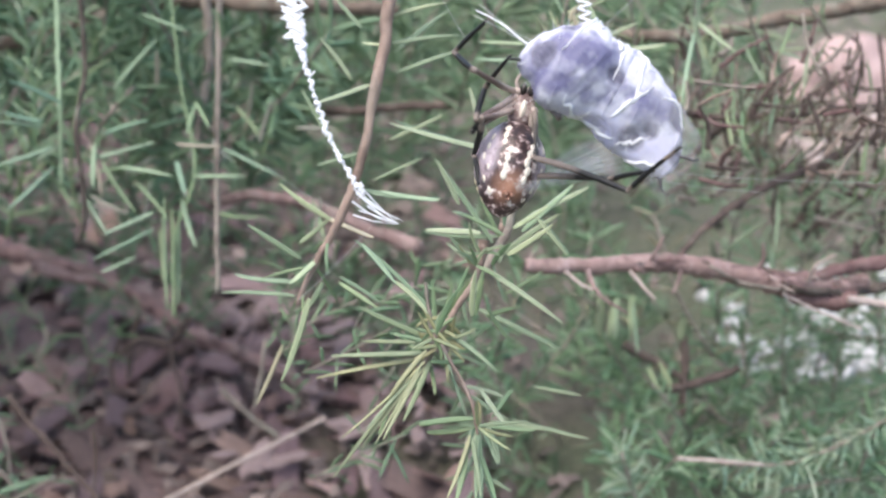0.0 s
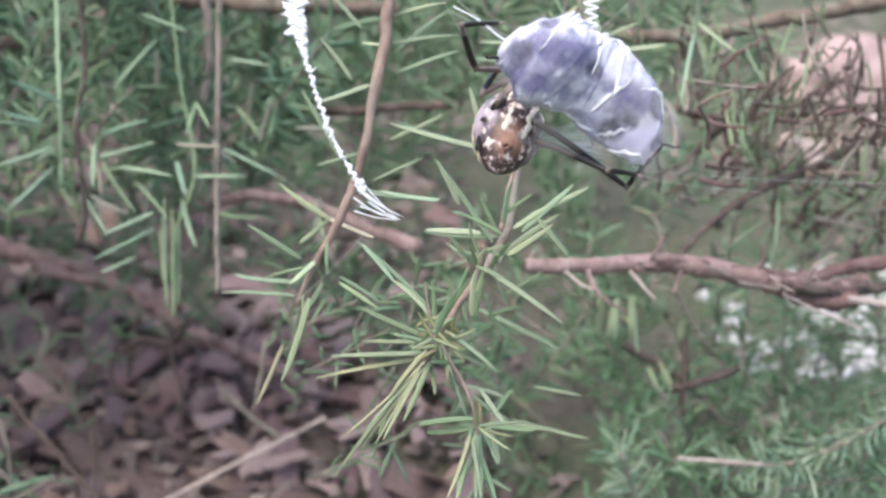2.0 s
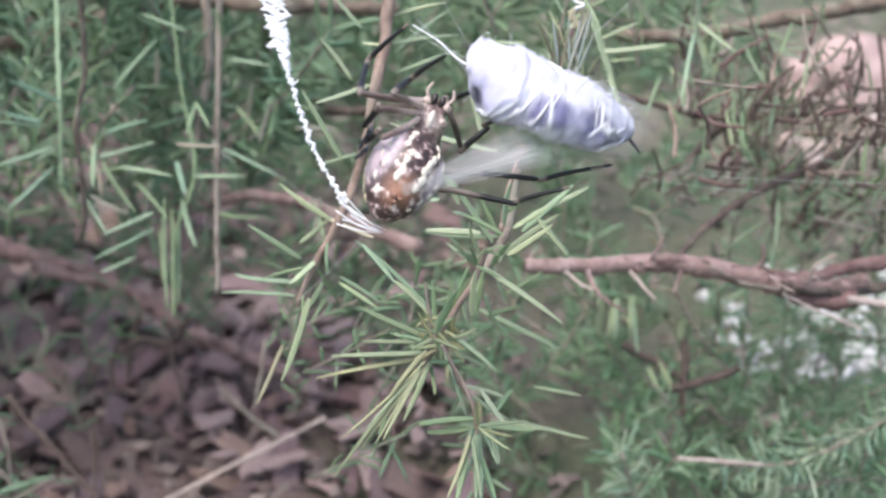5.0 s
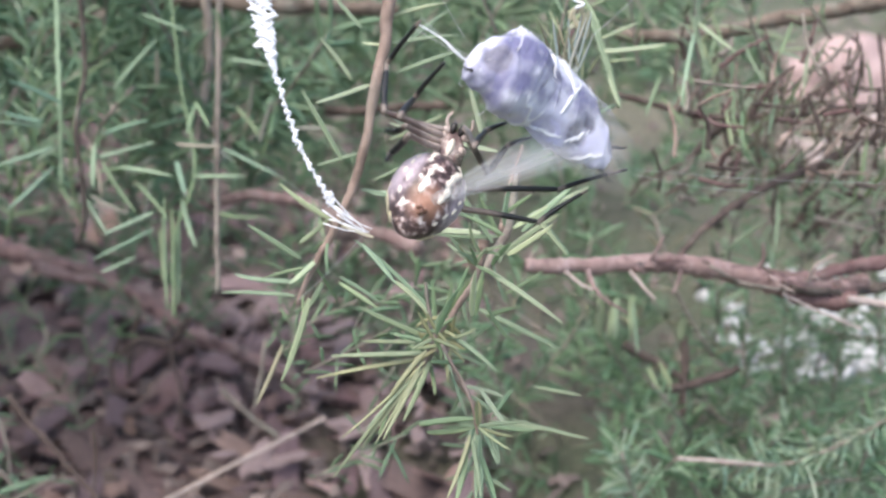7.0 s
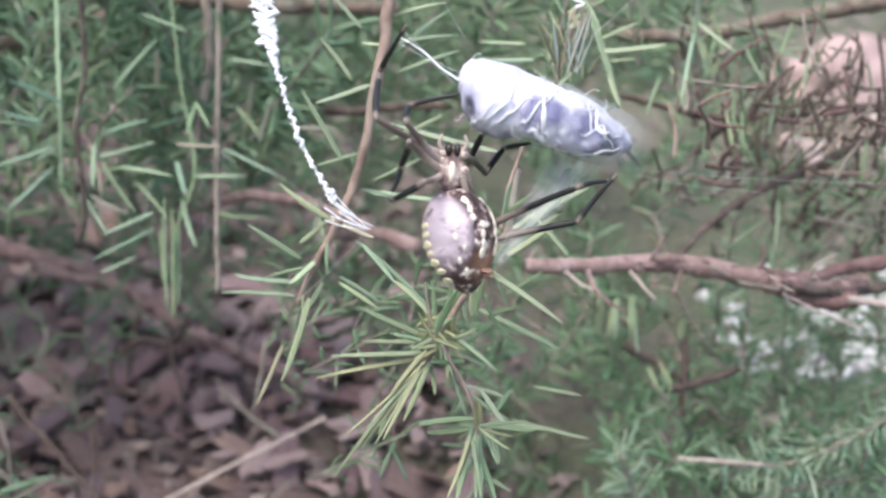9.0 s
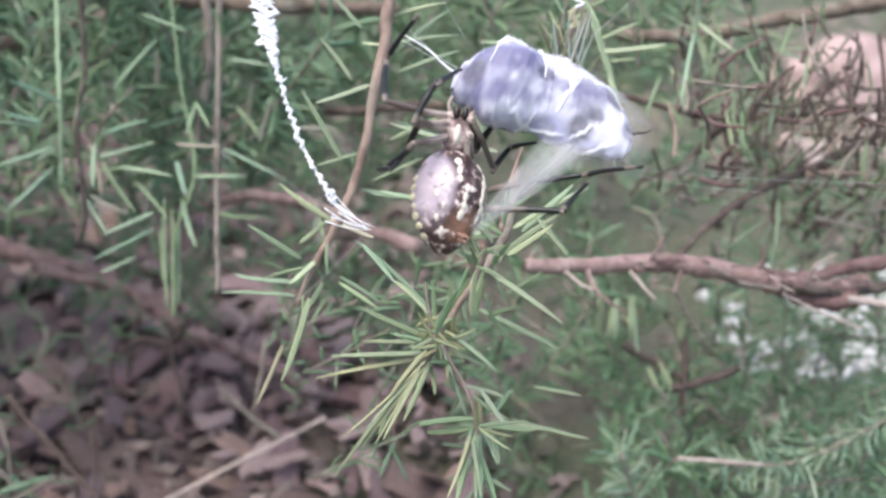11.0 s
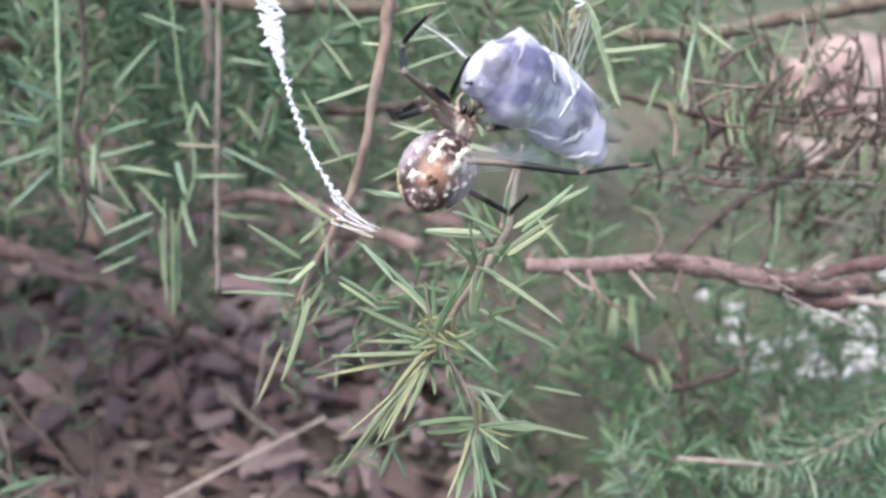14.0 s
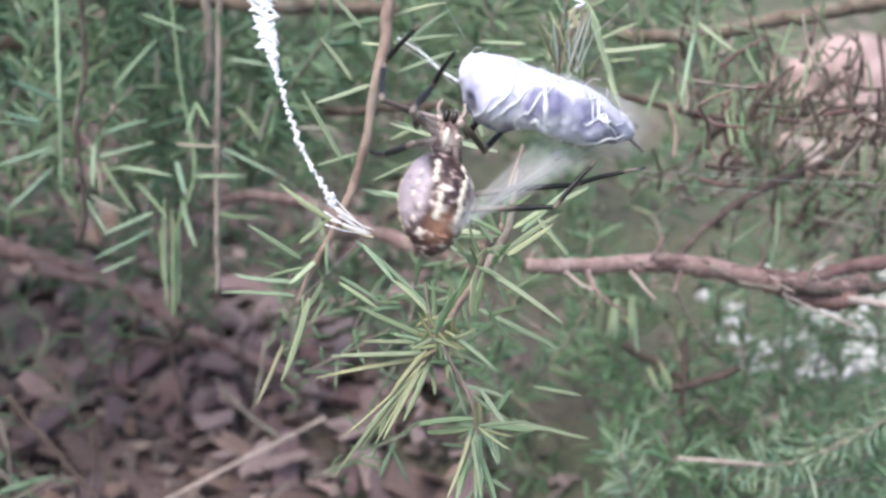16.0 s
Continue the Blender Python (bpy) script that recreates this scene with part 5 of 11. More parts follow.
shoot_mass([
    [(0.1899, 0.3801, 0.0928), (0.1678, 0.3679, 0.0894), (0.1421, 0.3518, 0.0763)],
    [(0.1118, 0.3397, 0.0462), (0.0964, 0.3361, 0.0641), (0.0837, 0.3339, 0.0853), (0.0754, 0.3385, 0.0968)],
    [(0.0701, 0.3471, 0.0379), (0.0706, 0.3461, 0.0623), (0.0647, 0.3432, 0.0818)],
    [(0.1513, 0.3314, 0.0524), (0.1393, 0.33, 0.0758), (0.1294, 0.3327, 0.0956)],
    [(0.208, 0.4129, 0.0941), (0.1774, 0.4031, 0.0964), (0.1432, 0.3967, 0.1074)],
    [(0.1667, 0.4011, 0.0648), (0.1679, 0.4031, 0.0964), (0.1726, 0.4182, 0.1339)], [(0.1473, 0.4029, 0.0693), (0.1429, 0.4031, 0.0964), (0.1465, 0.4102, 0.114)], [(0.1886, 0.4029, 0.0693), (0.1833, 0.4066, 0.1052), (0.1797, 0.4191, 0.1361)],
    [(0.2013, 0.3784, 0.0621), (0.1763, 0.3681, 0.0633), (0.1478, 0.3563, 0.0606), (0.1183, 0.3429, 0.0542)]],
    0.012, 0.00045, 0.0022, LEAF_FINE, "fine feathery blue-green leaves", 4)


def wild(count, x0, x1, y0, y1, d0, d1, size, lean):
    """Upright or leaning shoots spread through a stretch of the bush, given across, up and away."""
    out = []
    for _ in range(count):
        d = rng.uniform(d0, d1)
        k = d / 1892.7
        a = Vector((0, 0, 0.30)) + Vector((0, 0.92718, -0.37461)) * d + Vector((1, 0, 0)) * (rng.uniform(x0, x1) * k) + Vector((0, 0.37461, 0.92718)) * (rng.uniform(y0, y1) * k)
        way = Vector((rng.uniform(-lean, lean), rng.uniform(-0.4, 0.4), rng.uniform(0.3, 1.0))).normalized() * size * rng.uniform(0.7, 1.3)
        bend = Vector((rng.uniform(-0.2, 0.2), rng.uniform(-0.2, 0.2), -0.05)) * size
        out.append([a, a + way * 0.5 + bend, a + way])
    return out


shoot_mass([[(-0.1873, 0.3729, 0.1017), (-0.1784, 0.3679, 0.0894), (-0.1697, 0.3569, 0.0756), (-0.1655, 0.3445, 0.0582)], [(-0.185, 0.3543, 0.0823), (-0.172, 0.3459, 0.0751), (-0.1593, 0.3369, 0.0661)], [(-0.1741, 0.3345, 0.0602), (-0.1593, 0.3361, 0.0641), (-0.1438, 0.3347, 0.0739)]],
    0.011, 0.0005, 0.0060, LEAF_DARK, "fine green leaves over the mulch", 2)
branch(thicket, "twig", [(0.0791, 0.3074, 0.0997), (0.0924, 0.3071, 0.099), (0.1083, 0.3083, 0.0968)], 0.0008, 0.0006, STRAW, sides=6)
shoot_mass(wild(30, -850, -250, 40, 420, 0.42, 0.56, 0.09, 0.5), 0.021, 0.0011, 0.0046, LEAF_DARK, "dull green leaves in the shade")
shoot_mass(wild(13, -250, 200, 120, 330, 0.45, 0.62, 0.06, 0.6), 0.020, 0.0010, 0.0050, LEAF_FAR, "dull green leaves in the shade")
shoot_mass(wild(7, 500, 800, 0, 60, 0.44, 0.52, 0.04, 0.8), 0.014, 0.0007, 0.0045, LEAF_FAR, "dull green leaves in the shade")
shoot_mass(wild(14, 150, 620, 280, 440, 0.42, 0.52, 0.05, 0.8), 0.016, 0.0008, 0.0045, LEAF_FAR, "dull green leaves in the shade")
shoot_mass(wild(34, 60, 800, -480, -210, 0.42, 0.58, 0.06, 0.7), 0.016, 0.0008, 0.0038, LEAF_FINE, "dull green leaves in the shade")
shoot_mass(wild(12, -400, 20, -140, 160, 0.48, 0.60, 0.05, 0.9), 0.018, 0.0009, 0.0050, LEAF_FINE, "dull green leaves in the shade")
shoot_mass(wild(11, -150, 420, -380, -20, 0.48, 0.60, 0.07, 0.7), 0.018, 0.0009, 0.0046, LEAF_FAR, "dull green leaves in the shade")
shoot_mass(wild(50, -900, 300, 60, 520, 0.70, 1.1, 0.14, 0.6), 0.028, 0.0017, 0.006, LEAF_FAR, "distant green leaves")
shoot_mass(wild(4, 100, 560, 120, 320, 0.7, 0.95, 0.08, 0.6), 0.026, 0.0016, 0.006, LEAF_FINE, "distant green leaves")
shoot_mass(wild(50, -900, 350, 200, 560, 1.2, 1.7, 0.25, 0.5), 0.04, 0.003, 0.010, LEAF_FAR, "distant green leaves")
# unseen shoots on a limb beside and above the view, added to shade the mulch
over = []
for _ in range(110):
    a = Vector((rng.uniform(-0.62, -0.28), rng.uniform(0.22, 0.62), rng.uniform(0.10, 0.46)))
    over.append([a, a + Vector((rng.uniform(-0.04, 0.04), rng.uniform(-0.03, 0.03), 0.05)), a + Vector((rng.uniform(-0.07, 0.07), rng.uniform(-0.05, 0.05), 0.10))])
for _ in range(28):
    a = Vector((rng.uniform(-0.36, -0.27), rng.uniform(0.38, 0.66), rng.uniform(0.20, 0.46)))
    over.append([a, a + Vector((rng.uniform(-0.03, 0.02), rng.uniform(-0.03, 0.03), 0.04)), a + Vector((rng.uniform(-0.05, 0.02), rng.uniform(-0.05, 0.05), 0.08))])
shoot_mass(over, 0.024, 0.0014, 0.0035, LEAF_FAR, "dense unseen leaves added beside the mulch to shade it")
branch(thicket, "branch", [(-0.46, 0.42, -0.02), (-0.45, 0.43, 0.15), (-0.42, 0.44, 0.34), (-0.36, 0.45, 0.5)], 0.009, 0.004, BARK_BROWN)
# dark-leaved shoots added to deepen this side, their colour standing in for shade
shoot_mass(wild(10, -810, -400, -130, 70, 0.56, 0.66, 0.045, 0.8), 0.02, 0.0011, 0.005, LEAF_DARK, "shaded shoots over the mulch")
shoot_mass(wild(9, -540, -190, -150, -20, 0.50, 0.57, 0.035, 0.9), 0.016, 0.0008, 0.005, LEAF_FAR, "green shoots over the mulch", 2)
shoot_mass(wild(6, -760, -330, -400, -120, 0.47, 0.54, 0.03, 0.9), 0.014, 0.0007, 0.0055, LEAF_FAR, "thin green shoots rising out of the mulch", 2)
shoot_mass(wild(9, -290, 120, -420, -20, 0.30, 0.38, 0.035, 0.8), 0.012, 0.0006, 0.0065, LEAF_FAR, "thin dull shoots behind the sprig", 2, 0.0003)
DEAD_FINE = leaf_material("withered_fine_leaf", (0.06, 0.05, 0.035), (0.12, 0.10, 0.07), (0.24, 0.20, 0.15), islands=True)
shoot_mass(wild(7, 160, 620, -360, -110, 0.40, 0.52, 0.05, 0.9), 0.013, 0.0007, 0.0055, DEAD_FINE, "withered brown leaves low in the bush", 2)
# a dark cluster added higher up, again with shade in its leaf colour
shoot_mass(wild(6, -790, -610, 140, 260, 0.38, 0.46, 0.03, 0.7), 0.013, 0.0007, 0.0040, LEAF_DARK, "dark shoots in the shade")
# more unseen shoots, lower down at the side, to darken the mulch corner
shade_shoots = []
for _ in range(26):
    a = Vector((rng.uniform(-0.32, -0.20), rng.uniform(0.24, 0.38), rng.uniform(0.02, 0.16)))
    shade_shoots.append([a, a + Vector((rng.uniform(-0.03, 0.0), rng.uniform(-0.02, 0.02), 0.04)), a + Vector((rng.uniform(-0.05, 0.0), rng.uniform(-0.04, 0.04), 0.07))])
shoot_mass(shade_shoots, 0.022, 0.0013, 0.0035, LEAF_FAR, "dense unseen leaves added beside the mulch to shade it")
shoot_mass(wild(9, 180, 640, -60, 130, 0.50, 0.62, 0.05, 0.9), 0.018, 0.0010, 0.0065, LEAF_FINE, "dull green leaves in the shade", 2)


# ---- the web ----
WEB = pose(0, 0.185437, 0.225079, 68, 0, 0)


def build_zigzag():
    """The white zigzag band of silk that hangs in the web, and the threads at its foot."""
    bm = bmesh.new()
    spine = spline([(-0.0350, 0.0560, 0), (-0.0340, 0.0465, 0), (-0.0325, 0.0385, 0), (-0.0310, 0.0328, 0), (-0.0268, 0.0200, 0), (-0.0222, 0.0115, 0), (-0.0200, 0.0085, 0)], 40)
    n = len(spine)
    for turn in (0,):
        zig, gone, s = [], 0.0, 1
        for i in range(1, n - 1):
            t = i / (n - 1)
            gone += (spine[i] - spine[i - 1]).length
            if gone < (0.00080 if t < 0.45 else 0.00062 * (1 + 1.3 * noise.noise(spine[i] * 420))):
                continue
            gone, s = 0.0, -s
            wide = (0.0030 * max(0.0, 1 - t * 1.9) + 0.0004 + 0.0008 * max(0.0, (t - 0.86) / 0.14)) * (1 + 0.9 * noise.noise(spine[i] * 330))
            way = (spine[i + 1] - spine[i - 1]).normalized()
            across = Vector((-way.y, way.x, 0))
            p = spine[i]
            zig.append(p + across * s * wide * (0.75 + 1.1 * noise.noise(p * 1300 + Vector((turn * 9, 0, 0)))) + way * 0.0005 * noise.noise(p * 2100) + Vector((0, 0.0010 * s, 0)) * max(0.15, 1 - 2 * t) + Vector((0, 0, 0.0006 * turn + 0.0004 * noise.noise(p * 700))))
        tube(bm, spline(zig, 4), lambda t: (0.00036 if t < 0.4 else 0.00031) * max(0.25, 1 + 1.7 * noise.noise(Vector((t * 38, 2 + turn, 0)))), 7, 0.3)
    ob = mesh_object("silk_zigzag", bm, SILK_WHITE)
    tagged(ob, "white zigzag band of thick silk hanging in a web", "silk band")
    core = bmesh.new()
    tube(core, spline([(-0.0345, 0.0560, 0), (-0.0325, 0.0385, 0), (-0.0310, 0.0328, 0), (-0.0268, 0.0200, 0), (-0.0222, 0.0115, 0), (-0.0200, 0.0085, 0)], 12), lambda t: 0.00026 * (0.4 + 0.6 * t), 6)
    part("core_strand", core, SILK_WHITE, ob)
    rng = random.Random(2)
    for k in range(24):
        # thick slanting strokes, wide above and short below
        t = 0.02 + 0.46 * (k + rng.uniform(-0.3, 0.3)) / 23
        p = spine[int(t * (n - 1))]
        half = (0.0031 * max(0.0, 1 - t * 2.0) + 0.0006) * rng.uniform(0.75, 1.15)
        b2 = bmesh.new()
        a, c = p + Vector((-half, half * 0.62, 0.0003)), p + Vector((half, -half * 0.62, -0.0003))
        tube(b2, spline([a, (a + c) / 2 + Vector((0, rng.uniform(-0.0004, 0.0004), 0)), c], 6), lambda q: 0.00052 * math.sin(math.pi * (0.08 + 0.86 * q)) ** 0.7, 6, 0.4, k)
        part("silk_stroke", b2, SILK_WHITE, ob)
    for k in range(26):
        p = spine[int((0.08 + 0.9 * rng.random()) * (n - 1))]
        b2 = bmesh.new()
        q = p + Vector((rng.uniform(-0.0012, 0.0012), rng.uniform(-0.0012, 0.0012), rng.uniform(-0.0004, 0.0004)))
        tube(b2, spline([p, (p + q) / 2 + Vector((0.0003, 0.0002, 0)), q], 4), lambda t: 0.00034 * (1 - 0.7 * t), 5, 0.3)
        part("silk_tuft", b2, SILK_WHITE, ob)
    for k in range(8):
        b2 = bmesh.new()
        a = Vector((-0.0218 + rng.uniform(-0.0006, 0.0024), 0.0048 + 0.0058 * k / 7, rng.uniform(-0.0005, 0.0005)))
        c = Vector((-0.0138 + rng.uniform(-0.0015, 0.0015), 0.0033 + rng.uniform(-0.0004, 0.0007), 0))
        tube(b2, spline([a, (a + c) / 2 + Vector((0, rng.uniform(-0.0008, 0.0001), 0)), c], 5), lambda t: 0.00017 * (1 - 0.6 * t), 5)
        part("loose_strand", b2, SILK_WHITE, ob)
    return ob


silk_zigzag = build_zigzag()


def build_upper_arm():
    """The lower end of the zigzag band above the prey."""
    bm = bmesh.new()
    zig = [Vector(((0.0016 if k % 2 else -0.0016) * (0.5 + 0.06 * k) + 0.0004 * noise.noise(Vector((k * 3.1, 0, 0))), 0.0008 * k - 0.004, 0.0003 * noise.noise(Vector((0, k * 2.3, 0))))) for k in range(14)]
    tube(bm, spline(zig, 4), lambda t: 0.00028 * (1 + 0.6 * noise.noise(Vector((t * 30, 5, 0)))), 6, 0.3)
    return tagged(mesh_object("silk_zigzag", bm, SILK_WHITE), "short white zigzag band of silk above the prey", "silk band")


upper_zigzag = build_upper_arm()


def build_strands():
    """Fine straight threads of the web, running out to the twigs round it."""
    ob = new("spider_web")
    ob.matrix_basis = WEB
    tagged(ob, "almost invisible fine silk threads of a torn web", "spider web")
    for a, b, r in (((0.036, 0.0150), (0.090, 0.0125), 0.000035), ((0.036, 0.0140), (0.062, 0.0108), 0.000035), ((0.028, 0.0400), (0.044, 0.0560), 0.00006),
                    ((-0.012, 0.0060), (-0.028, -0.0100), 0.00004), ((-0.0215, 0.0080), (-0.0340, 0.0160), 0.00004), ((0.004, 0.0400), (-0.004, 0.0560), 0.00006)):
        bm = bmesh.new()
        p, q = Vector((*a, -0.002)), Vector((*b, -0.006))
        tube(bm, spline([p, (p + q) / 2 - Vector((0, 0.0006, 0)), q], 6), r, 5)
        part("thread", bm, SILK_THIN, ob)
    return ob


build_strands()


# ---- the wrapped prey ----
def bundle_radius(s):
    table = ((0, 0.18), (0.03, 0.50), (0.10, 0.80), (0.24, 1.0), (0.38, 0.98), (0.52, 0.95), (0.64, 0.91), (0.78, 0.84), (0.90, 0.69), (0.97, 0.40), (1.0, 0.14))
    for (a, x), (b, y) in zip(table, table[1:]):
        if s <= b:
            w = (s - a) / (b - a)
            w = w * w * (3 - 2 * w)
            return x + (y - x) * w
    return 0.16


def bundle_axis(s):
    return Vector(((s - 0.5) * 0.036, 0.0042 * 4 * s * (1 - s) - 0.0026, 0.0007 * math.sin(s * 7)))


def bundle_point(s, a, lift=0.0):
    r = 0.0090 * bundle_radius(s)
    o = Vector((0, math.cos(a), (0.74 - 0.34 * s * s) * math.sin(a)))
    c = bundle_axis(s)
    p = c + o * r
    n1 = noise.noise(p * 105 + Vector((3, 1, 0)))
    n2 = 1 - abs(noise.noise(Vector((p.x * 260, a * 0.9 + p.x * 200, p.z * 160))))
    n3 = 1 - abs(noise.noise(Vector((p.x * 210 + p.y * 160, p.y * 230 - p.x * 100, p.z * 230)) + Vector((7, 0, 0))))
    k = 1 + 0.24 * n1 + 0.10 * noise.noise(p * 240 + Vector((9, 2, 5))) - 0.03 * max(0, n2 - 0.8) / 0.2 + 0.02 * max(0, n3 - 0.72) / 0.28 + 0.012 * noise.noise(p * 900)
    for at, wide in THIN:
        k -= 0.16 * math.exp(-((p - Vector(at)).length / wide) ** 2)
    return c + o * (r * k + lift)


def build_bundle():
    bm = bmesh.new()
    ns, na = 110, 64
    rings = [[bm.verts.new(bundle_point(i / (ns - 1), 2 * math.pi * k / na)) for k in range(na)] for i in range(ns)]
    for a, b in zip(rings, rings[1:]):
        for k in range(na):
            bm.faces.new((a[k], b[k], b[(k + 1) % na], a[(k + 1) % na]))
    bm.faces.new(rings[0])
    bm.faces.new(rings[-1][::-1])
    bmesh.ops.recalc_face_normals(bm, faces=bm.faces[:])
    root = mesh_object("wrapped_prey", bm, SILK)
    tagged(root, "insect prey in bulging white silk with lilac thin and shaded patches", "prey")
    # bands of silk wound round it
    for s0, s1, a0, turn, wide in ((0.10, 0.30, 0.3, 5.5, 0.9), (0.24, 0.52, 2.2, 6.5, 0.7), (0.46, 0.70, 4.0, 5.8, 0.8), (0.62, 0.93, 1.2, 6.6, 0.6), (0.05, 0.9, 5.0, 2.4, 0.5)):
        b2 = bmesh.new()
        rows = []
        for i in range(44):
            t = i / 43
            s, a = s0 + (s1 - s0) * t, a0 + turn * t
            w = 0.060 * wide * math.sin(math.pi * min(1, max(0.03, t))) ** 0.5 * (1 + 0.5 * noise.noise(Vector((t * 7, a0, 0))))
            rows.append([b2.verts.new(bundle_point(min(0.99, max(0.01, s + w * q)), a, h)) for q, h in ((-1, -0.0004), (-0.6, 0.0), (0, 0.0002), (0.7, 0.0001), (1, -0.0004))])
        for p, q in zip(rows, rows[1:]):
            for k in range(4):
                b2.faces.new((p[k], q[k], q[k + 1], p[k + 1]))
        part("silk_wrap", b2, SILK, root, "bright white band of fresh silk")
    # cords of gathered silk that cross it, lying on the folds
    cord_rng = random.Random(23)
    for k in range(22):
        b2 = bmesh.new()
        s0, a0 = cord_rng.uniform(0.03, 0.75), cord_rng.uniform(0, 6.28)
        ds, da = cord_rng.uniform(0.08, 0.24), cord_rng.choice((-1, 1)) * cord_rng.uniform(0.7, 1.9)
        wob = cord_rng.uniform(0.2, 0.5)
        line = [bundle_point(min(0.985, s0 + ds * j / 15), a0 + da * j / 15 + wob * noise.noise(Vector((j * 0.3, k, 0))), 0.00012) for j in range(16)]
        tube(b2, line, lambda t: 0.0001 + 0.00042 * math.sin(math.pi * t) * (1 + 0.5 * noise.noise(Vector((t * 9, k, 3)))), 6, flat=0.5)
        part("silk_cord", b2, SILK_WHITE, root)
    # dark feet of the prey that stick out
    for s, a, d in ((0.985, 0.6, (0.0030, 0.0016, 0.0010)), (0.96, 3.4, (0.0026, -0.0020, 0.001)), (0.02, 2.6, (-0.0022, -0.001, 0.001))):
        b2 = bmesh.new()
        p = bundle_point(s, a)
        d = Vector(d)
        tube(b2, spline([p - d * 0.4, p + d * 0.3, p + d * 0.7 + Vector((0, -0.0003, 0)), p + d], 4), lambda t: 0.00042 * (1 - 0.6 * t), 6)
        part("foot", b2, DARK, root, "dark insect foot sticking out")
    # the loose veil round its thin end
    b2 = bmesh.new()
    rows = []
    for i in range(16):
        t = i / 15
        c = bundle_axis(0.5 + 0.64 * t)
        rr = 0.0088 * (0.90 - 0.22 * t * t)
        rows.append([b2.verts.new(c + Vector((0, math.cos(q * 0.2618), 0.75 * math.sin(q * 0.2618))) * rr * (1 + 0.18 * noise.noise(c * 200 + Vector((0, q * 0.6 if q < 12 else (24 - q) * 0.6, 0))))) for q in range(24)])
    for p, q in zip(rows, rows[1:]):
        for k in range(24):
            b2.faces.new((p[k], q[k], q[(k + 1) % 24], p[(k + 1) % 24]))
    part("veil", b2, VEIL, root, "thin see-through outer veil of silk")
    # a haze of short fibres all over it
    rng = random.Random(16)
    b2 = bmesh.new()
    for k in range(620):
        s, a = rng.uniform(0.01, 0.99), rng.uniform(0, 6.28)
        p = bundle_point(s, a)
        o = (p - bundle_axis(s)).normalized()
        q = p + o * rng.uniform(0.0004, 0.0013) + Vector((rng.uniform(-0.001, 0.001), rng.uniform(-0.0005, 0.0005), 0))
        tube(b2, [p - o * 0.0002, (p + q) / 2 + o * 0.0002, q], 0.00003, 3)
    tagged(part("fuzz", b2, SILK_THIN, root, "soft fuzz of loose silk fibres"), kind="stuff")
    # stray fibres
    rng = random.Random(6)
    for k in range(12):
        s, a = rng.uniform(0.02, 0.98), rng.uniform(0, 6.28)
        p = bundle_point(s, a)
        o = (p - bundle_axis(s)).normalized()
        b2 = bmesh.new()
        q = p + o * rng.uniform(0.001, 0.0026) + Vector((rng.uniform(-0.003, 0.003), 0, 0))
        tube(b2, spline([p - o * 0.0004, (p + q) / 2 + o * 0.0007, q], 5), 0.00006, 4)
        part("stray_fibre", b2, SILK_WHITE, root)
    return root


prey_bundle = build_bundle()


def build_band():
    """The veil of fresh silk drawn from the spinnerets to the prey."""
    bm = bmesh.new()
    rows = []
    for i in range(22):
        t = i / 21
        half = 0.0010 + 0.0056 * t
        rows.append([bm.verts.new((0.036 * t, half * q * (1 + 0.12 * noise.noise(Vector((t * 6, q, 0)))), 0.0010 * math.sin(q * 2 + t * 5) * t)) for q in [-1 + k / 6 for k in range(13)]])
    for a, b in zip(rows, rows[1:]):
        for k in range(12):
            bm.faces.new((a[k], b[k], b[k + 1], a[k + 1]))
    ob = mesh_object("silk_band", bm, FILM)
    tagged(ob, "see-through veil of fresh silk drawn from the spinnerets", "silk")
    rng = random.Random(3)
    for k in range(9):
        q = -0.8 + 1.6 * (k + rng.uniform(-0.4, 0.4)) / 8
        b2 = bmesh.new()
        pts = [(0.036 * t, (0.0010 + 0.0056 * t) * q, 0.0010 * math.sin(q * 2 + t * 5) * t + 0.0001) for t in (0, 0.25, 0.5, 0.75, 1)]
        tube(b2, spline(pts, 4), 0.00003, 4)
        part("fibre", b2, SILK_THIN, ob)
    return ob


silk_band = build_band()


def build_anchor():
    bm = bmesh.new()
    tube(bm, spline([(0, 0, 0), (0.004, 0.0002, 0), (0.009, -0.0003, 0), (0.0145, 0.0001, 0)], 8), lambda t: 0.00028 * (1 - 0.5 * t), 6, 0.6)
    ob = mesh_object("anchor_thread", bm, SILK_WHITE)
    tagged(ob, "taut white twisted thread holding the wrapped prey", "silk thread")
    for k in (-1, 1):
        b2 = bmesh.new()
        tube(b2, spline([(0, 0.0012 * k, 0), (0.006, 0.0004 * k, 0), (0.0145, 0.0012 * k, 0)], 5), 0.00007, 5)
        part("strand", b2, SILK_THIN, ob)
    return ob


anchor_thread = build_anchor()


# ---- the spider ----
spider = new("garden_spider")
tagged(spider, "garden spider with mottled brown abdomen and banded black legs", "spider")


def abdomen_half(t):
    """Half width of the abdomen at t of its length."""
    return 0.0071 * max(0.0, math.sin(math.pi * min(1, 0.06 + 0.94 * t) ** 0.86)) ** 0.62


def abdomen_point(t, a, lift=0.0):
    r = abdomen_half(t) + lift
    bulge = 1 + 0.12 * max(0, math.cos(a)) * math.sin(math.pi * t)
    return Vector((r * math.sin(a), -0.0195 * t, 0.92 * r * math.cos(a) * bulge))


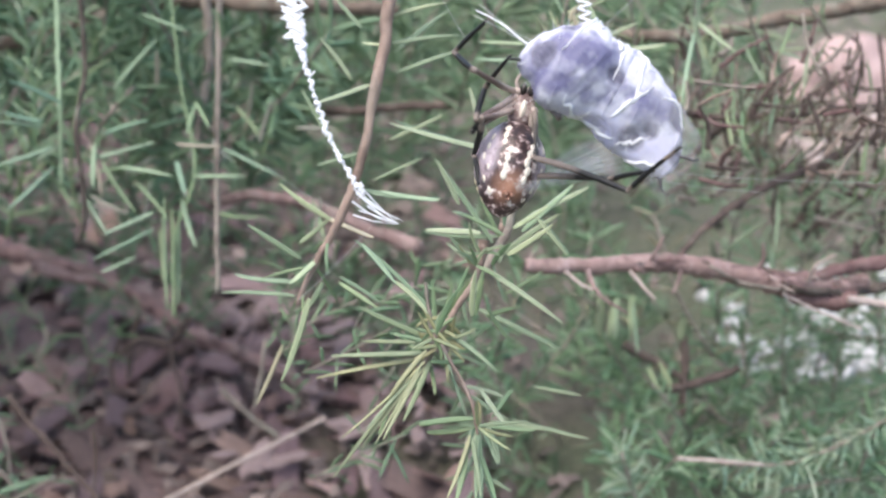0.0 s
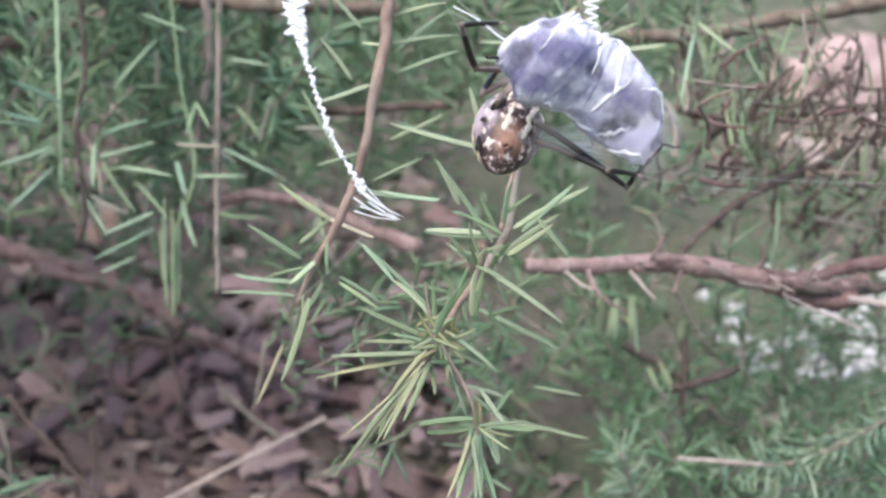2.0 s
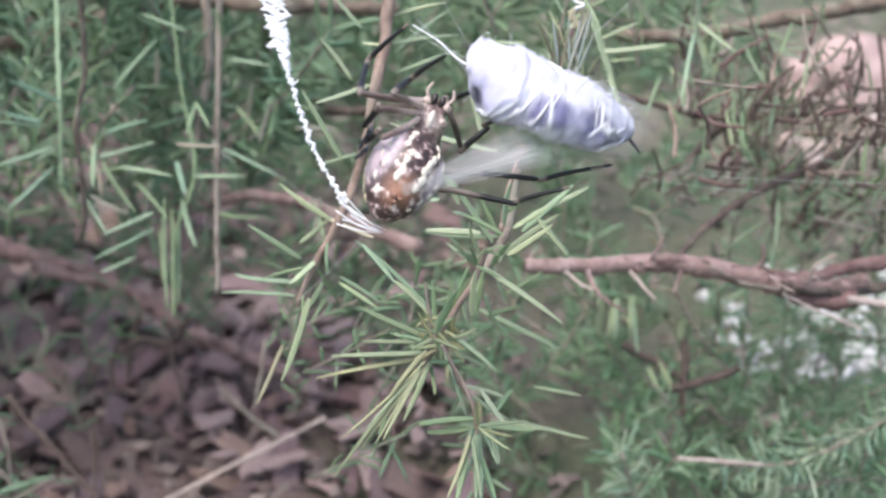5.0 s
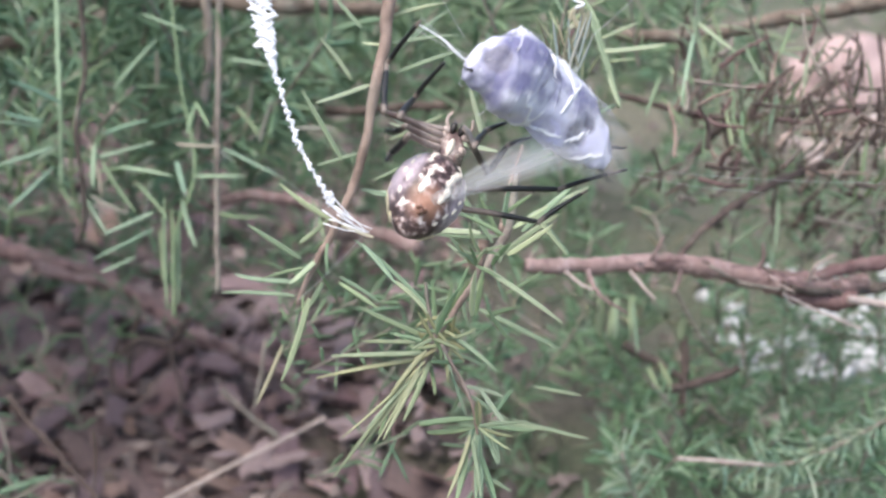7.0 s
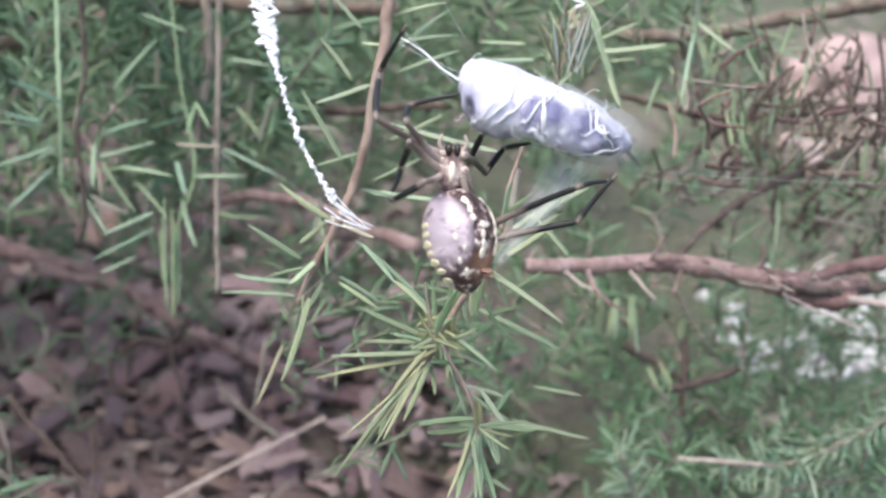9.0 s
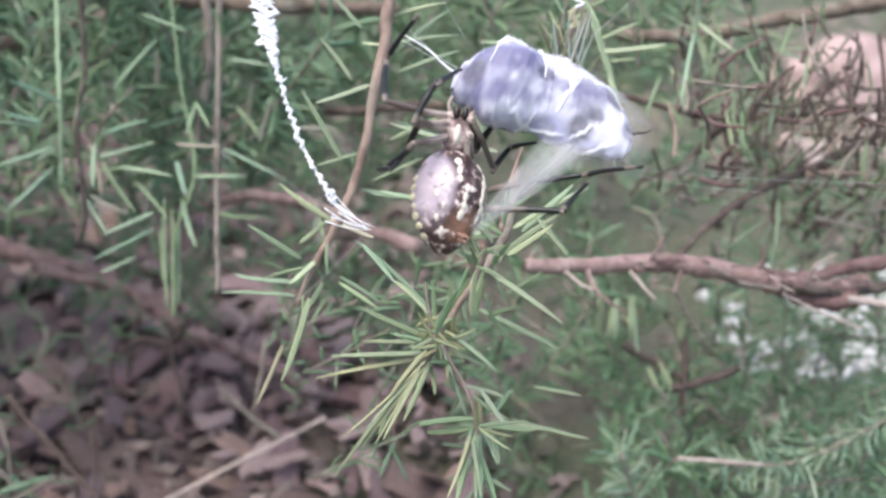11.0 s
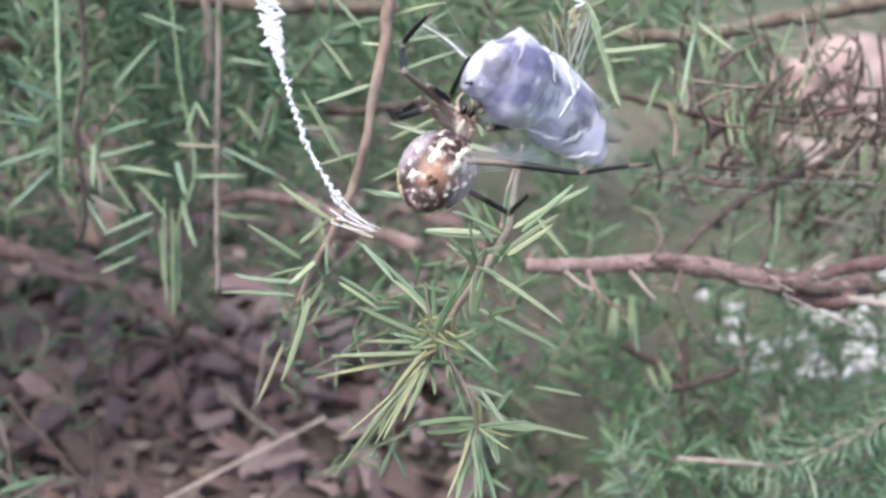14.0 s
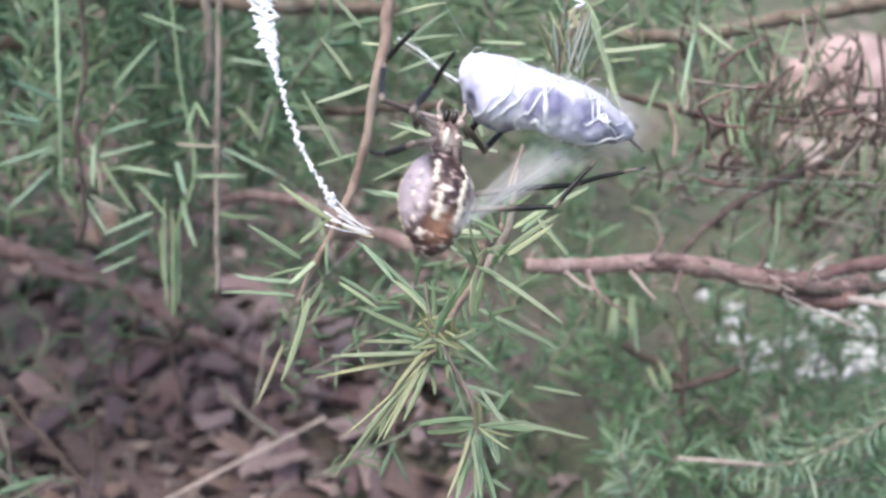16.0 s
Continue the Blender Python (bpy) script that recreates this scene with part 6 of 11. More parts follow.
def build_abdomen():
    bm = bmesh.new()
    ns, na = 36, 32
    rings = []
    for i in range(ns):
        t = 0.004 + 0.992 * i / (ns - 1)
        ring = []
        for k in range(na):
            p = abdomen_point(t, 2 * math.pi * k / na)
            c = Vector((0, p.y, 0))
            ring.append(bm.verts.new(c + (p - c) * (1 + 0.05 * noise.noise(p * 420))))
        rings.append(ring)
    for a, b in zip(rings, rings[1:]):
        for k in range(na):
            bm.faces.new((a[k], a[(k + 1) % na], b[(k + 1) % na], b[k]))
    bm.faces.new(rings[0][::-1])
    bm.faces.new(rings[-1])
    bmesh.ops.recalc_face_normals(bm, faces=bm.faces[:])
    ob = part("abdomen", bm, ABDOMEN, spider, "mottled brown, cream and silver abdomen")

    def spot(name, t, a, size, long, material):
        b2 = bmesh.new()
        p, q = abdomen_point(t, a), abdomen_point(t + 0.03, a)
        n = (abdomen_point(t, a, 0.001) - p).normalized()
        y = (q - p).normalized()
        x = y.cross(n).normalized()
        m = Matrix((x, y, n)).transposed().to_4x4()
        m.translation = p
        bmesh.ops.create_uvsphere(b2, u_segments=10, v_segments=6, radius=1.0)
        for v in b2.verts:
            v.co = m @ Vector((v.co.x * size * (1 + 0.25 * noise.noise(v.co * 2 + p * 900)), v.co.y * size * long, v.co.z * 0.00022))
        part(name, b2, material, ob)

    rng = random.Random(8)
    for side_ in (-1, 1):
        for k in range(7):
            spot("cream_spot", 0.14 + 0.085 * k, side_ * (0.46 - 0.03 * k) + rng.uniform(-0.10, 0.10), rng.uniform(0.0004, 0.0007), 1.7, CREAM)
        for k in range(7):
            spot("yellow_spot", 0.30 + 0.09 * k, side_ * (2.08 + rng.uniform(-0.08, 0.08)), rng.uniform(0.0012, 0.0017), 0.5, YELLOW)
        for k in range(6):
            spot("cream_spot", 0.25 + 0.11 * k, side_ * (0.95 + rng.uniform(-0.12, 0.12)), rng.uniform(0.0003, 0.0005), 2.0, CREAM)
    for x, y in ((-0.0006, 0.0), (0.0006, 0.0), (0.0, -0.0009)):
        b2 = bmesh.new()
        o = abdomen_point(0.80, 0) + Vector((x, y, -0.0004))
        tube(b2, spline([o, o + Vector((0, -0.0004, 0.0009)), o + Vector((0, -0.0009, 0.0017))], 4), lambda t: 0.0006 * (1 - 0.55 * t), 8)
        part("spinneret", b2, TAWNY, ob, "tawny cone-shaped spinneret")
    return ob


abdomen = build_abdomen()


def build_head():
    bm = bmesh.new()
    bmesh.ops.create_uvsphere(bm, u_segments=22, v_segments=14, radius=1.0)
    for v in bm.verts:
        t = (v.co.y + 1) / 2
        w = 0.0031 * (1 - 0.38 * t * t)
        v.co = Vector((v.co.x * w, 0.0038 + v.co.y * 0.0042, v.co.z * 0.0021 * (1 - 0.2 * t)))
        v.co *= 1 + 0.04 * noise.noise(v.co * 600)
    ob = part("carapace", bm, CARAPACE, spider, "silvery grey-brown hairy carapace")
    for x in (-0.0008, 0.0008):
        b2 = bmesh.new()
        blob(b2, (x, 0.0078, 0.0012), (0.0007, 0.0013, 0.0008), 10, 8, 0.1)
        part("fang_base", b2, DARK, ob)
        b3 = bmesh.new()
        tube(b3, spline([(x * 2, 0.0072, 0.0008), (x * 3.2, 0.0088, 0.0016), (x * 2.6, 0.0104, 0.0022)], 5), lambda t: 0.00042 * (1 - 0.4 * t), 7)
        part("feeler", b3, FEMUR, ob)
    for x, y in ((-0.0005, 0.0074), (0.0005, 0.0074), (-0.0005, 0.0066), (0.0005, 0.0066), (-0.0013, 0.0070), (0.0013, 0.0070)):
        b2 = bmesh.new()
        blob(b2, (x, y, -0.0013), (0.0002, 0.0002, 0.0002), 8, 6)
        part("eye", b2, DARK, ob)
    b2 = bmesh.new()
    blob(b2, (0, 0.0036, 0.0016), (0.0007, 0.0021, 0.0008), 12, 8, 0.25)
    part("breastplate", b2, CREAM, ob, "cream stripe on the dark breastplate")


build_head()


def leg_bone(name, length, r0, r1, material, parent, swell=0.15):
    """One tapered joint of a leg along x, thicker in the middle, with a knuckle and stiff hairs."""
    bm = bmesh.new()
    line = spline([(0, 0, 0), (length * 0.33, length * 0.018, 0), (length * 0.7, length * 0.012, 0), (length, 0, 0)], 6)
    tube(bm, line, lambda t: (r0 + (r1 - r0) * t) * (1 + swell * math.sin(math.pi * t)) * (0.75 if t > 0.97 or t < 0.03 else 1), 10, 0.1)
    blob(bm, (0, 0, 0), (r0 * 1.02, r0 * 1.02, r0 * 1.02), 10, 8)
    rng = random.Random(int(length * 1e5))
    for _ in range(int(length * 3200)):
        x, a = rng.uniform(0.08, 0.95) * length, rng.uniform(0, 6.28)
        o = Vector((0, math.cos(a), math.sin(a)))
        p = Vector((x, 0, 0)) + o * r0 * 0.75
        tube(bm, [p, p + o * 0.0005 + Vector((0.0003, 0, 0))], lambda t: 0.00004 * (1.2 - t), 3)
    return part(name, bm, material, parent)


LEG_SIZES = {"a": (17.4, 12.5, 11.6), "b": (13.7, 8.5, 10.0), "c": (12.7, 7.9, 8.5), "d": (12.2, 7.4, 7.4), "e": (12.7, 22.7, 14.3), "f": (12.7, 19.0, 11.6), "g": (12.7, 8.5, 8.5), "h": (11.6, 7.4, 8.5)}
LEG_HIPS = {"a": (-0.0022, 0.0070), "b": (-0.0024, 0.0057), "c": (-0.0024, 0.0043), "d": (-0.0022, 0.0027), "e": (0.0024, 0.0040), "f": (0.0020, 0.0025), "g": (0.0010, 0.0080), "h": (0.0022, 0.0070)}
legs = {}
for key, (l1, l2, l3) in LEG_SIZES.items():
    x, y = LEG_HIPS[key]
    bm = bmesh.new()
    blob(bm, (x * 0.9, y, 0.0007), (0.0010, 0.0009, 0.0009), 12, 8, 0.1)
    leg = part("leg", bm, FEMUR, spider, "long banded black leg with a pale brown thigh")
    legs[key] = [leg_bone("thigh", l1 / 1000, 0.00060, 0.00048, FEMUR if key in "abcd" else HIND, leg), leg_bone("shin", l2 / 1000, 0.00062, 0.00050, SHIN_LONG if key in "ef" else SHIN, leg), leg_bone("foot", l3 / 1000, 0.00056, 0.00030, SHIN, leg, 0.05)]


# ---- what moves ----
def motions():
    walk(spider, [(0, pose(0.01511, 0.20982, 0.24172, 61.3, 13.4, -5.5)), (0.5, pose(0.01642, 0.21038, 0.24311, 61.1, 15.7, -6.5)),
        (1, pose(0.01691, 0.21457, 0.24579, 53.5, 12.0, -4.9)), (1.5, pose(0.01694, 0.21379, 0.24386, 53.4, 13.0, -5.3)),
        (2, pose(0.01534, 0.21453, 0.24569, 53.0, 16.6, -6.9)), (2.5, pose(0.02614, 0.21923, 0.2573, 53.5, 12.0, -4.9)),
        (3, pose(0.01807, 0.21325, 0.24252, 53.7, 9.7, -4.0)), (3.3, pose(0.00613, 0.19506, 0.24522, 61.5, 12.0, -4.9)),
        (3.5, pose(0.0045, 0.19067, 0.23645, 63.3, 14.3, -5.9)), (3.7, pose(0.0021, 0.19409, 0.24282, 60.7, 18.9, -8.0)),
        (4, pose(-0.00116, 0.19097, 0.2351, 61.0, 16.6, -6.9)), (4.2, pose(-0.00452, 0.19601, 0.24357, 56.5, 20.3, -8.6)),
        (6.3, pose(-0.00036, 0.1947, 0.24034, 56.7, 18.9, -8.0)), (6.5, pose(9e-05, 0.19071, 0.23655, 63.4, 13.0, -5.3)),
        (7, pose(-0.00011, 0.19588, 0.23786, 50.5, 20.3, -8.6)), (7.2, pose(0.00218, 0.19615, 0.24204, 55.1, 15.7, -6.5)),
        (7.5, pose(0.00418, 0.18998, 0.23475, 63.9, 5.1, -2.1)), (7.7, pose(0.00111, 0.19097, 0.23719, 63.9, 5.1, -2.1)),
        (8, pose(0.00366, 0.19028, 0.23759, 66.0, 2.8, -1.1)), (8.2, pose(0.00173, 0.19271, 0.24151, 63.9, 6.0, -2.4)),
        (8.5, pose(0.00137, 0.19385, 0.24019, 59.4, 13.0, -5.3)), (8.7, pose(-0.00027, 0.19224, 0.24033, 63.9, 6.0, -2.4)),
        (9, pose(0.00145, 0.18925, 0.23505, 66.0, 2.8, -1.1)), (9.2, pose(0.00156, 0.19213, 0.24007, 63.6, 11.1, -4.6)),
        (11.3, pose(0.00205, 0.1927, 0.24148, 63.7, 9.7, -4.0)), (11.5, pose(0.00214, 0.192, 0.24188, 65.9, 5.1, -2.1)),
        (11.7, pose(0.00095, 0.19282, 0.24261, 64.7, 6.0, -2.4)), (12, pose(0.0021, 0.19095, 0.23924, 66.0, 2.8, -1.1)),
        (12.2, pose(0.00346, 0.19087, 0.23905, 66.0, 2.8, -1.1)), (12.5, pose(0.00084, 0.19233, 0.24055, 63.6, 11.1, -4.6)),
        (12.7, pose(0.0037, 0.19741, 0.24334, 52.7, 18.9, -8.0)), (13, pose(0.00119, 0.19893, 0.24384, 47.9, 23.5, -10.1)),
        (13.2, pose(0.00169, 0.19993, 0.24631, 48.7, 18.9, -8.0)), (13.5, pose(0.00161, 0.19669, 0.23987, 51.3, 14.3, -5.9)),
        (13.7, pose(0.00062, 0.19763, 0.24219, 51.4, 13.0, -5.3)), (14, pose(0.00177, 0.19786, 0.24119, 48.3, 21.2, -9.0)),
        (14.2, pose(0.00413, 0.19846, 0.24425, 51.3, 14.3, -5.9)), (14.5, pose(0.00479, 0.1905, 0.23602, 63.9, 5.1, -2.1)),
        (14.7, pose(0.00832, 0.1914, 0.23827, 64.0, 2.8, -1.1)), (15, pose(0.00856, 0.18885, 0.23408, 66.0, -2.8, 1.1)),
        (15.5, pose(0.00527, 0.19055, 0.23828, 66.0, -0.9, 0.4)), (16, pose(-0.00022, 0.19271, 0.24067, 62.8, 11.1, -4.6))])
    walk(abdomen, [(0, pose(0, 0, 0, -9.1, 9.7, -0.1)), (0.5, pose(0, 0, 0, -9.6, 19.8, -4.3)),
        (1, pose(0, 0, 0, -21.6, 13.3, -2.6)), (1.5, pose(0, 0, 0, -22.2, 18.1, -5.5)),
        (2, pose(0, 0, 0, -21.3, 9.8, -5.6)), (2.5, pose(0, 0, 0, -21.3, 8.6, -0.7)),
        (3, pose(0, 0, 0, -22.1, 17.3, -2.1)), (3.3, pose(0, 0, 0, -9.6, 19.4, -0.3)),
        (3.5, pose(0, 0, 0, -6.6, 24.8, -2.3)), (3.7, pose(0, 0, 0, -10, 25.1, -8.7)),
        (4, pose(0, 0, 0, -9.6, 20, -5.3)), (4.2, pose(0, 0, 0, -15.6, 15.5, -9.9)),
        (6.3, pose(0, 0, 0, -16, 20.1, -9.9)), (6.5, pose(0, 0, 0, -6.4, 19.7, -0.2)),
        (7, pose(0, 0, 0, -24.5, 10.8, -9.9)), (7.2, pose(0, 0, 0, -18.4, 11.6, -4.7)),
        (7.5, pose(0, 0, 0, -8.4, 44, 4.5)), (7.7, pose(0, 0, 0, -8.4, 44, 4.5)),
        (8, pose(0, 0, 0, -5.3, 54.4, 8.7)), (8.2, pose(0, 0, 0, -7.8, 39.1, 4.5)),
        (8.5, pose(0, 0, 0, -12.7, 19.3, -2.3)), (8.7, pose(0, 0, 0, -7.8, 39.1, 4.5)),
        (9, pose(0, 0, 0, -5.3, 54.4, 8.7)), (9.2, pose(0, 0, 0, -7.8, 39.5, -1)),
        (11.3, pose(0, 0, 0, -8.4, 44.3, -0.5)), (11.5, pose(0, 0, 0, -4.7, 49.5, 6.9)),
        (11.7, pose(0, 0, 0, -6.8, 44.3, 4.7)), (12, pose(0, 0, 0, -6, 59.4, 7.8)),
        (12.2, pose(0, 0, 0, -5.3, 54.4, 8.7)), (12.5, pose(0, 0, 0, -7.8, 39.5, -1)),
        (12.7, pose(0, 0, 0, -21.4, 10.4, -8)), (13, pose(0, 0, 0, -27.4, 7.4, -11.3)),
        (13.2, pose(0, 0, 0, -27.2, 5.8, -6.6)), (13.5, pose(0, 0, 0, -24, -0.1, 0.5)),
        (13.7, pose(0, 0, 0, -24, 2.2, 0.7)), (14, pose(0, 0, 0, -27.3, 6.6, -9)),
        (14.2, pose(0, 0, 0, -24.3, 9, -3.6)), (14.5, pose(0, 0, 0, -7.3, 34, 6.3)),
        (14.7, pose(0, 0, 0, -8.5, 43.8, 7)), (15, pose(0, 0, 0, -8.8, 69.1, 10.8)),
        (15.5, pose(0, 0, 0, -11.4, 74.1, 6)), (16, pose(0, 0, 0, -7.9, 24.5, 0.6))])
    walk(prey_bundle, [(0, pose(0.03091, 0.19606, 0.25138, 65.4, 35.9, -11.9)), (0.5, pose(0.03032, 0.19664, 0.2528, 52.3, 36.4, -17.3)),
        (1, pose(0.02895, 0.19666, 0.25285, 90.2, 32.7, -2.2)), (1.5, pose(0.02779, 0.1962, 0.25173, 99.8, 35.2, -3.7)),
        (2, pose(0.02721, 0.1967, 0.25295, 79.3, 34.2, -4.3)), (2.5, pose(0.02853, 0.19725, 0.25432, 106.8, 32.0, 1.6)),
        (3, pose(0.02726, 0.19613, 0.25153, 98.5, 32.3, 4.9)), (3.3, pose(0.02076, 0.2005, 0.2517, 95.2, 43.1, 25.8)),
        (3.5, pose(0.02197, 0.19835, 0.24638, 67.1, 40.8, -9.7)), (3.7, pose(0.02112, 0.1997, 0.24969, 94.0, 46.6, 6.7)),
        (4, pose(0.02025, 0.19847, 0.24666, 135.2, 26.8, -11.8)), (4.2, pose(0.02105, 0.20059, 0.25191, -172.9, 15.5, -6.4)),
        (4.33, pose(0.021, 0.20047, 0.25161, -107.7, 16.7, -7.0)), (4.47, pose(0.02094, 0.20034, 0.25129, -42.5, 17.9, -7.5)),
        (4.63, pose(0.02087, 0.20022, 0.25098, 22.6, 19.2, -8.1)), (4.77, pose(0.02082, 0.20009, 0.25067, 89.8, 22.5, -3.1)),
        (4.9, pose(0.02075, 0.19997, 0.25037, 156.1, 24.7, -1.2)), (5.03, pose(0.02069, 0.19985, 0.25006, -137.8, 26.5, 0.1)),
        (5.17, pose(0.02064, 0.19972, 0.24975, -71.9, 28.3, 0.9)), (5.33, pose(0.02057, 0.19959, 0.24944, -6.0, 29.9, 1.5)),
        (5.47, pose(0.02051, 0.19946, 0.24912, 59.8, 31.5, 1.8)), (5.6, pose(0.02045, 0.19934, 0.24882, 125.6, 33.0, 2.0)),
        (5.73, pose(0.02039, 0.19921, 0.24851, -168.7, 34.4, 2.0)), (5.87, pose(0.02033, 0.19909, 0.2482, -103.1, 35.9, 1.9)),
        (6.03, pose(0.02027, 0.19896, 0.24789, -37.6, 37.2, 1.6)), (6.17, pose(0.02021, 0.19884, 0.24758, 27.8, 38.6, 1.1)),
        (6.3, pose(0.02014, 0.19872, 0.24727, 93.1, 39.9, 0.5)), (6.4, pose(0.02021, 0.19857, 0.24691, 127.3, 26.8, -6.9)),
        (6.5, pose(0.02026, 0.19843, 0.24654, 167.0, 16.6, -6.9)), (6.63, pose(0.01999, 0.19876, 0.24738, -135.9, 19.1, -8.0)),
        (6.73, pose(0.0197, 0.19905, 0.2481, -73.1, 26.6, 4.4)), (6.87, pose(0.01944, 0.1994, 0.24897, -11.3, 31.6, 11.4)),
        (7, pose(0.01917, 0.19974, 0.2498, 50.4, 35.7, 16.5)), (7.2, pose(0.01951, 0.19934, 0.2488, 84.8, 46.4, 15.3)),
        (7.33, pose(0.02089, 0.19909, 0.24819, 111.8, 36.3, -0.4)), (7.5, pose(0.02234, 0.19884, 0.24756, 145.4, 25.8, -11.3)),
        (7.6, pose(0.02147, 0.19932, 0.24877, -168.8, 21.8, -9.3)), (7.7, pose(0.02061, 0.1998, 0.24997, -123.1, 17.6, -7.4)),
        (7.8, pose(0.02001, 0.19968, 0.24964, -68.3, 25.4, 4.6)), (7.9, pose(0.01941, 0.19954, 0.24929, -13.7, 30.9, 12.2)),
        (8, pose(0.01881, 0.1994, 0.24895, 40.9, 35.5, 17.6)), (8.2, pose(0.01821, 0.19992, 0.25026, 80.2, 42.4, 19.0)),
        (8.5, pose(0.01768, 0.19944, 0.24907, 92.1, 54.6, 13.1)), (8.7, pose(0.01796, 0.19938, 0.2489, 107.9, 48.9, 3.9)),
        (8.87, pose(0.01871, 0.19911, 0.24823, 141.7, 33.1, -9.2)), (9, pose(0.01952, 0.19892, 0.24777, -173.8, 21.7, -9.3)),
        (9.2, pose(0.01979, 0.20013, 0.25077, -163.0, 16.7, -7.0)), (9.33, pose(0.01977, 0.2001, 0.25068, -95.5, 16.8, -7.0)),
        (9.47, pose(0.01975, 0.20005, 0.25058, -28.0, 16.9, -7.0)), (9.6, pose(0.01974, 0.20002, 0.25049, 39.4, 17.0, -7.1)),
        (9.73, pose(0.01972, 0.19998, 0.2504, 106.9, 17.1, -7.1)), (9.87, pose(0.0197, 0.19995, 0.25031, 174.4, 17.2, -7.2)),
        (10, pose(0.01969, 0.1999, 0.2502, -118.1, 17.3, -7.2)), (10.13, pose(0.01967, 0.19987, 0.25011, -50.6, 17.4, -7.3)),
        (10.27, pose(0.01965, 0.19983, 0.25002, 16.9, 17.5, -7.3)), (10.37, pose(0.01964, 0.1998, 0.24994, 84.4, 17.6, -7.4)),
        (10.5, pose(0.01963, 0.19976, 0.24985, 151.8, 17.7, -7.4)), (10.63, pose(0.01961, 0.19972, 0.24976, -140.7, 17.8, -7.4)),
        (10.77, pose(0.01959, 0.19969, 0.24967, -73.2, 17.9, -7.5)), (10.9, pose(0.01958, 0.19965, 0.24957, -5.7, 18.0, -7.5)),
        (11.03, pose(0.01956, 0.19961, 0.24947, 61.8, 18.1, -7.6)), (11.17, pose(0.01954, 0.19957, 0.24938, 129.3, 18.2, -7.6)),
        (11.3, pose(0.01952, 0.19954, 0.24929, -163.2, 18.3, -7.7)), (11.4, pose(0.01894, 0.19924, 0.24855, -113.3, 18.4, -7.7)),
        (11.5, pose(0.01836, 0.19894, 0.24781, -61.1, 21.0, -1.5)), (11.6, pose(0.01837, 0.19912, 0.24827, 6.6, 31.3, 12.6)),
        (11.7, pose(0.01839, 0.1993, 0.24873, 73.8, 38.8, 19.9)), (12, pose(0.01804, 0.19833, 0.2463, 89.5, 49.4, 5.9)),
        (12.2, pose(0.02042, 0.19916, 0.24837, 134.8, 28.4, -12.7)), (12.5, pose(0.01984, 0.19965, 0.24958, -173.1, 17.9, -7.5)),
        (12.57, pose(0.02, 0.19973, 0.24979, -100.7, 26.9, 6.5)), (12.63, pose(0.02009, 0.1998, 0.24996, -28.2, 33.5, 14.7)),
        (12.7, pose(0.02025, 0.19989, 0.25016, 44.0, 39.0, 20.0)), (13, pose(0.0193, 0.19966, 0.24959, 84.2, 49.3, 12.6)),
        (13.2, pose(0.02008, 0.1994, 0.24896, 109.6, 39.6, -5.3)), (13.33, pose(0.02056, 0.19946, 0.24911, 147.3, 29.0, -7.3)),
        (13.5, pose(0.02091, 0.19948, 0.24917, -173.4, 19.5, -8.1)), (13.7, pose(0.02111, 0.20009, 0.25066, -152.7, 13.8, -5.7)),
        (13.8, pose(0.02036, 0.19996, 0.25035, -80.3, 22.3, 11.2)), (13.9, pose(0.0196, 0.19983, 0.25003, -8.9, 27.3, 19.5)),
        (14, pose(0.01884, 0.1997, 0.2497, 62.4, 31.9, 25.1)), (14.2, pose(0.01901, 0.19972, 0.24974, 85.9, 48.0, 15.6)),
        (14.33, pose(0.01931, 0.19948, 0.24915, 112.7, 37.2, 1.1)), (14.5, pose(0.01951, 0.19924, 0.24854, 145.5, 25.2, -10.9)),
        (14.7, pose(0.02098, 0.20051, 0.25171, -160.9, 19.5, -0.2)), (14.8, pose(0.02095, 0.2001, 0.25069, -96.9, 26.9, 7.6)),
        (14.9, pose(0.02092, 0.19969, 0.24967, -33.4, 32.7, 11.4)), (15, pose(0.0209, 0.19928, 0.24866, 30.0, 38.1, 13.7)),
        (15.5, pose(0.0211, 0.19867, 0.24716, 65.3, 41.0, -20.5)), (15.73, pose(0.0205, 0.19914, 0.24832, 126.9, 30.0, -13.4)),
        (16, pose(0.01978, 0.19957, 0.24938, -173.4, 19.6, -8.3))])
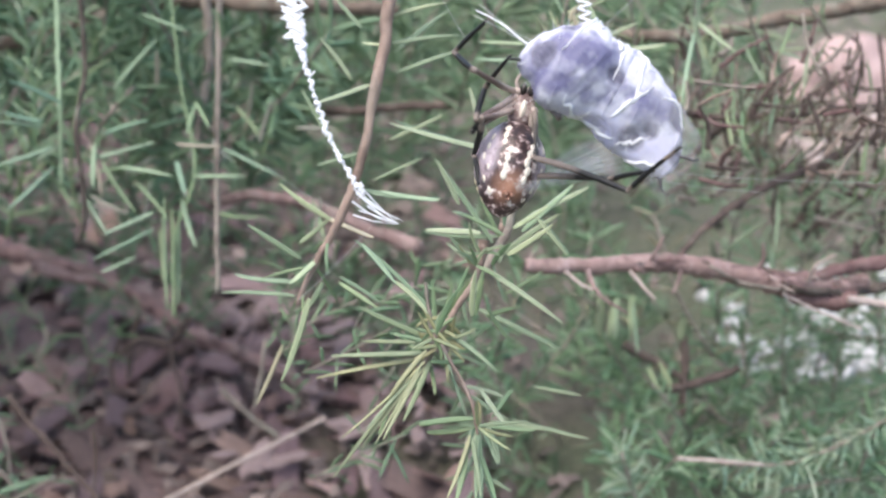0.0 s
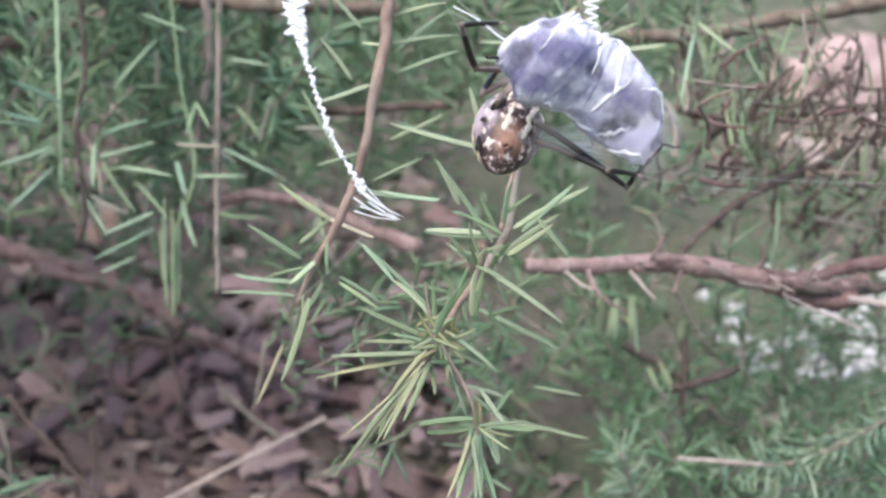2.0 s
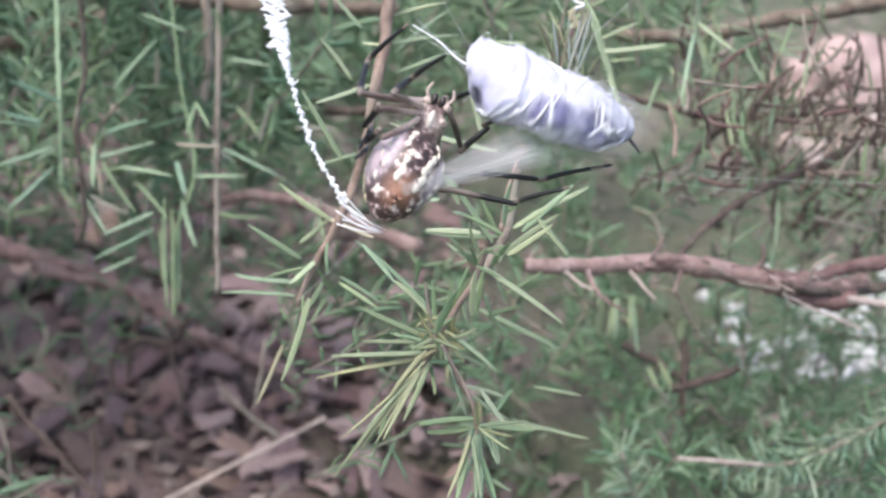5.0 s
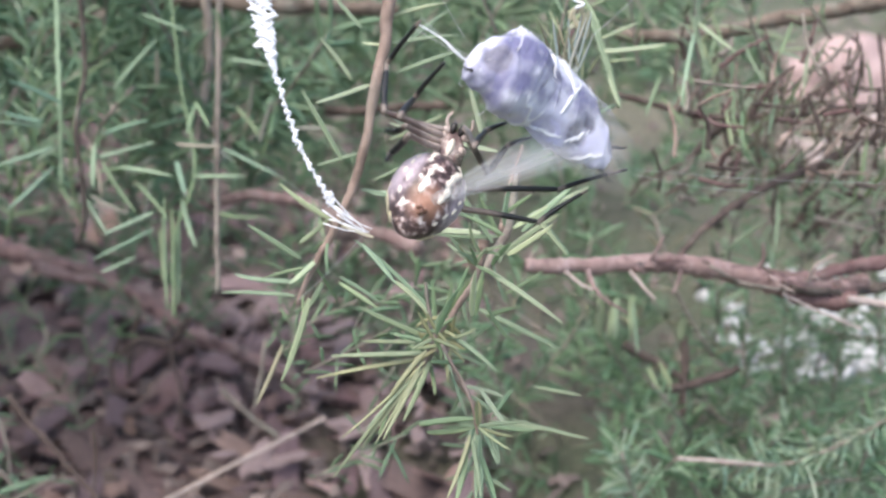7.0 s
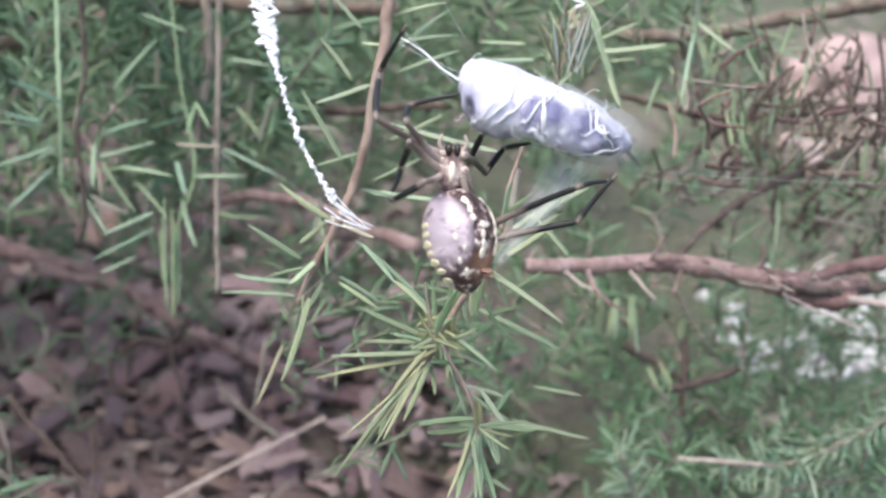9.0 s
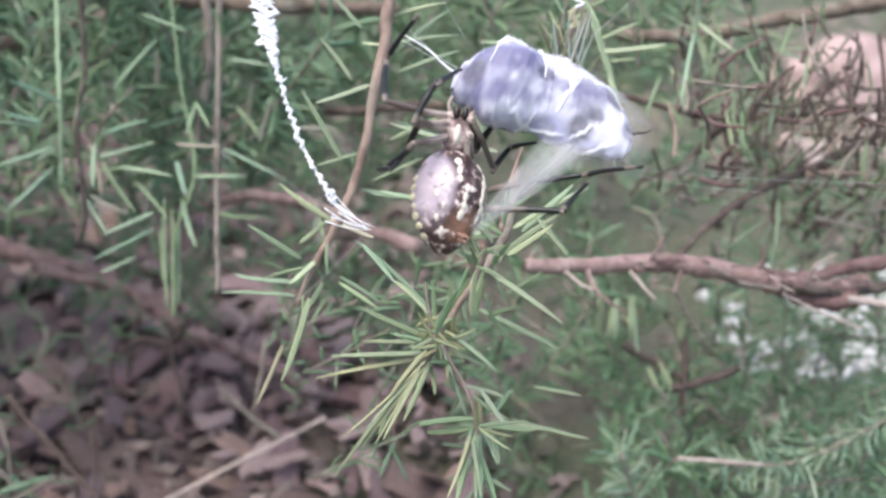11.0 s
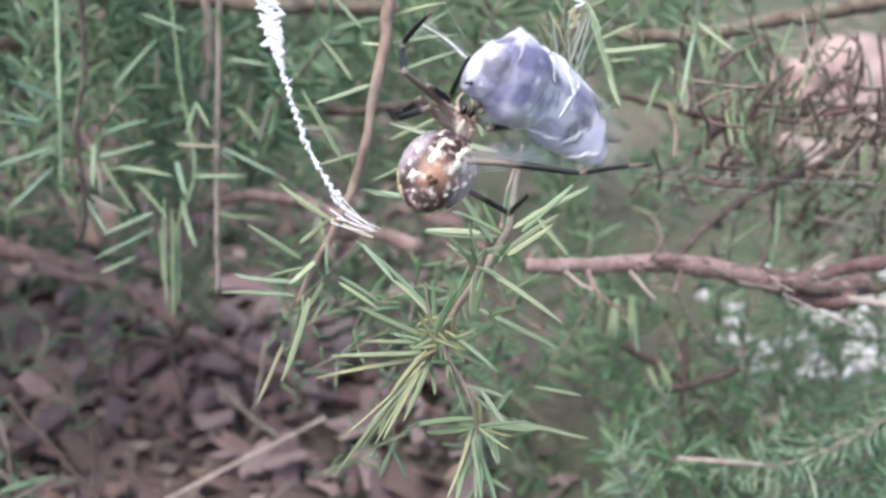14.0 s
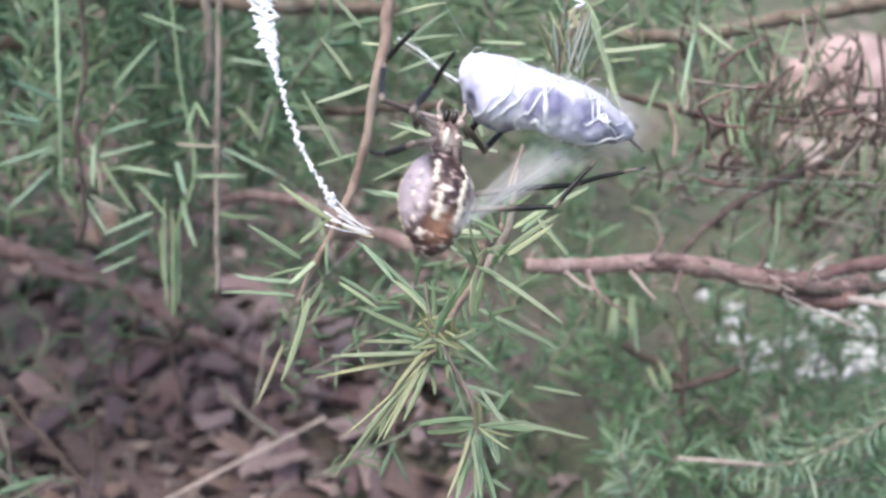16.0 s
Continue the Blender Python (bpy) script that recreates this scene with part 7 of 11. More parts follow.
    walk(silk_band, [(0, pose(0.01386, 0.1955, 0.23368, 59.4, -0.5, 45.9)), (0.5, pose(0.0151, 0.1963, 0.23465, 60.2, 1.8, 48.5)),
        (1, pose(0.01762, 0.19839, 0.24278, 70.3, 12.3, 49.5)), (1.5, pose(0.01786, 0.19768, 0.24054, 67.7, 10.1, 50.3)),
        (2, pose(0.01401, 0.19833, 0.243, 72.6, 14.3, 48.8)), (2.5, pose(0.02631, 0.20299, 0.25453, 94.7, 33.0, 46.5)),
        (3, pose(0.02009, 0.1972, 0.23937, 62.5, 6.0, 52.2)), (3.3, pose(0.00665, 0.18095, 0.23672, 47.8, -8.0, 55.3)),
        (3.5, pose(0.00416, 0.17753, 0.22652, 50.9, -20.5, 41.4)), (3.7, pose(-0.00035, 0.18023, 0.23425, 57.4, -12.4, 35.7)),
        (4, pose(-0.00294, 0.17691, 0.2267, 56.5, -20.9, 31.6)), (4.2, pose(-0.00764, 0.18073, 0.23826, 61.5, -12.7, 25.8)),
        (6.3, pose(-0.00247, 0.17943, 0.23452, 61.0, -10.9, 28.7)), (6.5, pose(-2e-05, 0.17738, 0.22687, 54.2, -24.9, 33.7)),
        (7, pose(-0.00204, 0.17955, 0.23672, 58.7, -11.3, 33.8)), (7.2, pose(0.00098, 0.18026, 0.23786, 59.4, -0.4, 46.2)),
        (7.5, pose(0.01054, 0.17845, 0.22486, 41.8, -24.2, 51.8)), (7.7, pose(0.00747, 0.17943, 0.2273, 46.2, -30.5, 43.4)),
        (8, pose(0.01197, 0.18082, 0.22696, 29.8, -19.4, 66.8)), (8.2, pose(0.0072, 0.18072, 0.23162, 41.7, -11.4, 59.6)),
        (8.5, pose(0.00162, 0.17907, 0.2329, 53.2, -5.3, 50.8)), (8.7, pose(0.00521, 0.18025, 0.23045, 46.6, -8.2, 56.7)),
        (9, pose(0.00976, 0.17979, 0.22442, 40.1, -26.9, 52.6)), (9.2, pose(0.00433, 0.17984, 0.22945, 54.8, -34.5, 29.6)),
        (11.3, pose(0.00597, 0.18083, 0.23075, 49.6, -25.4, 40.7)), (11.5, pose(0.00892, 0.18184, 0.23082, 42.2, -21.8, 52.6)),
        (11.7, pose(0.00685, 0.18157, 0.23212, 42.9, -13.5, 56.8)), (12, pose(0.01069, 0.18198, 0.22842, 36.0, -10.1, 66.1)),
        (12.2, pose(0.01177, 0.18141, 0.22842, 39.1, -16.5, 59.1)), (12.5, pose(0.00361, 0.18004, 0.22993, 52.8, -27.5, 34.9)),
        (12.7, pose(0.00162, 0.18126, 0.2408, 60.3, -0.9, 43.3)), (13, pose(-0.00127, 0.18265, 0.24457, 70.6, 11.6, 42.5)),
        (13.2, pose(0.0002, 0.18352, 0.24673, 72.1, 13.0, 37.6)), (13.5, pose(0.00025, 0.18029, 0.23893, 61.7, -13.9, 24.3)),
        (13.7, pose(-3e-05, 0.1812, 0.2411, 61.7, -11.3, 26.2)), (14, pose(-0.00021, 0.18151, 0.24175, 62.3, 1.8, 43.1)),
        (14.2, pose(0.00387, 0.18204, 0.24288, 67.3, 9.8, 50.4)), (14.5, pose(0.0103, 0.17823, 0.2265, 43.3, -21.9, 51.1)),
        (14.7, pose(0.01583, 0.18009, 0.22893, 31.5, -24.5, 63.1)), (15, pose(0.02018, 0.18172, 0.22483, 14.9, -18.5, 79.4)),
        (15.5, pose(0.01623, 0.18365, 0.22809, 30.9, -12.2, 69.2)), (16, pose(0.0012, 0.17927, 0.23126, 54.7, -23.4, 33.6))])
    walk(anchor_thread, [(0, pose(0.01844, 0.20233, 0.25889, -62.8, -29.3, 163.3)), (0.5, pose(0.01811, 0.20317, 0.26094, -62.8, -29.3, 163.3)),
        (1, pose(0.01569, 0.20233, 0.25889, -62.8, -29.3, 163.3)), (1.5, pose(0.01495, 0.20213, 0.2584, -62.8, -29.3, 163.3)),
        (2, pose(0.01421, 0.20257, 0.25948, -62.8, -29.3, 163.3)), (2.5, pose(0.01516, 0.20273, 0.25987, -62.8, -29.3, 163.3)),
        (3, pose(0.014, 0.2015, 0.25683, -62.8, -29.3, 163.3)), (3.3, pose(0.01038, 0.2022, 0.25858, -61.5, -32.5, 161.3)),
        (3.5, pose(0.00988, 0.20102, 0.25566, -61.5, -32.5, 161.3)), (3.7, pose(0.01021, 0.20226, 0.25871, -61.5, -32.5, 161.3)),
        (4, pose(0.00565, 0.20015, 0.2535, -61.5, -32.5, 161.3)), (4.2, pose(0.00501, 0.20095, 0.25546, -61.5, -32.5, 161.3)),
        (6.3, pose(0.00776, 0.20098, 0.25556, -61.5, -32.5, 161.3)), (6.5, pose(0.00375, 0.19901, 0.25066, -61.5, -32.5, 161.3)),
        (7, pose(0.0067, 0.20111, 0.25585, -61.5, -32.5, 161.3)), (7.2, pose(0.00894, 0.20164, 0.25717, -61.5, -32.5, 161.3)),
        (7.5, pose(0.00681, 0.20055, 0.25448, -61.5, -32.5, 161.3)), (7.7, pose(0.00485, 0.20041, 0.25415, -61.5, -32.5, 161.3)),
        (8, pose(0.00639, 0.20071, 0.25487, -61.5, -32.5, 161.3)), (8.2, pose(0.00713, 0.20178, 0.25754, -61.5, -32.5, 161.3)),
        (8.5, pose(0.00882, 0.20241, 0.25909, -61.5, -32.5, 161.3)), (8.7, pose(0.00751, 0.2022, 0.25856, -61.5, -32.5, 161.3)),
        (9, pose(0.00312, 0.20019, 0.2536, -61.5, -32.5, 161.3)), (9.2, pose(0.00417, 0.20059, 0.25458, -61.5, -32.5, 161.3)),
        (11.3, pose(0.00395, 0.2002, 0.2536, -61.5, -32.5, 161.3)), (11.5, pose(0.00311, 0.1996, 0.25213, -61.5, -32.5, 161.3)),
        (11.7, pose(0.00671, 0.20082, 0.25517, -61.5, -32.5, 161.3)), (12, pose(0.00777, 0.20115, 0.25594, -61.5, -32.5, 161.3)),
        (12.2, pose(0.00586, 0.20079, 0.25507, -61.5, -32.5, 161.3)), (12.5, pose(0.00354, 0.19975, 0.25252, -61.5, -32.5, 161.3)),
        (12.7, pose(0.00861, 0.20142, 0.25663, -61.5, -32.5, 161.3)), (13, pose(0.00924, 0.20226, 0.25869, -61.5, -32.5, 161.3)),
        (13.2, pose(0.00734, 0.20166, 0.25722, -61.5, -32.5, 161.3)), (13.5, pose(0.0046, 0.19991, 0.25291, -61.5, -32.5, 161.3)),
        (13.7, pose(0.00502, 0.20023, 0.25369, -61.5, -32.5, 161.3)), (14, pose(0.00755, 0.20107, 0.25575, -61.5, -32.5, 161.3)),
        (14.2, pose(0.00882, 0.20214, 0.2584, -61.5, -32.5, 161.3)), (14.5, pose(0.00396, 0.20087, 0.25526, -61.5, -32.5, 161.3)),
        (14.7, pose(0.00557, 0.20097, 0.25552, -61.5, -32.5, 161.3)), (15, pose(0.00861, 0.20095, 0.25546, -61.5, -32.5, 161.3)),
        (15.5, pose(0.00956, 0.20174, 0.25742, -61.5, -32.5, 161.3)), (16, pose(0.00301, 0.20007, 0.2533, -61.5, -32.5, 161.3))])
    walk(silk_zigzag, [(0, pose(0.00528, 0.18603, 0.22655, 68, 0, 0)), (0.5, pose(0.00613, 0.18623, 0.22704, 68, 0, 0)),
        (1, pose(0.00613, 0.18615, 0.22684, 68, 0, 0)), (1.5, pose(0.00507, 0.18603, 0.22655, 68, 0, 0)),
        (2, pose(0.00549, 0.18631, 0.22723, 68, 0, 0)), (2.5, pose(0.00476, 0.1867, 0.22821, 68, 0, 0)),
        (3, pose(0.00507, 0.18643, 0.22753, 68, 0, 0)), (3.5, pose(0, 0.18524, 0.22459, 68, 0, 0)),
        (4, pose(0.00021, 0.18512, 0.22429, 68, 0, 0)), (4.2, pose(0.00264, 0.18544, 0.22508, 68, 0, 0)),
        (6.3, pose(0.00032, 0.18536, 0.22488, 68, 0, 0)), (7, pose(-0.00032, 0.18544, 0.22508, 68, 0, 0)),
        (8, pose(0.00021, 0.18544, 0.22508, 68, 0, 0)), (9, pose(0, 0.18563, 0.22557, 68, 0, 0)),
        (11.5, pose(0, 0.18556, 0.22537, 68, 0, 0)), (12.5, pose(0, 0.18544, 0.22508, 68, 0, 0)),
        (14.5, pose(0.00127, 0.18552, 0.22527, 68, 0, 0)), (16, pose(0, 0.18536, 0.22488, 68, 0, 0))])
    walk(upper_zigzag, [(0, pose(0.02679, 0.2046, 0.26718, 68, 0, 0)), (1, pose(0.02785, 0.20436, 0.26658, 68, 0, 0)),
        (2, pose(0.02817, 0.20436, 0.26658, 68, 0, 0)), (3, pose(0.0254, 0.2046, 0.26718, 68, 0, 0)),
        (3.5, pose(0.02572, 0.20572, 0.26995, 68, 0, 0)), (16, pose(0.02572, 0.20588, 0.27034, 68, 0, 0))])
    walk(legs['a'][0], [(0, pose(-0.0022, 0.007, 0.0005, -11.6, -58.8, -166.5)), (0.5, pose(-0.0022, 0.007, 0.0005, -9.8, -54.4, -154.1)),
        (1, pose(-0.0022, 0.007, 0.0005, -18.8, -49.4, -134.8)), (1.5, pose(-0.0022, 0.007, 0.0005, -21.7, -50.9, -146.9)),
        (2, pose(-0.0022, 0.007, 0.0005, -17.5, -48.1, -132.1)), (2.5, pose(-0.0022, 0.007, 0.0005, -9.9, 9.9, -135.4)),
        (3, pose(-0.0022, 0.007, 0.0005, -23.8, -53.2, -158.7)), (3.3, pose(-0.0022, 0.007, 0.0005, -7.6, -51.7, -135.7)),
        (3.5, pose(-0.0022, 0.007, 0.0005, -5.1, -39.4, -169.7)), (3.7, pose(-0.0022, 0.007, 0.0005, -5.2, -32.8, -134.1)),
        (4, pose(-0.0022, 0.007, 0.0005, -8.6, -46.1, -169)), (4.2, pose(-0.0022, 0.007, 0.0005, -12.4, -42.3, -147.6)),
        (6.3, pose(-0.0022, 0.007, 0.0005, -13.4, -45.8, -149)), (6.5, pose(-0.0022, 0.007, 0.0005, -5.8, -48.6, 169)),
        (7, pose(-0.0022, 0.007, 0.0005, -22.1, -44.4, -150.9)), (7.2, pose(-0.0022, 0.007, 0.0005, -13.6, -39.7, -140.9)),
        (7.5, pose(-0.0022, 0.007, 0.0005, -5.1, -43.5, 161)), (7.7, pose(-0.0022, 0.007, 0.0005, -6.7, -55.9, 165)),
        (8, pose(-0.0022, 0.007, 0.0005, -2.7, -47.1, 160.2)), (8.2, pose(-0.0022, 0.007, 0.0005, -6.7, -53, -172.4)),
        (8.5, pose(-0.0022, 0.007, 0.0005, -12.3, -49.1, -169.7)), (8.7, pose(-0.0022, 0.007, 0.0005, -6.9, -54.8, -174.3)),
        (9, pose(-0.0022, 0.007, 0.0005, -2.7, -45.5, 161.2)), (9.2, pose(-0.0022, 0.007, 0.0005, -6.1, -48.9, -173.1)),
        (11.3, pose(-0.0022, 0.007, 0.0005, -6.1, -49.3, -168.8)), (11.5, pose(-0.0022, 0.007, 0.0005, -3.1, -50.6, 172.8)),
        (11.7, pose(-0.0022, 0.007, 0.0005, -5.6, -55.2, -173.5)), (12, pose(-0.0022, 0.007, 0.0005, -3.3, -54.2, 167.3)),
        (12.2, pose(-0.0022, 0.007, 0.0005, -3, -49.5, 167.6)), (12.5, pose(-0.0022, 0.007, 0.0005, -6.6, -52.7, -173.8)),
        (12.7, pose(-0.0022, 0.007, 0.0005, -16, -35.5, -148.5)), (13, pose(-0.0022, 0.007, 0.0005, -23.5, -41.8, -147)),
        (13.2, pose(-0.0022, 0.007, 0.0005, -20.3, -39, -136.4)), (13.5, pose(-0.0022, 0.007, 0.0005, -24.7, -49.4, -170)),
        (13.7, pose(-0.0022, 0.007, 0.0005, -28.9, -55.4, -160.6)), (14, pose(-0.0022, 0.007, 0.0005, -29.2, -50.9, -162.7)),
        (14.2, pose(-0.0022, 0.007, 0.0005, -21.4, -44, -146.2)), (14.5, pose(-0.0022, 0.007, 0.0005, -5.3, -50.8, 151)),
        (14.7, pose(-0.0022, 0.007, 0.0005, -5.6, -45.6, 173.9)), (15, pose(-0.0022, 0.007, 0.0005, -2.5, -46, 153.8)),
        (15.5, pose(-0.0022, 0.007, 0.0005, -3, -53.9, 153.6)), (16, pose(-0.0022, 0.007, 0.0005, -8.5, -55.5, -169.9))])
    walk(legs['a'][1], [(0, pose(-0.01099, 0.00489, 0.01541, -7.8, 53.8, 133.6)), (0.5, pose(-0.01134, 0.00257, 0.01467, -6.7, 50.3, 130.4)),
        (1, pose(-0.0102, -0.00107, 0.01373, -24.7, -69.8, 149.2)), (1.5, pose(-0.01142, 0.00099, 0.01402, -25.6, -68.9, 153.1)),
        (2, pose(-0.01, -0.00165, 0.01347, -23.2, -64.9, 154)), (2.5, pose(-0.01444, -0.00505, -0.0025, -16.6, -55.2, 145.1)),
        (3, pose(-0.01193, 0.00321, 0.01446, -38.5, -74.7, 169.4)), (3.3, pose(-0.00994, -0.00054, 0.01419, -2.9, 53.2, 104.6)),
        (3.5, pose(-0.01545, 0.0046, 0.01158, -1.9, 47.5, 107.7)), (3.7, pose(-0.0124, -0.00352, 0.00995, -2.9, 42.3, 108.9)),
        (4, pose(-0.01406, 0.0047, 0.01307, -1.5, 40.3, 100.3)), (4.2, pose(-0.0131, 0.00009, 0.01223, -3, 43.7, 100.4)),
        (6.3, pose(-0.01263, 0.00074, 0.01299, -3.9, 37.9, 105.2)), (6.5, pose(-0.01352, 0.0092, 0.01357, -0.9, 51, 97.3)),
        (7, pose(-0.01308, 0.00095, 0.01271, -6.2, 21.6, 108.2)), (7.2, pose(-0.01261, -0.00145, 0.01165, -4.3, 29.8, 105.8)),
        (7.5, pose(-0.01416, 0.01113, 0.01249, -0.6, 45.6, 95.2)), (7.7, pose(-0.01164, 0.00952, 0.01494, 0, 51.2, 89.9)),
        (8, pose(-0.01336, 0.01102, 0.01328, -0.6, 49.1, 100.7)), (8.2, pose(-0.01259, 0.00561, 0.01443, -0.4, 48.9, 93.8)),
        (8.5, pose(-0.01342, 0.00496, 0.01369, -2.1, 44.3, 99.4)), (8.7, pose(-0.01221, 0.006, 0.01474, 0.2, 45.2, 88.3)),
        (9, pose(-0.01378, 0.01095, 0.01293, -0.1, 38.5, 92.2)), (9.2, pose(-0.01357, 0.00562, 0.01364, -1.5, 48.4, 103.1)),
        (11.3, pose(-0.01335, 0.0048, 0.01372, -1, 39, 101)), (11.5, pose(-0.01318, 0.0084, 0.01398, -0.3, 39.6, 96.4)),
        (11.7, pose(-0.01209, 0.00587, 0.01481, -0.4, 42.2, 95.5)), (12, pose(-0.01214, 0.00923, 0.01465, -0.4, 49.6, 96.6)),
        (12.2, pose(-0.01327, 0.00944, 0.01375, -0.5, 44.4, 99.8)), (12.5, pose(-0.0127, 0.00587, 0.01437, -1.3, 39, 104.2)),
        (12.7, pose(-0.0143, -0.00043, 0.01061, -7.8, 30.4, 114.2)), (13, pose(-0.01311, -0.00007, 0.01212, -10, 38.5, 108.7)),
        (13.2, pose(-0.01201, -0.00235, 0.01146, -8, 36.7, 105.4)), (13.5, pose(-0.01338, 0.00503, 0.01373, -6.4, 40.3, 103.1)),
        (13.7, pose(-0.01153, 0.00371, 0.01485, -4.8, 41.7, 99.4)), (14, pose(-0.01269, 0.00373, 0.01404, -11.6, 38.8, 111.9)),
        (14.2, pose(-0.01262, 0.00002, 0.01261, -6.1, 33.6, 104.8)), (14.5, pose(-0.01184, 0.01234, 0.01401, -0.6, 43.9, 96)),
        (14.7, pose(-0.01433, 0.00829, 0.01296, -0.9, 39.8, 99.1)), (15, pose(-0.01308, 0.01235, 0.01303, -0.4, 40.4, 97.6)),
        (15.5, pose(-0.01139, 0.01156, 0.0146, -0.4, 55.8, 96.1)), (16, pose(-0.01193, 0.00526, 0.01486, -1.6, 44.8, 102.3))])
    walk(legs['a'][2], [(0, pose(-0.01607, 0.01022, 0.00535, 4.7, -39.9, 50.5)), (0.5, pose(-0.0165, 0.00864, 0.00508, 5.8, -13.5, 17.3)),
        (1, pose(-0.0139, 0.00114, 0.02543, 22.8, -51.6, -14.1)), (1.5, pose(-0.01542, 0.00302, 0.02566, 21.8, -49.4, -13.4)),
        (2, pose(-0.01475, 0.00067, 0.02477, 21, -48, -9.3)), (2.5, pose(-0.02027, -0.00098, 0.00774, 20.4, -46.5, -8.4)),
        (3, pose(-0.01516, 0.00381, 0.02649, 22.6, -50.9, -17)), (3.3, pose(-0.01182, 0.00669, 0.0042, 5.5, -48.3, 48.7)),
        (3.5, pose(-0.01801, 0.01263, 0.00239, 2.3, -43.3, 63.3)), (3.7, pose(-0.01539, 0.00521, 0.00156, 3.2, -46.1, 66.1)),
        (4, pose(-0.01576, 0.01406, 0.00501, 3.9, -48.1, 61.2)), (4.2, pose(-0.01473, 0.00896, 0.00362, 8.1, -45.4, 49.7)),
        (6.3, pose(-0.01521, 0.01024, 0.00534, 5.6, -42.3, 62.1)), (6.5, pose(-0.01452, 0.01698, 0.00388, 2.2, -43.8, 64.7)),
        (7, pose(-0.0167, 0.01196, 0.00812, 9.7, -51.5, 60.8)), (7.2, pose(-0.01556, 0.00896, 0.00545, 8.4, -46.8, 55.7)),
        (7.5, pose(-0.01495, 0.01982, 0.00359, 3.5, -39.2, 45.8)), (7.7, pose(-0.01162, 0.01734, 0.00523, 3.4, -41.3, 48.1)),
        (8, pose(-0.01487, 0.01904, 0.00385, 1.8, -42.7, 48.5)), (8.2, pose(-0.01313, 0.01379, 0.00504, 3.2, -44.2, 53.4)),
        (8.5, pose(-0.01488, 0.01377, 0.00498, 4.8, -47.2, 62.6)), (8.7, pose(-0.01194, 0.01478, 0.00589, 2.8, -44, 57.5)),
        (9, pose(-0.01416, 0.0207, 0.00516, 1.5, -42.4, 55.4)), (9.2, pose(-0.01545, 0.01368, 0.00432, 2.5, -42.6, 60.9)),
        (11.3, pose(-0.01519, 0.01432, 0.00588, 3.2, -43.7, 53.2)), (11.5, pose(-0.01425, 0.01795, 0.00603, 2, -44.1, 41.6)),
        (11.7, pose(-0.01297, 0.01506, 0.00644, 2.6, -39.5, 49.2)), (12, pose(-0.01306, 0.01725, 0.00515, 1.3, -26.1, 55.1)),
        (12.2, pose(-0.01479, 0.01822, 0.00503, 1.6, -32.3, 48.2)), (12.5, pose(-0.01508, 0.01527, 0.00653, 3.5, -39, 45.2)),
        (12.7, pose(-0.01872, 0.00937, 0.0043, 12.8, -53.1, 47.1)), (13, pose(-0.01623, 0.00917, 0.00436, 18.5, -67.1, 50.3)),
        (13.2, pose(-0.01467, 0.00728, 0.004, 17.5, -60.2, 47.1)), (13.5, pose(-0.01554, 0.01429, 0.00567, 13, -47.2, 47.8)),
        (13.7, pose(-0.01305, 0.01289, 0.00655, 16.3, -54.5, 41.4)), (14, pose(-0.01632, 0.01275, 0.00623, 23.1, -66.3, 39.3)),
        (14.2, pose(-0.01527, 0.01007, 0.00572, 7.6, -64.7, 71.6)), (14.5, pose(-0.01278, 0.02128, 0.00537, -0.4, -28.8, 94.8)),
        (14.7, pose(-0.01585, 0.01775, 0.00498, 1, -33.6, 77.4)), (15, pose(-0.01434, 0.02176, 0.00495, 1.4, -25.2, 50.4)),
        (15.5, pose(-0.01214, 0.01853, 0.00428, 1.8, -33.5, 39.3)), (16, pose(-0.01381, 0.0139, 0.00607, 4.4, -46, 47.6))])
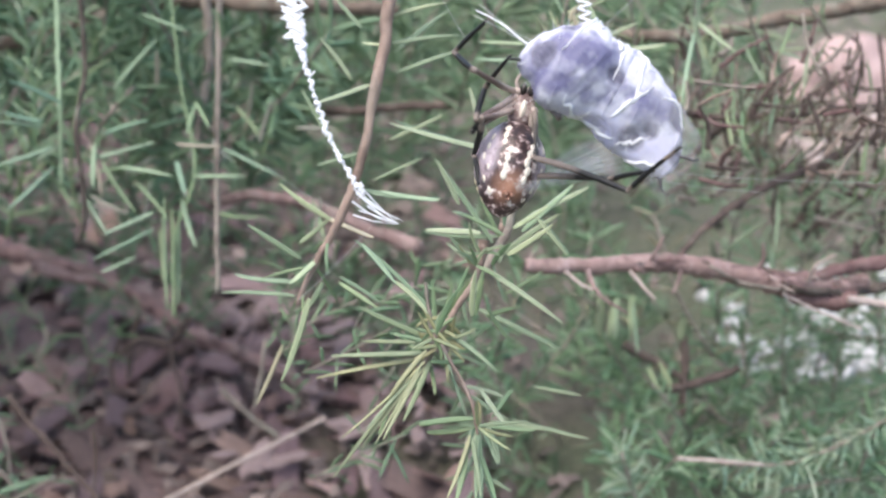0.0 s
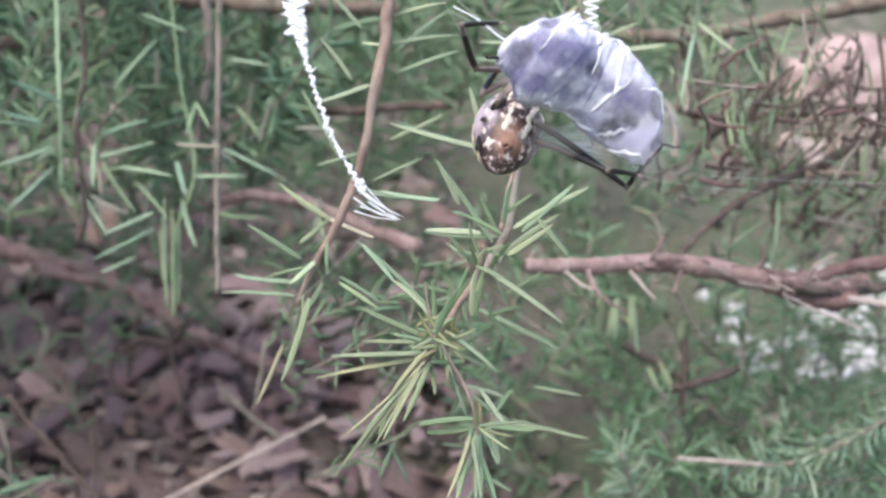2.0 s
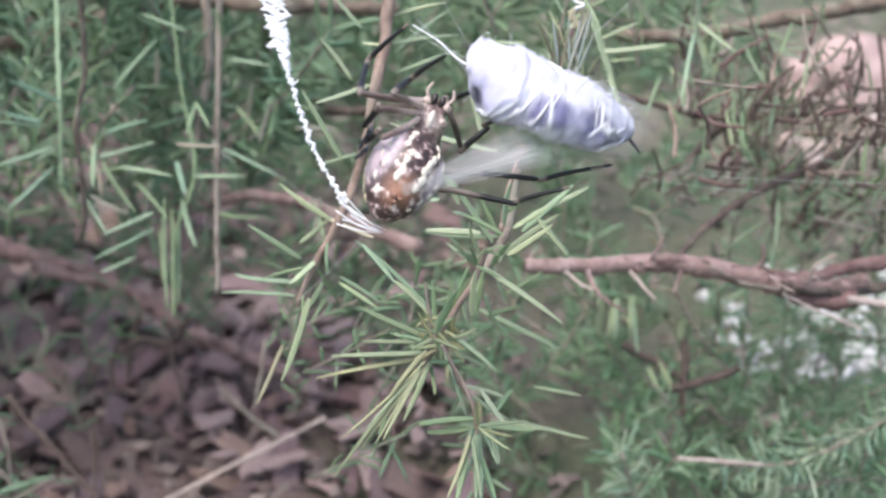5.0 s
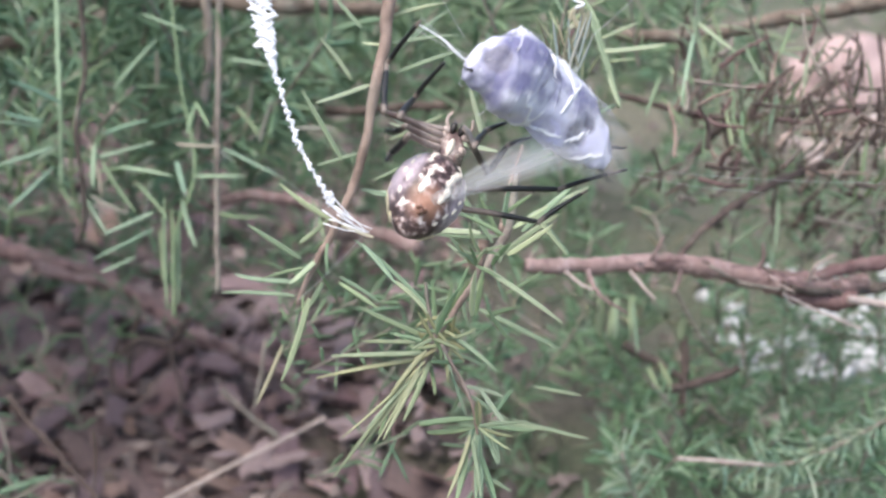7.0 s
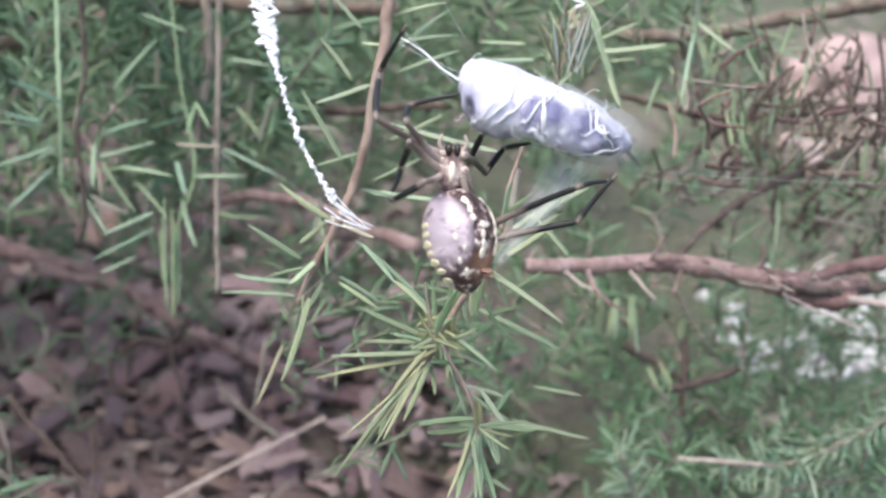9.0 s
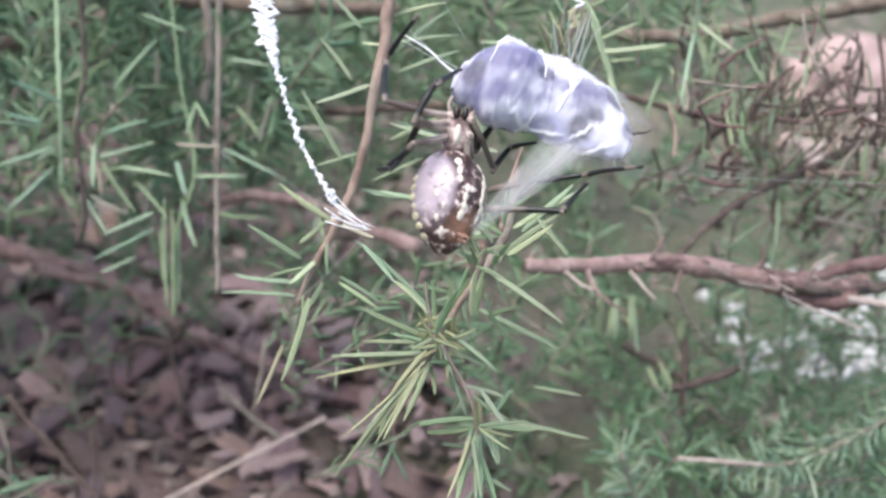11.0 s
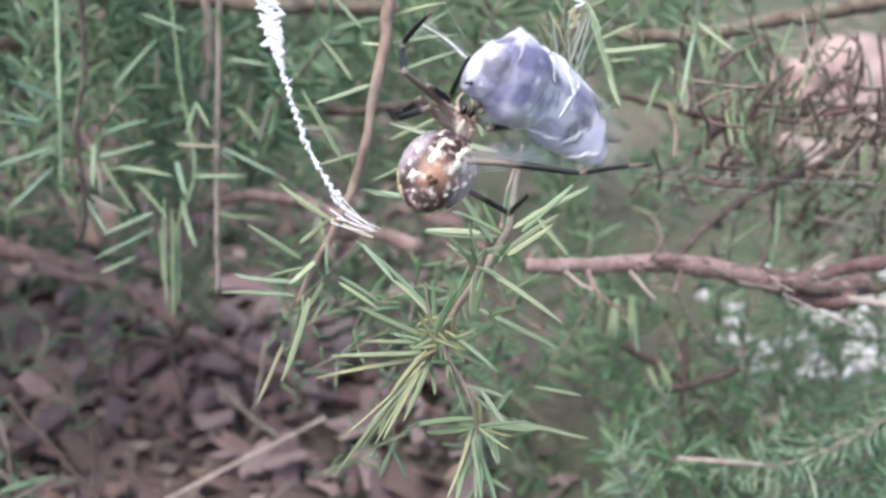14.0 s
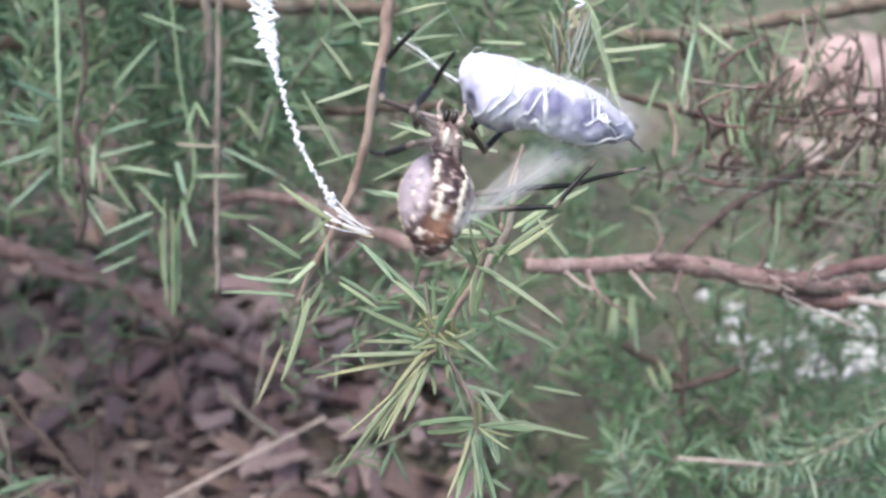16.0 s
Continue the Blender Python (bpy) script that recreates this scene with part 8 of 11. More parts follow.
    walk(legs['b'][0], [(0, pose(-0.0024, 0.0057, 0.001, -5, -40.1, -125.8)), (0.5, pose(-0.0024, 0.0057, 0.001, -4.9, -36.2, -128.2)),
        (1, pose(-0.0024, 0.0057, 0.001, -9.1, -25.9, -121.1)), (1.5, pose(-0.0024, 0.0057, 0.001, -12.8, -36.1, -129.2)),
        (2, pose(-0.0024, 0.0057, 0.001, -9.1, -35, -116.4)), (2.5, pose(-0.0024, 0.0057, 0.001, -7.4, 11.9, -122.1)),
        (3, pose(-0.0024, 0.0057, 0.001, -13.2, -42.2, -124.7)), (3.3, pose(-0.0024, 0.0057, 0.001, -1.8, -57.3, -97.9)),
        (3.5, pose(-0.0024, 0.0057, 0.001, -9.8, -65.9, -176.6)), (3.7, pose(-0.0024, 0.0057, 0.001, -4.4, -57.6, -109.3)),
        (4, pose(-0.0024, 0.0057, 0.001, -12.5, -71.5, 142.7)), (4.2, pose(-0.0024, 0.0057, 0.001, -25.5, -66.5, -165.7)),
        (6.3, pose(-0.0024, 0.0057, 0.001, -21.2, -65.7, -129)), (6.5, pose(-0.0024, 0.0057, 0.001, -9.1, -68.6, 154)),
        (7, pose(-0.0024, 0.0057, 0.001, -25.1, -49.9, -152.6)), (7.2, pose(-0.0024, 0.0057, 0.001, -13.3, -45.2, -131)),
        (7.5, pose(-0.0024, 0.0057, 0.001, -6.7, -60.2, 151.8)), (7.7, pose(-0.0024, 0.0057, 0.001, -22.8, -80.5, 178.3)),
        (8, pose(-0.0024, 0.0057, 0.001, -5.6, -69.2, -176.6)), (8.2, pose(-0.0024, 0.0057, 0.001, -6.8, -63.7, -132.2)),
        (8.5, pose(-0.0024, 0.0057, 0.001, -13.5, -55, -152.3)), (8.7, pose(-0.0024, 0.0057, 0.001, -10.6, -68.1, -160.2)),
        (9, pose(-0.0024, 0.0057, 0.001, -2.6, -55.2, 140.7)), (9.2, pose(-0.0024, 0.0057, 0.001, -8.9, -63.6, -162.8)),
        (11.3, pose(-0.0024, 0.0057, 0.001, -6.8, -60.5, -141.3)), (11.5, pose(-0.0024, 0.0057, 0.001, -2.8, -55, -140.7)),
        (11.7, pose(-0.0024, 0.0057, 0.001, -4.8, -62.9, -128.5)), (12, pose(-0.0024, 0.0057, 0.001, -6.2, -73.1, 159.1)),
        (12.2, pose(-0.0024, 0.0057, 0.001, -4.4, -64.9, 163.3)), (12.5, pose(-0.0024, 0.0057, 0.001, -11.1, -68.8, -167.6)),
        (12.7, pose(-0.0024, 0.0057, 0.001, -19, -47.1, -141.7)), (13, pose(-0.0024, 0.0057, 0.001, -38, -60, -151.2)),
        (13.2, pose(-0.0024, 0.0057, 0.001, -24.3, -53.9, -120.1)), (13.5, pose(-0.0024, 0.0057, 0.001, -46.7, -69, -155.1)),
        (13.7, pose(-0.0024, 0.0057, 0.001, -60.6, -72, -132.9)), (14, pose(-0.0024, 0.0057, 0.001, -42.9, -64.3, -158)),
        (14.2, pose(-0.0024, 0.0057, 0.001, -20.8, -49.1, -130.4)), (14.5, pose(-0.0024, 0.0057, 0.001, -6.9, -60.2, 154.9)),
        (14.7, pose(-0.0024, 0.0057, 0.001, -6.3, -50.7, -178.9)), (15, pose(-0.0024, 0.0057, 0.001, -2.7, -53.3, 145.6)),
        (15.5, pose(-0.0024, 0.0057, 0.001, -4.6, -70.7, 143.9)), (16, pose(-0.0024, 0.0057, 0.001, -15.6, -72, -162.1))])
    walk(legs['b'][1], [(0, pose(-0.00854, -0.00282, 0.00985, 0.1, 28.3, 88.9)), (0.5, pose(-0.00926, -0.00301, 0.00911, 0.6, 33, 85.5)),
        (1, pose(-0.00879, -0.00488, 0.007, 6.5, -54.4, 69.5)), (1.5, pose(-0.00941, -0.0029, 0.0091, 4.2, 30.4, 77.3)),
        (2, pose(-0.0074, -0.00438, 0.00888, 3.2, 30.7, 80.5)), (2.5, pose(-0.00954, -0.00568, -0.00184, -53.9, -75.4, -160.5)),
        (3, pose(-0.0082, -0.00267, 0.01022, 4, 44.4, 81.2)), (3.3, pose(-0.00341, -0.00166, 0.01256, 1.7, 42.3, 78.8)),
        (3.5, pose(-0.00801, 0.00537, 0.01353, 0.9, 31.9, 79.4)), (3.7, pose(-0.00483, -0.00126, 0.01259, 1.7, 42, 79.1)),
        (4, pose(-0.00587, 0.00835, 0.01402, 5.9, 57, 62.5)), (4.2, pose(-0.0077, 0.00435, 0.0136, 5, 51.6, 76.1)),
        (6.3, pose(-0.00595, 0.00131, 0.01352, 3.7, 43.9, 77.2)), (6.5, pose(-0.0069, 0.00789, 0.01379, 7.2, 69.7, 58)),
        (7, pose(-0.01026, 0.00162, 0.0115, 2.6, 38, 84.3)), (7.2, pose(-0.00875, -0.00161, 0.01074, 1.2, 40.8, 86.6)),
        (7.5, pose(-0.00841, 0.00892, 0.01293, 0.5, 47.1, 85.4)), (7.7, pose(-0.00466, 0.00577, 0.01455, 0.9, 41.4, 80.7)),
        (8, pose(-0.00727, 0.00541, 0.01384, 0.5, 26.3, 76.1)), (8.2, pose(-0.00649, 0.00119, 0.01332, 1.6, 42.2, 74.3)),
        (8.5, pose(-0.00938, 0.00204, 0.01225, 7.1, 56.2, 66.7)), (8.7, pose(-0.00723, 0.00397, 0.01374, 3.4, 61.9, 69.7)),
        (9, pose(-0.00847, 0.01066, 0.01228, -0.2, 60.3, 92)), (9.2, pose(-0.00824, 0.00389, 0.0133, 0.2, 48.1, 87.9)),
        (11.3, pose(-0.00768, 0.00147, 0.01296, 1.3, -3.8, 71.3)), (11.5, pose(-0.0085, 0.00071, 0.01225, 0.7, -1.9, 70.5)),
        (11.7, pose(-0.00629, 0.00081, 0.01323, 1.1, -3, 69.2)), (12, pose(-0.00613, 0.00712, 0.01414, 1.4, 37.7, 58.4)),
        (12.2, pose(-0.00798, 0.00738, 0.01344, 1.2, 38.5, 62)), (12.5, pose(-0.00725, 0.00464, 0.01381, 1.7, 38.5, 72.1)),
        (12.7, pose(-0.00974, -0.0001, 0.01106, 4, 39.4, 80.1)), (13, pose(-0.00841, 0.00239, 0.0129, 14.1, 53.6, 74.7)),
        (13.2, pose(-0.00646, -0.00129, 0.0121, 18.8, 52.9, 67.5)), (13.5, pose(-0.00686, 0.00363, 0.01383, 21.9, 54.2, 56.9)),
        (13.7, pose(-0.0053, 0.00258, 0.01406, 30.3, 58, 41)), (14, pose(-0.00792, 0.00347, 0.01338, 34, 56.5, 29.5)),
        (14.2, pose(-0.00823, -0.00115, 0.01138, 31.8, 61.7, 2.9)), (14.5, pose(-0.00859, 0.00859, 0.01292, 3.8, 52.6, -51.9)),
        (14.7, pose(-0.01109, 0.00553, 0.01164, 17.4, 76.6, 9.5)), (15, pose(-0.00917, 0.01033, 0.01202, 0.4, 41.7, 80.8)),
        (15.5, pose(-0.00607, 0.00838, 0.01396, 1, 50.7, 71.6)), (16, pose(-0.00645, 0.00439, 0.01406, 2.2, 36.6, 70.1))])
    walk(legs['b'][2], [(0, pose(-0.0084, 0.00462, 0.00585, 4.4, -51.3, 59.3)), (0.5, pose(-0.00871, 0.00406, 0.00451, 4.7, -53.2, 58.6)),
        (1, pose(-0.00707, -0.00028, 0.01387, 29.9, -69.2, 15.6)), (1.5, pose(-0.0078, 0.00421, 0.00482, 19.7, -59.4, 28.8)),
        (2, pose(-0.00619, 0.00279, 0.00457, 20.9, -57.6, 20.6)), (2.5, pose(-0.01155, -0.0064, 0.00634, 31.1, -64.8, -3.6)),
        (3, pose(-0.00727, 0.0033, 0.00431, 16.1, -58.2, 39.9)), (3.3, pose(-0.0022, 0.00448, 0.00687, 5, -59.2, 60.4)),
        (3.5, pose(-0.00668, 0.01242, 0.00907, 2.3, -59.3, 70.6)), (3.7, pose(-0.00364, 0.00491, 0.00693, 5.9, -63.6, 58.9)),
        (4, pose(-0.00375, 0.01243, 0.00693, 10.4, -62.5, 28.5)), (4.2, pose(-0.00643, 0.00945, 0.00698, 9.7, -45.8, 41.1)),
        (6.3, pose(-0.0046, 0.00726, 0.00767, 12.8, -60.6, 40.4)), (6.5, pose(-0.00535, 0.01038, 0.00586, 3.4, -50, 54.1)),
        (7, pose(-0.0096, 0.00825, 0.0063, 9.6, -50.7, 60.9)), (7.2, pose(-0.00837, 0.00478, 0.00522, 13.5, -52.7, 37.1)),
        (7.5, pose(-0.00795, 0.01467, 0.00674, 5.9, -47.5, 4.6)), (7.7, pose(-0.00364, 0.01202, 0.00895, 6, -53.9, 23.3)),
        (8, pose(-0.00546, 0.01277, 0.0101, 1.7, 48.1, 55.9)), (8.2, pose(-0.00479, 0.00722, 0.00763, 2.4, -23.4, 56)),
        (8.5, pose(-0.00751, 0.00636, 0.00523, 3.7, -7.1, 62.8)), (8.7, pose(-0.00585, 0.0077, 0.00629, 2.9, -2.8, 43.5)),
        (9, pose(-0.00861, 0.01484, 0.00494, 2.1, -20, 12.4)), (9.2, pose(-0.00804, 0.00953, 0.007, 2.7, -24.5, 51.9)),
        (11.3, pose(-0.00498, 0.00946, 0.01351, 4.1, 53.3, 56)), (11.5, pose(-0.00568, 0.00867, 0.01253, 1.5, 37.5, 55.1)),
        (11.7, pose(-0.00329, 0.0087, 0.01367, 2.8, 46.9, 54.8)), (12, pose(-0.00263, 0.01282, 0.00897, 1.6, -45, 55.2)),
        (12.2, pose(-0.00487, 0.01322, 0.00818, 1.5, -35.4, 51.3)), (12.5, pose(-0.00522, 0.01093, 0.00855, 2.2, -10.8, 56.4)),
        (12.7, pose(-0.00862, 0.00634, 0.00569, 9.1, -48.2, 58.2)), (13, pose(-0.00709, 0.00723, 0.0061, 30.1, -75.7, 38.1)),
        (13.2, pose(-0.00451, 0.00342, 0.00536, 27.8, -74.9, 40.8)), (13.5, pose(-0.00417, 0.00777, 0.00697, 18.5, -71.9, 52.1)),
        (13.7, pose(-0.00191, 0.00552, 0.00689, 11.5, -64.9, 62.3)), (14, pose(-0.00386, 0.00577, 0.00633, 2.3, -53.6, 83.9)),
        (14.2, pose(-0.00423, -0.00094, 0.00394, 6, -38.3, 69.7)), (14.5, pose(-0.00542, 0.00455, 0.0062, 2.2, -3.3, 56.8)),
        (14.7, pose(-0.00917, 0.00585, 0.00341, 3.6, -38.3, 43)), (15, pose(-0.00817, 0.01656, 0.00639, 4, -60.4, -0.8)),
        (15.5, pose(-0.00437, 0.01345, 0.00742, 2.7, -45.5, 17.7)), (16, pose(-0.00414, 0.01078, 0.00902, 3.8, -54.8, 59.9))])
    walk(legs['c'][0], [(0, pose(-0.0024, 0.0043, 0.001, -4.8, -44.1, -121.9)), (0.5, pose(-0.0024, 0.0043, 0.001, -4.3, -39.2, -120.8)),
        (1, pose(-0.0024, 0.0043, 0.001, -6.1, -23, -111)), (1.5, pose(-0.0024, 0.0043, 0.001, -10.4, -42.3, -115.6)),
        (2, pose(-0.0024, 0.0043, 0.001, -3.8, -44.2, -98.4)), (2.5, pose(-0.0024, 0.0043, 0.001, -5.9, 12.7, -115)),
        (3, pose(-0.0024, 0.0043, 0.001, -11.1, -48, -113)), (3.3, pose(-0.0024, 0.0043, 0.001, 0.1, -57.9, -89.6)),
        (3.5, pose(-0.0024, 0.0043, 0.001, -9.4, -65.2, 178.8)), (3.7, pose(-0.0024, 0.0043, 0.001, -4.2, -46.6, -115.4)),
        (4, pose(-0.0024, 0.0043, 0.001, -10.2, -53.8, -176.8)), (4.2, pose(-0.0024, 0.0043, 0.001, -13.7, -45.2, -153.3)),
        (6.3, pose(-0.0024, 0.0043, 0.001, -17.8, -61.9, -129.8)), (6.5, pose(-0.0024, 0.0043, 0.001, -7.9, -62.4, 162.8)),
        (7, pose(-0.0024, 0.0043, 0.001, -28.4, -54.9, -148.4)), (7.2, pose(-0.0024, 0.0043, 0.001, -10.9, -40.9, -125.4)),
        (7.5, pose(-0.0024, 0.0043, 0.001, -6.8, -55.9, 168.4)), (7.7, pose(-0.0024, 0.0043, 0.001, -14.5, -73.9, -163.7)),
        (8, pose(-0.0024, 0.0043, 0.001, -3.9, -58.8, 179.8)), (8.2, pose(-0.0024, 0.0043, 0.001, -9.1, -65.6, -152)),
        (8.5, pose(-0.0024, 0.0043, 0.001, -14.7, -60.1, 168.3)), (8.7, pose(-0.0024, 0.0043, 0.001, -13.3, -73.4, 173.7)),
        (9, pose(-0.0024, 0.0043, 0.001, -3.5, -60.9, 150.6)), (9.2, pose(-0.0024, 0.0043, 0.001, -8.6, -62.6, -161)),
        (11.3, pose(-0.0024, 0.0043, 0.001, -10.9, -68.5, -166.7)), (11.5, pose(-0.0024, 0.0043, 0.001, -4.8, -67.1, 165.1)),
        (11.7, pose(-0.0024, 0.0043, 0.001, -11.5, -73.8, -163.6)), (12, pose(-0.0024, 0.0043, 0.001, -5, -68.9, 158.3)),
        (12.2, pose(-0.0024, 0.0043, 0.001, -4.1, -62.6, 163.7)), (12.5, pose(-0.0024, 0.0043, 0.001, -13.3, -72.7, -156.3)),
        (12.7, pose(-0.0024, 0.0043, 0.001, -13.9, -40.9, -128.4)), (13, pose(-0.0024, 0.0043, 0.001, -19.7, -47.7, -120.9)),
        (13.2, pose(-0.0024, 0.0043, 0.001, -12.2, -39.1, -113.1)), (13.5, pose(-0.0024, 0.0043, 0.001, -34.1, -61.3, -162)),
        (13.7, pose(-0.0024, 0.0043, 0.001, -41.9, -65.6, -140.2)), (14, pose(-0.0024, 0.0043, 0.001, -34.7, -57.1, -153.2)),
        (14.2, pose(-0.0024, 0.0043, 0.001, -14.2, -38, -124.6)), (14.5, pose(-0.0024, 0.0043, 0.001, -9.7, -65.7, -175.8)),
        (14.7, pose(-0.0024, 0.0043, 0.001, -5.7, -49.2, -154.7)), (15, pose(-0.0024, 0.0043, 0.001, -4.5, -64.1, 170.8)),
        (15.5, pose(-0.0024, 0.0043, 0.001, -5.9, -75.5, 143.5)), (16, pose(-0.0024, 0.0043, 0.001, -18.6, -75.2, -175.5))])
    walk(legs['c'][1], [(0, pose(-0.00721, -0.00343, 0.00982, 0, 50.9, -90.2)), (0.5, pose(-0.00743, -0.00413, 0.00902, -0.5, 49.4, -93.5)),
        (1, pose(-0.00657, -0.0066, 0.00596, -3.4, -27.5, -100.5)), (1.5, pose(-0.00646, -0.00415, 0.00954, -5.5, 47.2, -109.1)),
        (2, pose(-0.00373, -0.0047, 0.00983, -4.9, 41.5, -108.3)), (2.5, pose(-0.00763, -0.00691, -0.00179, -4.3, 13.3, -108)),
        (3, pose(-0.00572, -0.0035, 0.01043, -1.1, 41, -94.2)), (3.3, pose(-0.00235, -0.00244, 0.01174, -0.9, 43.4, -97.2)),
        (3.5, pose(-0.00771, 0.00441, 0.01251, -0.7, 43.6, -98.2)), (3.7, pose(-0.00614, -0.00357, 0.01021, -3.6, 59.3, -110.7)),
        (4, pose(-0.00988, 0.00388, 0.01123, -11.9, 64.9, -157.4)), (4.2, pose(-0.01038, 0.00029, 0.01, -8.7, 61.7, -121.6)),
        (6.3, pose(-0.00622, -0.00028, 0.01219, -15.8, 71.5, -134.4)), (6.5, pose(-0.00801, 0.00604, 0.01224, -14.4, 73.8, 171.8)),
        (7, pose(-0.00861, 0.00048, 0.01137, -58.3, 73.2, 150.2)), (7.2, pose(-0.00795, -0.0035, 0.00931, -26.7, 69.4, -164.2)),
        (7.5, pose(-0.00936, 0.00573, 0.0115, -4.3, 46.2, -140.7)), (7.7, pose(-0.00578, 0.00331, 0.01318, -4.8, 58.4, -133.5)),
        (8, pose(-0.00898, 0.00432, 0.01184, -2.5, 71.5, -115.4)), (8.2, pose(-0.00703, 0.00184, 0.01255, -3.6, 65.4, -115.1)),
        (8.5, pose(-0.00859, 0.00558, 0.01199, -4.6, 56.9, -111.9)), (8.7, pose(-0.006, 0.0047, 0.01315, -2.7, 56.1, -113.9)),
        (9, pose(-0.00777, 0.00733, 0.01208, -1.5, 59.8, -113)), (9.2, pose(-0.00791, 0.0024, 0.01226, -2, 57, -107.6)),
        (11.3, pose(-0.00692, 0.00323, 0.0128, -1.6, 51.5, -105.9)), (11.5, pose(-0.00717, 0.00557, 0.01268, -0.7, 31.5, -108.6)),
        (11.7, pose(-0.00579, 0.0033, 0.01318, -1.3, 51, -106.2)), (12, pose(-0.00664, 0.00599, 0.01283, -1.4, 70.9, -104.2)),
        (12.2, pose(-0.00801, 0.00594, 0.01225, -1.4, 71.3, -104.5)), (12.5, pose(-0.00585, 0.00278, 0.01311, -0.6, 72.5, -93.3)),
        (12.7, pose(-0.00835, -0.00321, 0.0093, -70.2, 84, 176.3)), (13, pose(-0.00678, -0.00302, 0.01038, -59.6, 70.6, 144.7)),
        (13.2, pose(-0.00626, -0.00476, 0.00899, -50.8, 71.9, 171)), (13.5, pose(-0.00819, 0.00242, 0.01212, -22, 63.6, -145.9)),
        (13.7, pose(-0.00642, 0.00095, 0.01255, -27.2, 66.3, -155.8)), (14, pose(-0.00854, 0.0012, 0.01165, -41.2, 71.2, -171.6)),
        (14.2, pose(-0.00807, -0.00393, 0.0088, -43.9, 75, -172.4)), (14.5, pose(-0.00761, 0.00392, 0.01255, -5, 72.8, -116.4)),
        (14.7, pose(-0.00989, 0.00076, 0.0106, 4.4, 78.1, -72.7)), (15, pose(-0.00786, 0.00519, 0.01241, 3.9, 65.6, -32)),
        (15.5, pose(-0.00495, 0.00618, 0.01328, -0.8, 44.1, -106.5)), (16, pose(-0.00562, 0.00405, 0.01326, -1.9, 87.9, -92.7))])
    walk(legs['c'][2], [(0, pose(-0.00723, -0.00843, 0.00367, 2.7, -36.7, -70.6)), (0.5, pose(-0.00775, -0.00929, 0.00301, 2.8, -42.3, -71.9)),
        (1, pose(-0.00785, -0.01351, 0.00962, 2.5, -30.9, -82.7)), (1.5, pose(-0.00822, -0.00924, 0.00373, 2.3, -42.8, -84.7)),
        (2, pose(-0.00559, -0.01033, 0.00458, 1.5, -46.3, -86.9)), (2.5, pose(-0.01001, -0.01424, -0.00362, -0.3, -12.6, -91.2)),
        (3, pose(-0.00616, -0.00947, 0.00523, 7.2, -46.9, -75.1)), (3.3, pose(-0.00307, -0.00815, 0.0063, 0.7, -52.8, -86.5)),
        (3.5, pose(-0.00853, -0.00127, 0.00705, -0.4, -49.7, -93.3)), (3.7, pose(-0.00757, -0.00735, 0.0034, -0.8, -50.1, -94.2)),
        (4, pose(-0.01298, 0.00259, 0.00405, -3.1, -53.4, -105.4)), (4.2, pose(-0.01235, -0.00291, 0.00302, 0.6, -45.6, -88.1)),
        (6.3, pose(-0.00797, -0.00208, 0.00467, -0.5, -44.7, -91.6)), (6.5, pose(-0.0102, 0.00636, 0.00463, -6.1, -69, -117.6)),
        (7, pose(-0.01061, 0.00162, 0.00379, -24.9, -64.8, -106.6)), (7.2, pose(-0.01064, -0.00426, 0.00189, -0.7, -57.5, -91.2)),
        (7.5, pose(-0.0136, 0.00226, 0.00578, 0.3, -43, -87.2)), (7.7, pose(-0.00864, 0.0003, 0.00643, -0.6, -43, -96)),
        (8, pose(-0.01005, 0.00206, 0.00432, -1, -41.5, -110.9)), (8.2, pose(-0.00843, -0.00115, 0.00534, -2.2, -50.2, -108.8)),
        (8.5, pose(-0.0102, 0.00156, 0.00535, -5.1, -59.2, -104.5)), (8.7, pose(-0.0078, 0.00066, 0.00657, -2.3, -58.8, -105.3)),
        (9, pose(-0.00932, 0.00366, 0.00523, -0.6, -52, -100.9)), (9.2, pose(-0.00921, -0.00171, 0.00561, -1.9, -58.1, -102.9)),
        (11.3, pose(-0.00828, -0.00151, 0.00659, -2.1, -47.2, -109)), (11.5, pose(-0.00933, -0.00083, 0.00853, -1.7, -57.1, -115.6)),
        (11.7, pose(-0.00718, -0.00149, 0.00702, -3.3, -64.7, -112.9)), (12, pose(-0.00728, 0.00348, 0.00534, -3.9, -78, -110.4)),
        (12.2, pose(-0.00865, 0.00347, 0.00475, -1.4, -74.3, -99.7)), (12.5, pose(-0.00599, 0.0004, 0.00555, 1.4, -66.2, -83.1)),
        (12.7, pose(-0.00918, -0.00316, 0.00142, -2.8, -62.3, -92.7)), (13, pose(-0.00893, -0.0015, 0.0029, -38.1, -63.6, -116.3)),
        (13.2, pose(-0.00868, -0.00437, 0.00146, -13, -55.6, -102.5)), (13.5, pose(-0.0111, 0.00045, 0.00502, -1.5, -41, -93)),
        (13.7, pose(-0.00933, -0.00036, 0.0053, -6.2, -49.9, -99.3)), (14, pose(-0.01107, 0.00083, 0.00415, -19.3, -58.2, -106.4)),
        (14.2, pose(-0.01011, -0.0042, 0.00115, -10.5, -51.1, -105.5)), (14.5, pose(-0.00865, 0.00182, 0.00498, -2.4, -47.9, -112)),
        (14.7, pose(-0.0094, -0.00079, 0.00285, -3.4, -59, -113.3)), (15, pose(-0.00509, 0.00345, 0.00519, -4.4, -76.1, -117.4)),
        (15.5, pose(-0.00657, 0.00073, 0.00776, -2.6, -59.8, -128)), (16, pose(-0.00564, 0.00375, 0.00534, -40.9, -84.2, -102))])
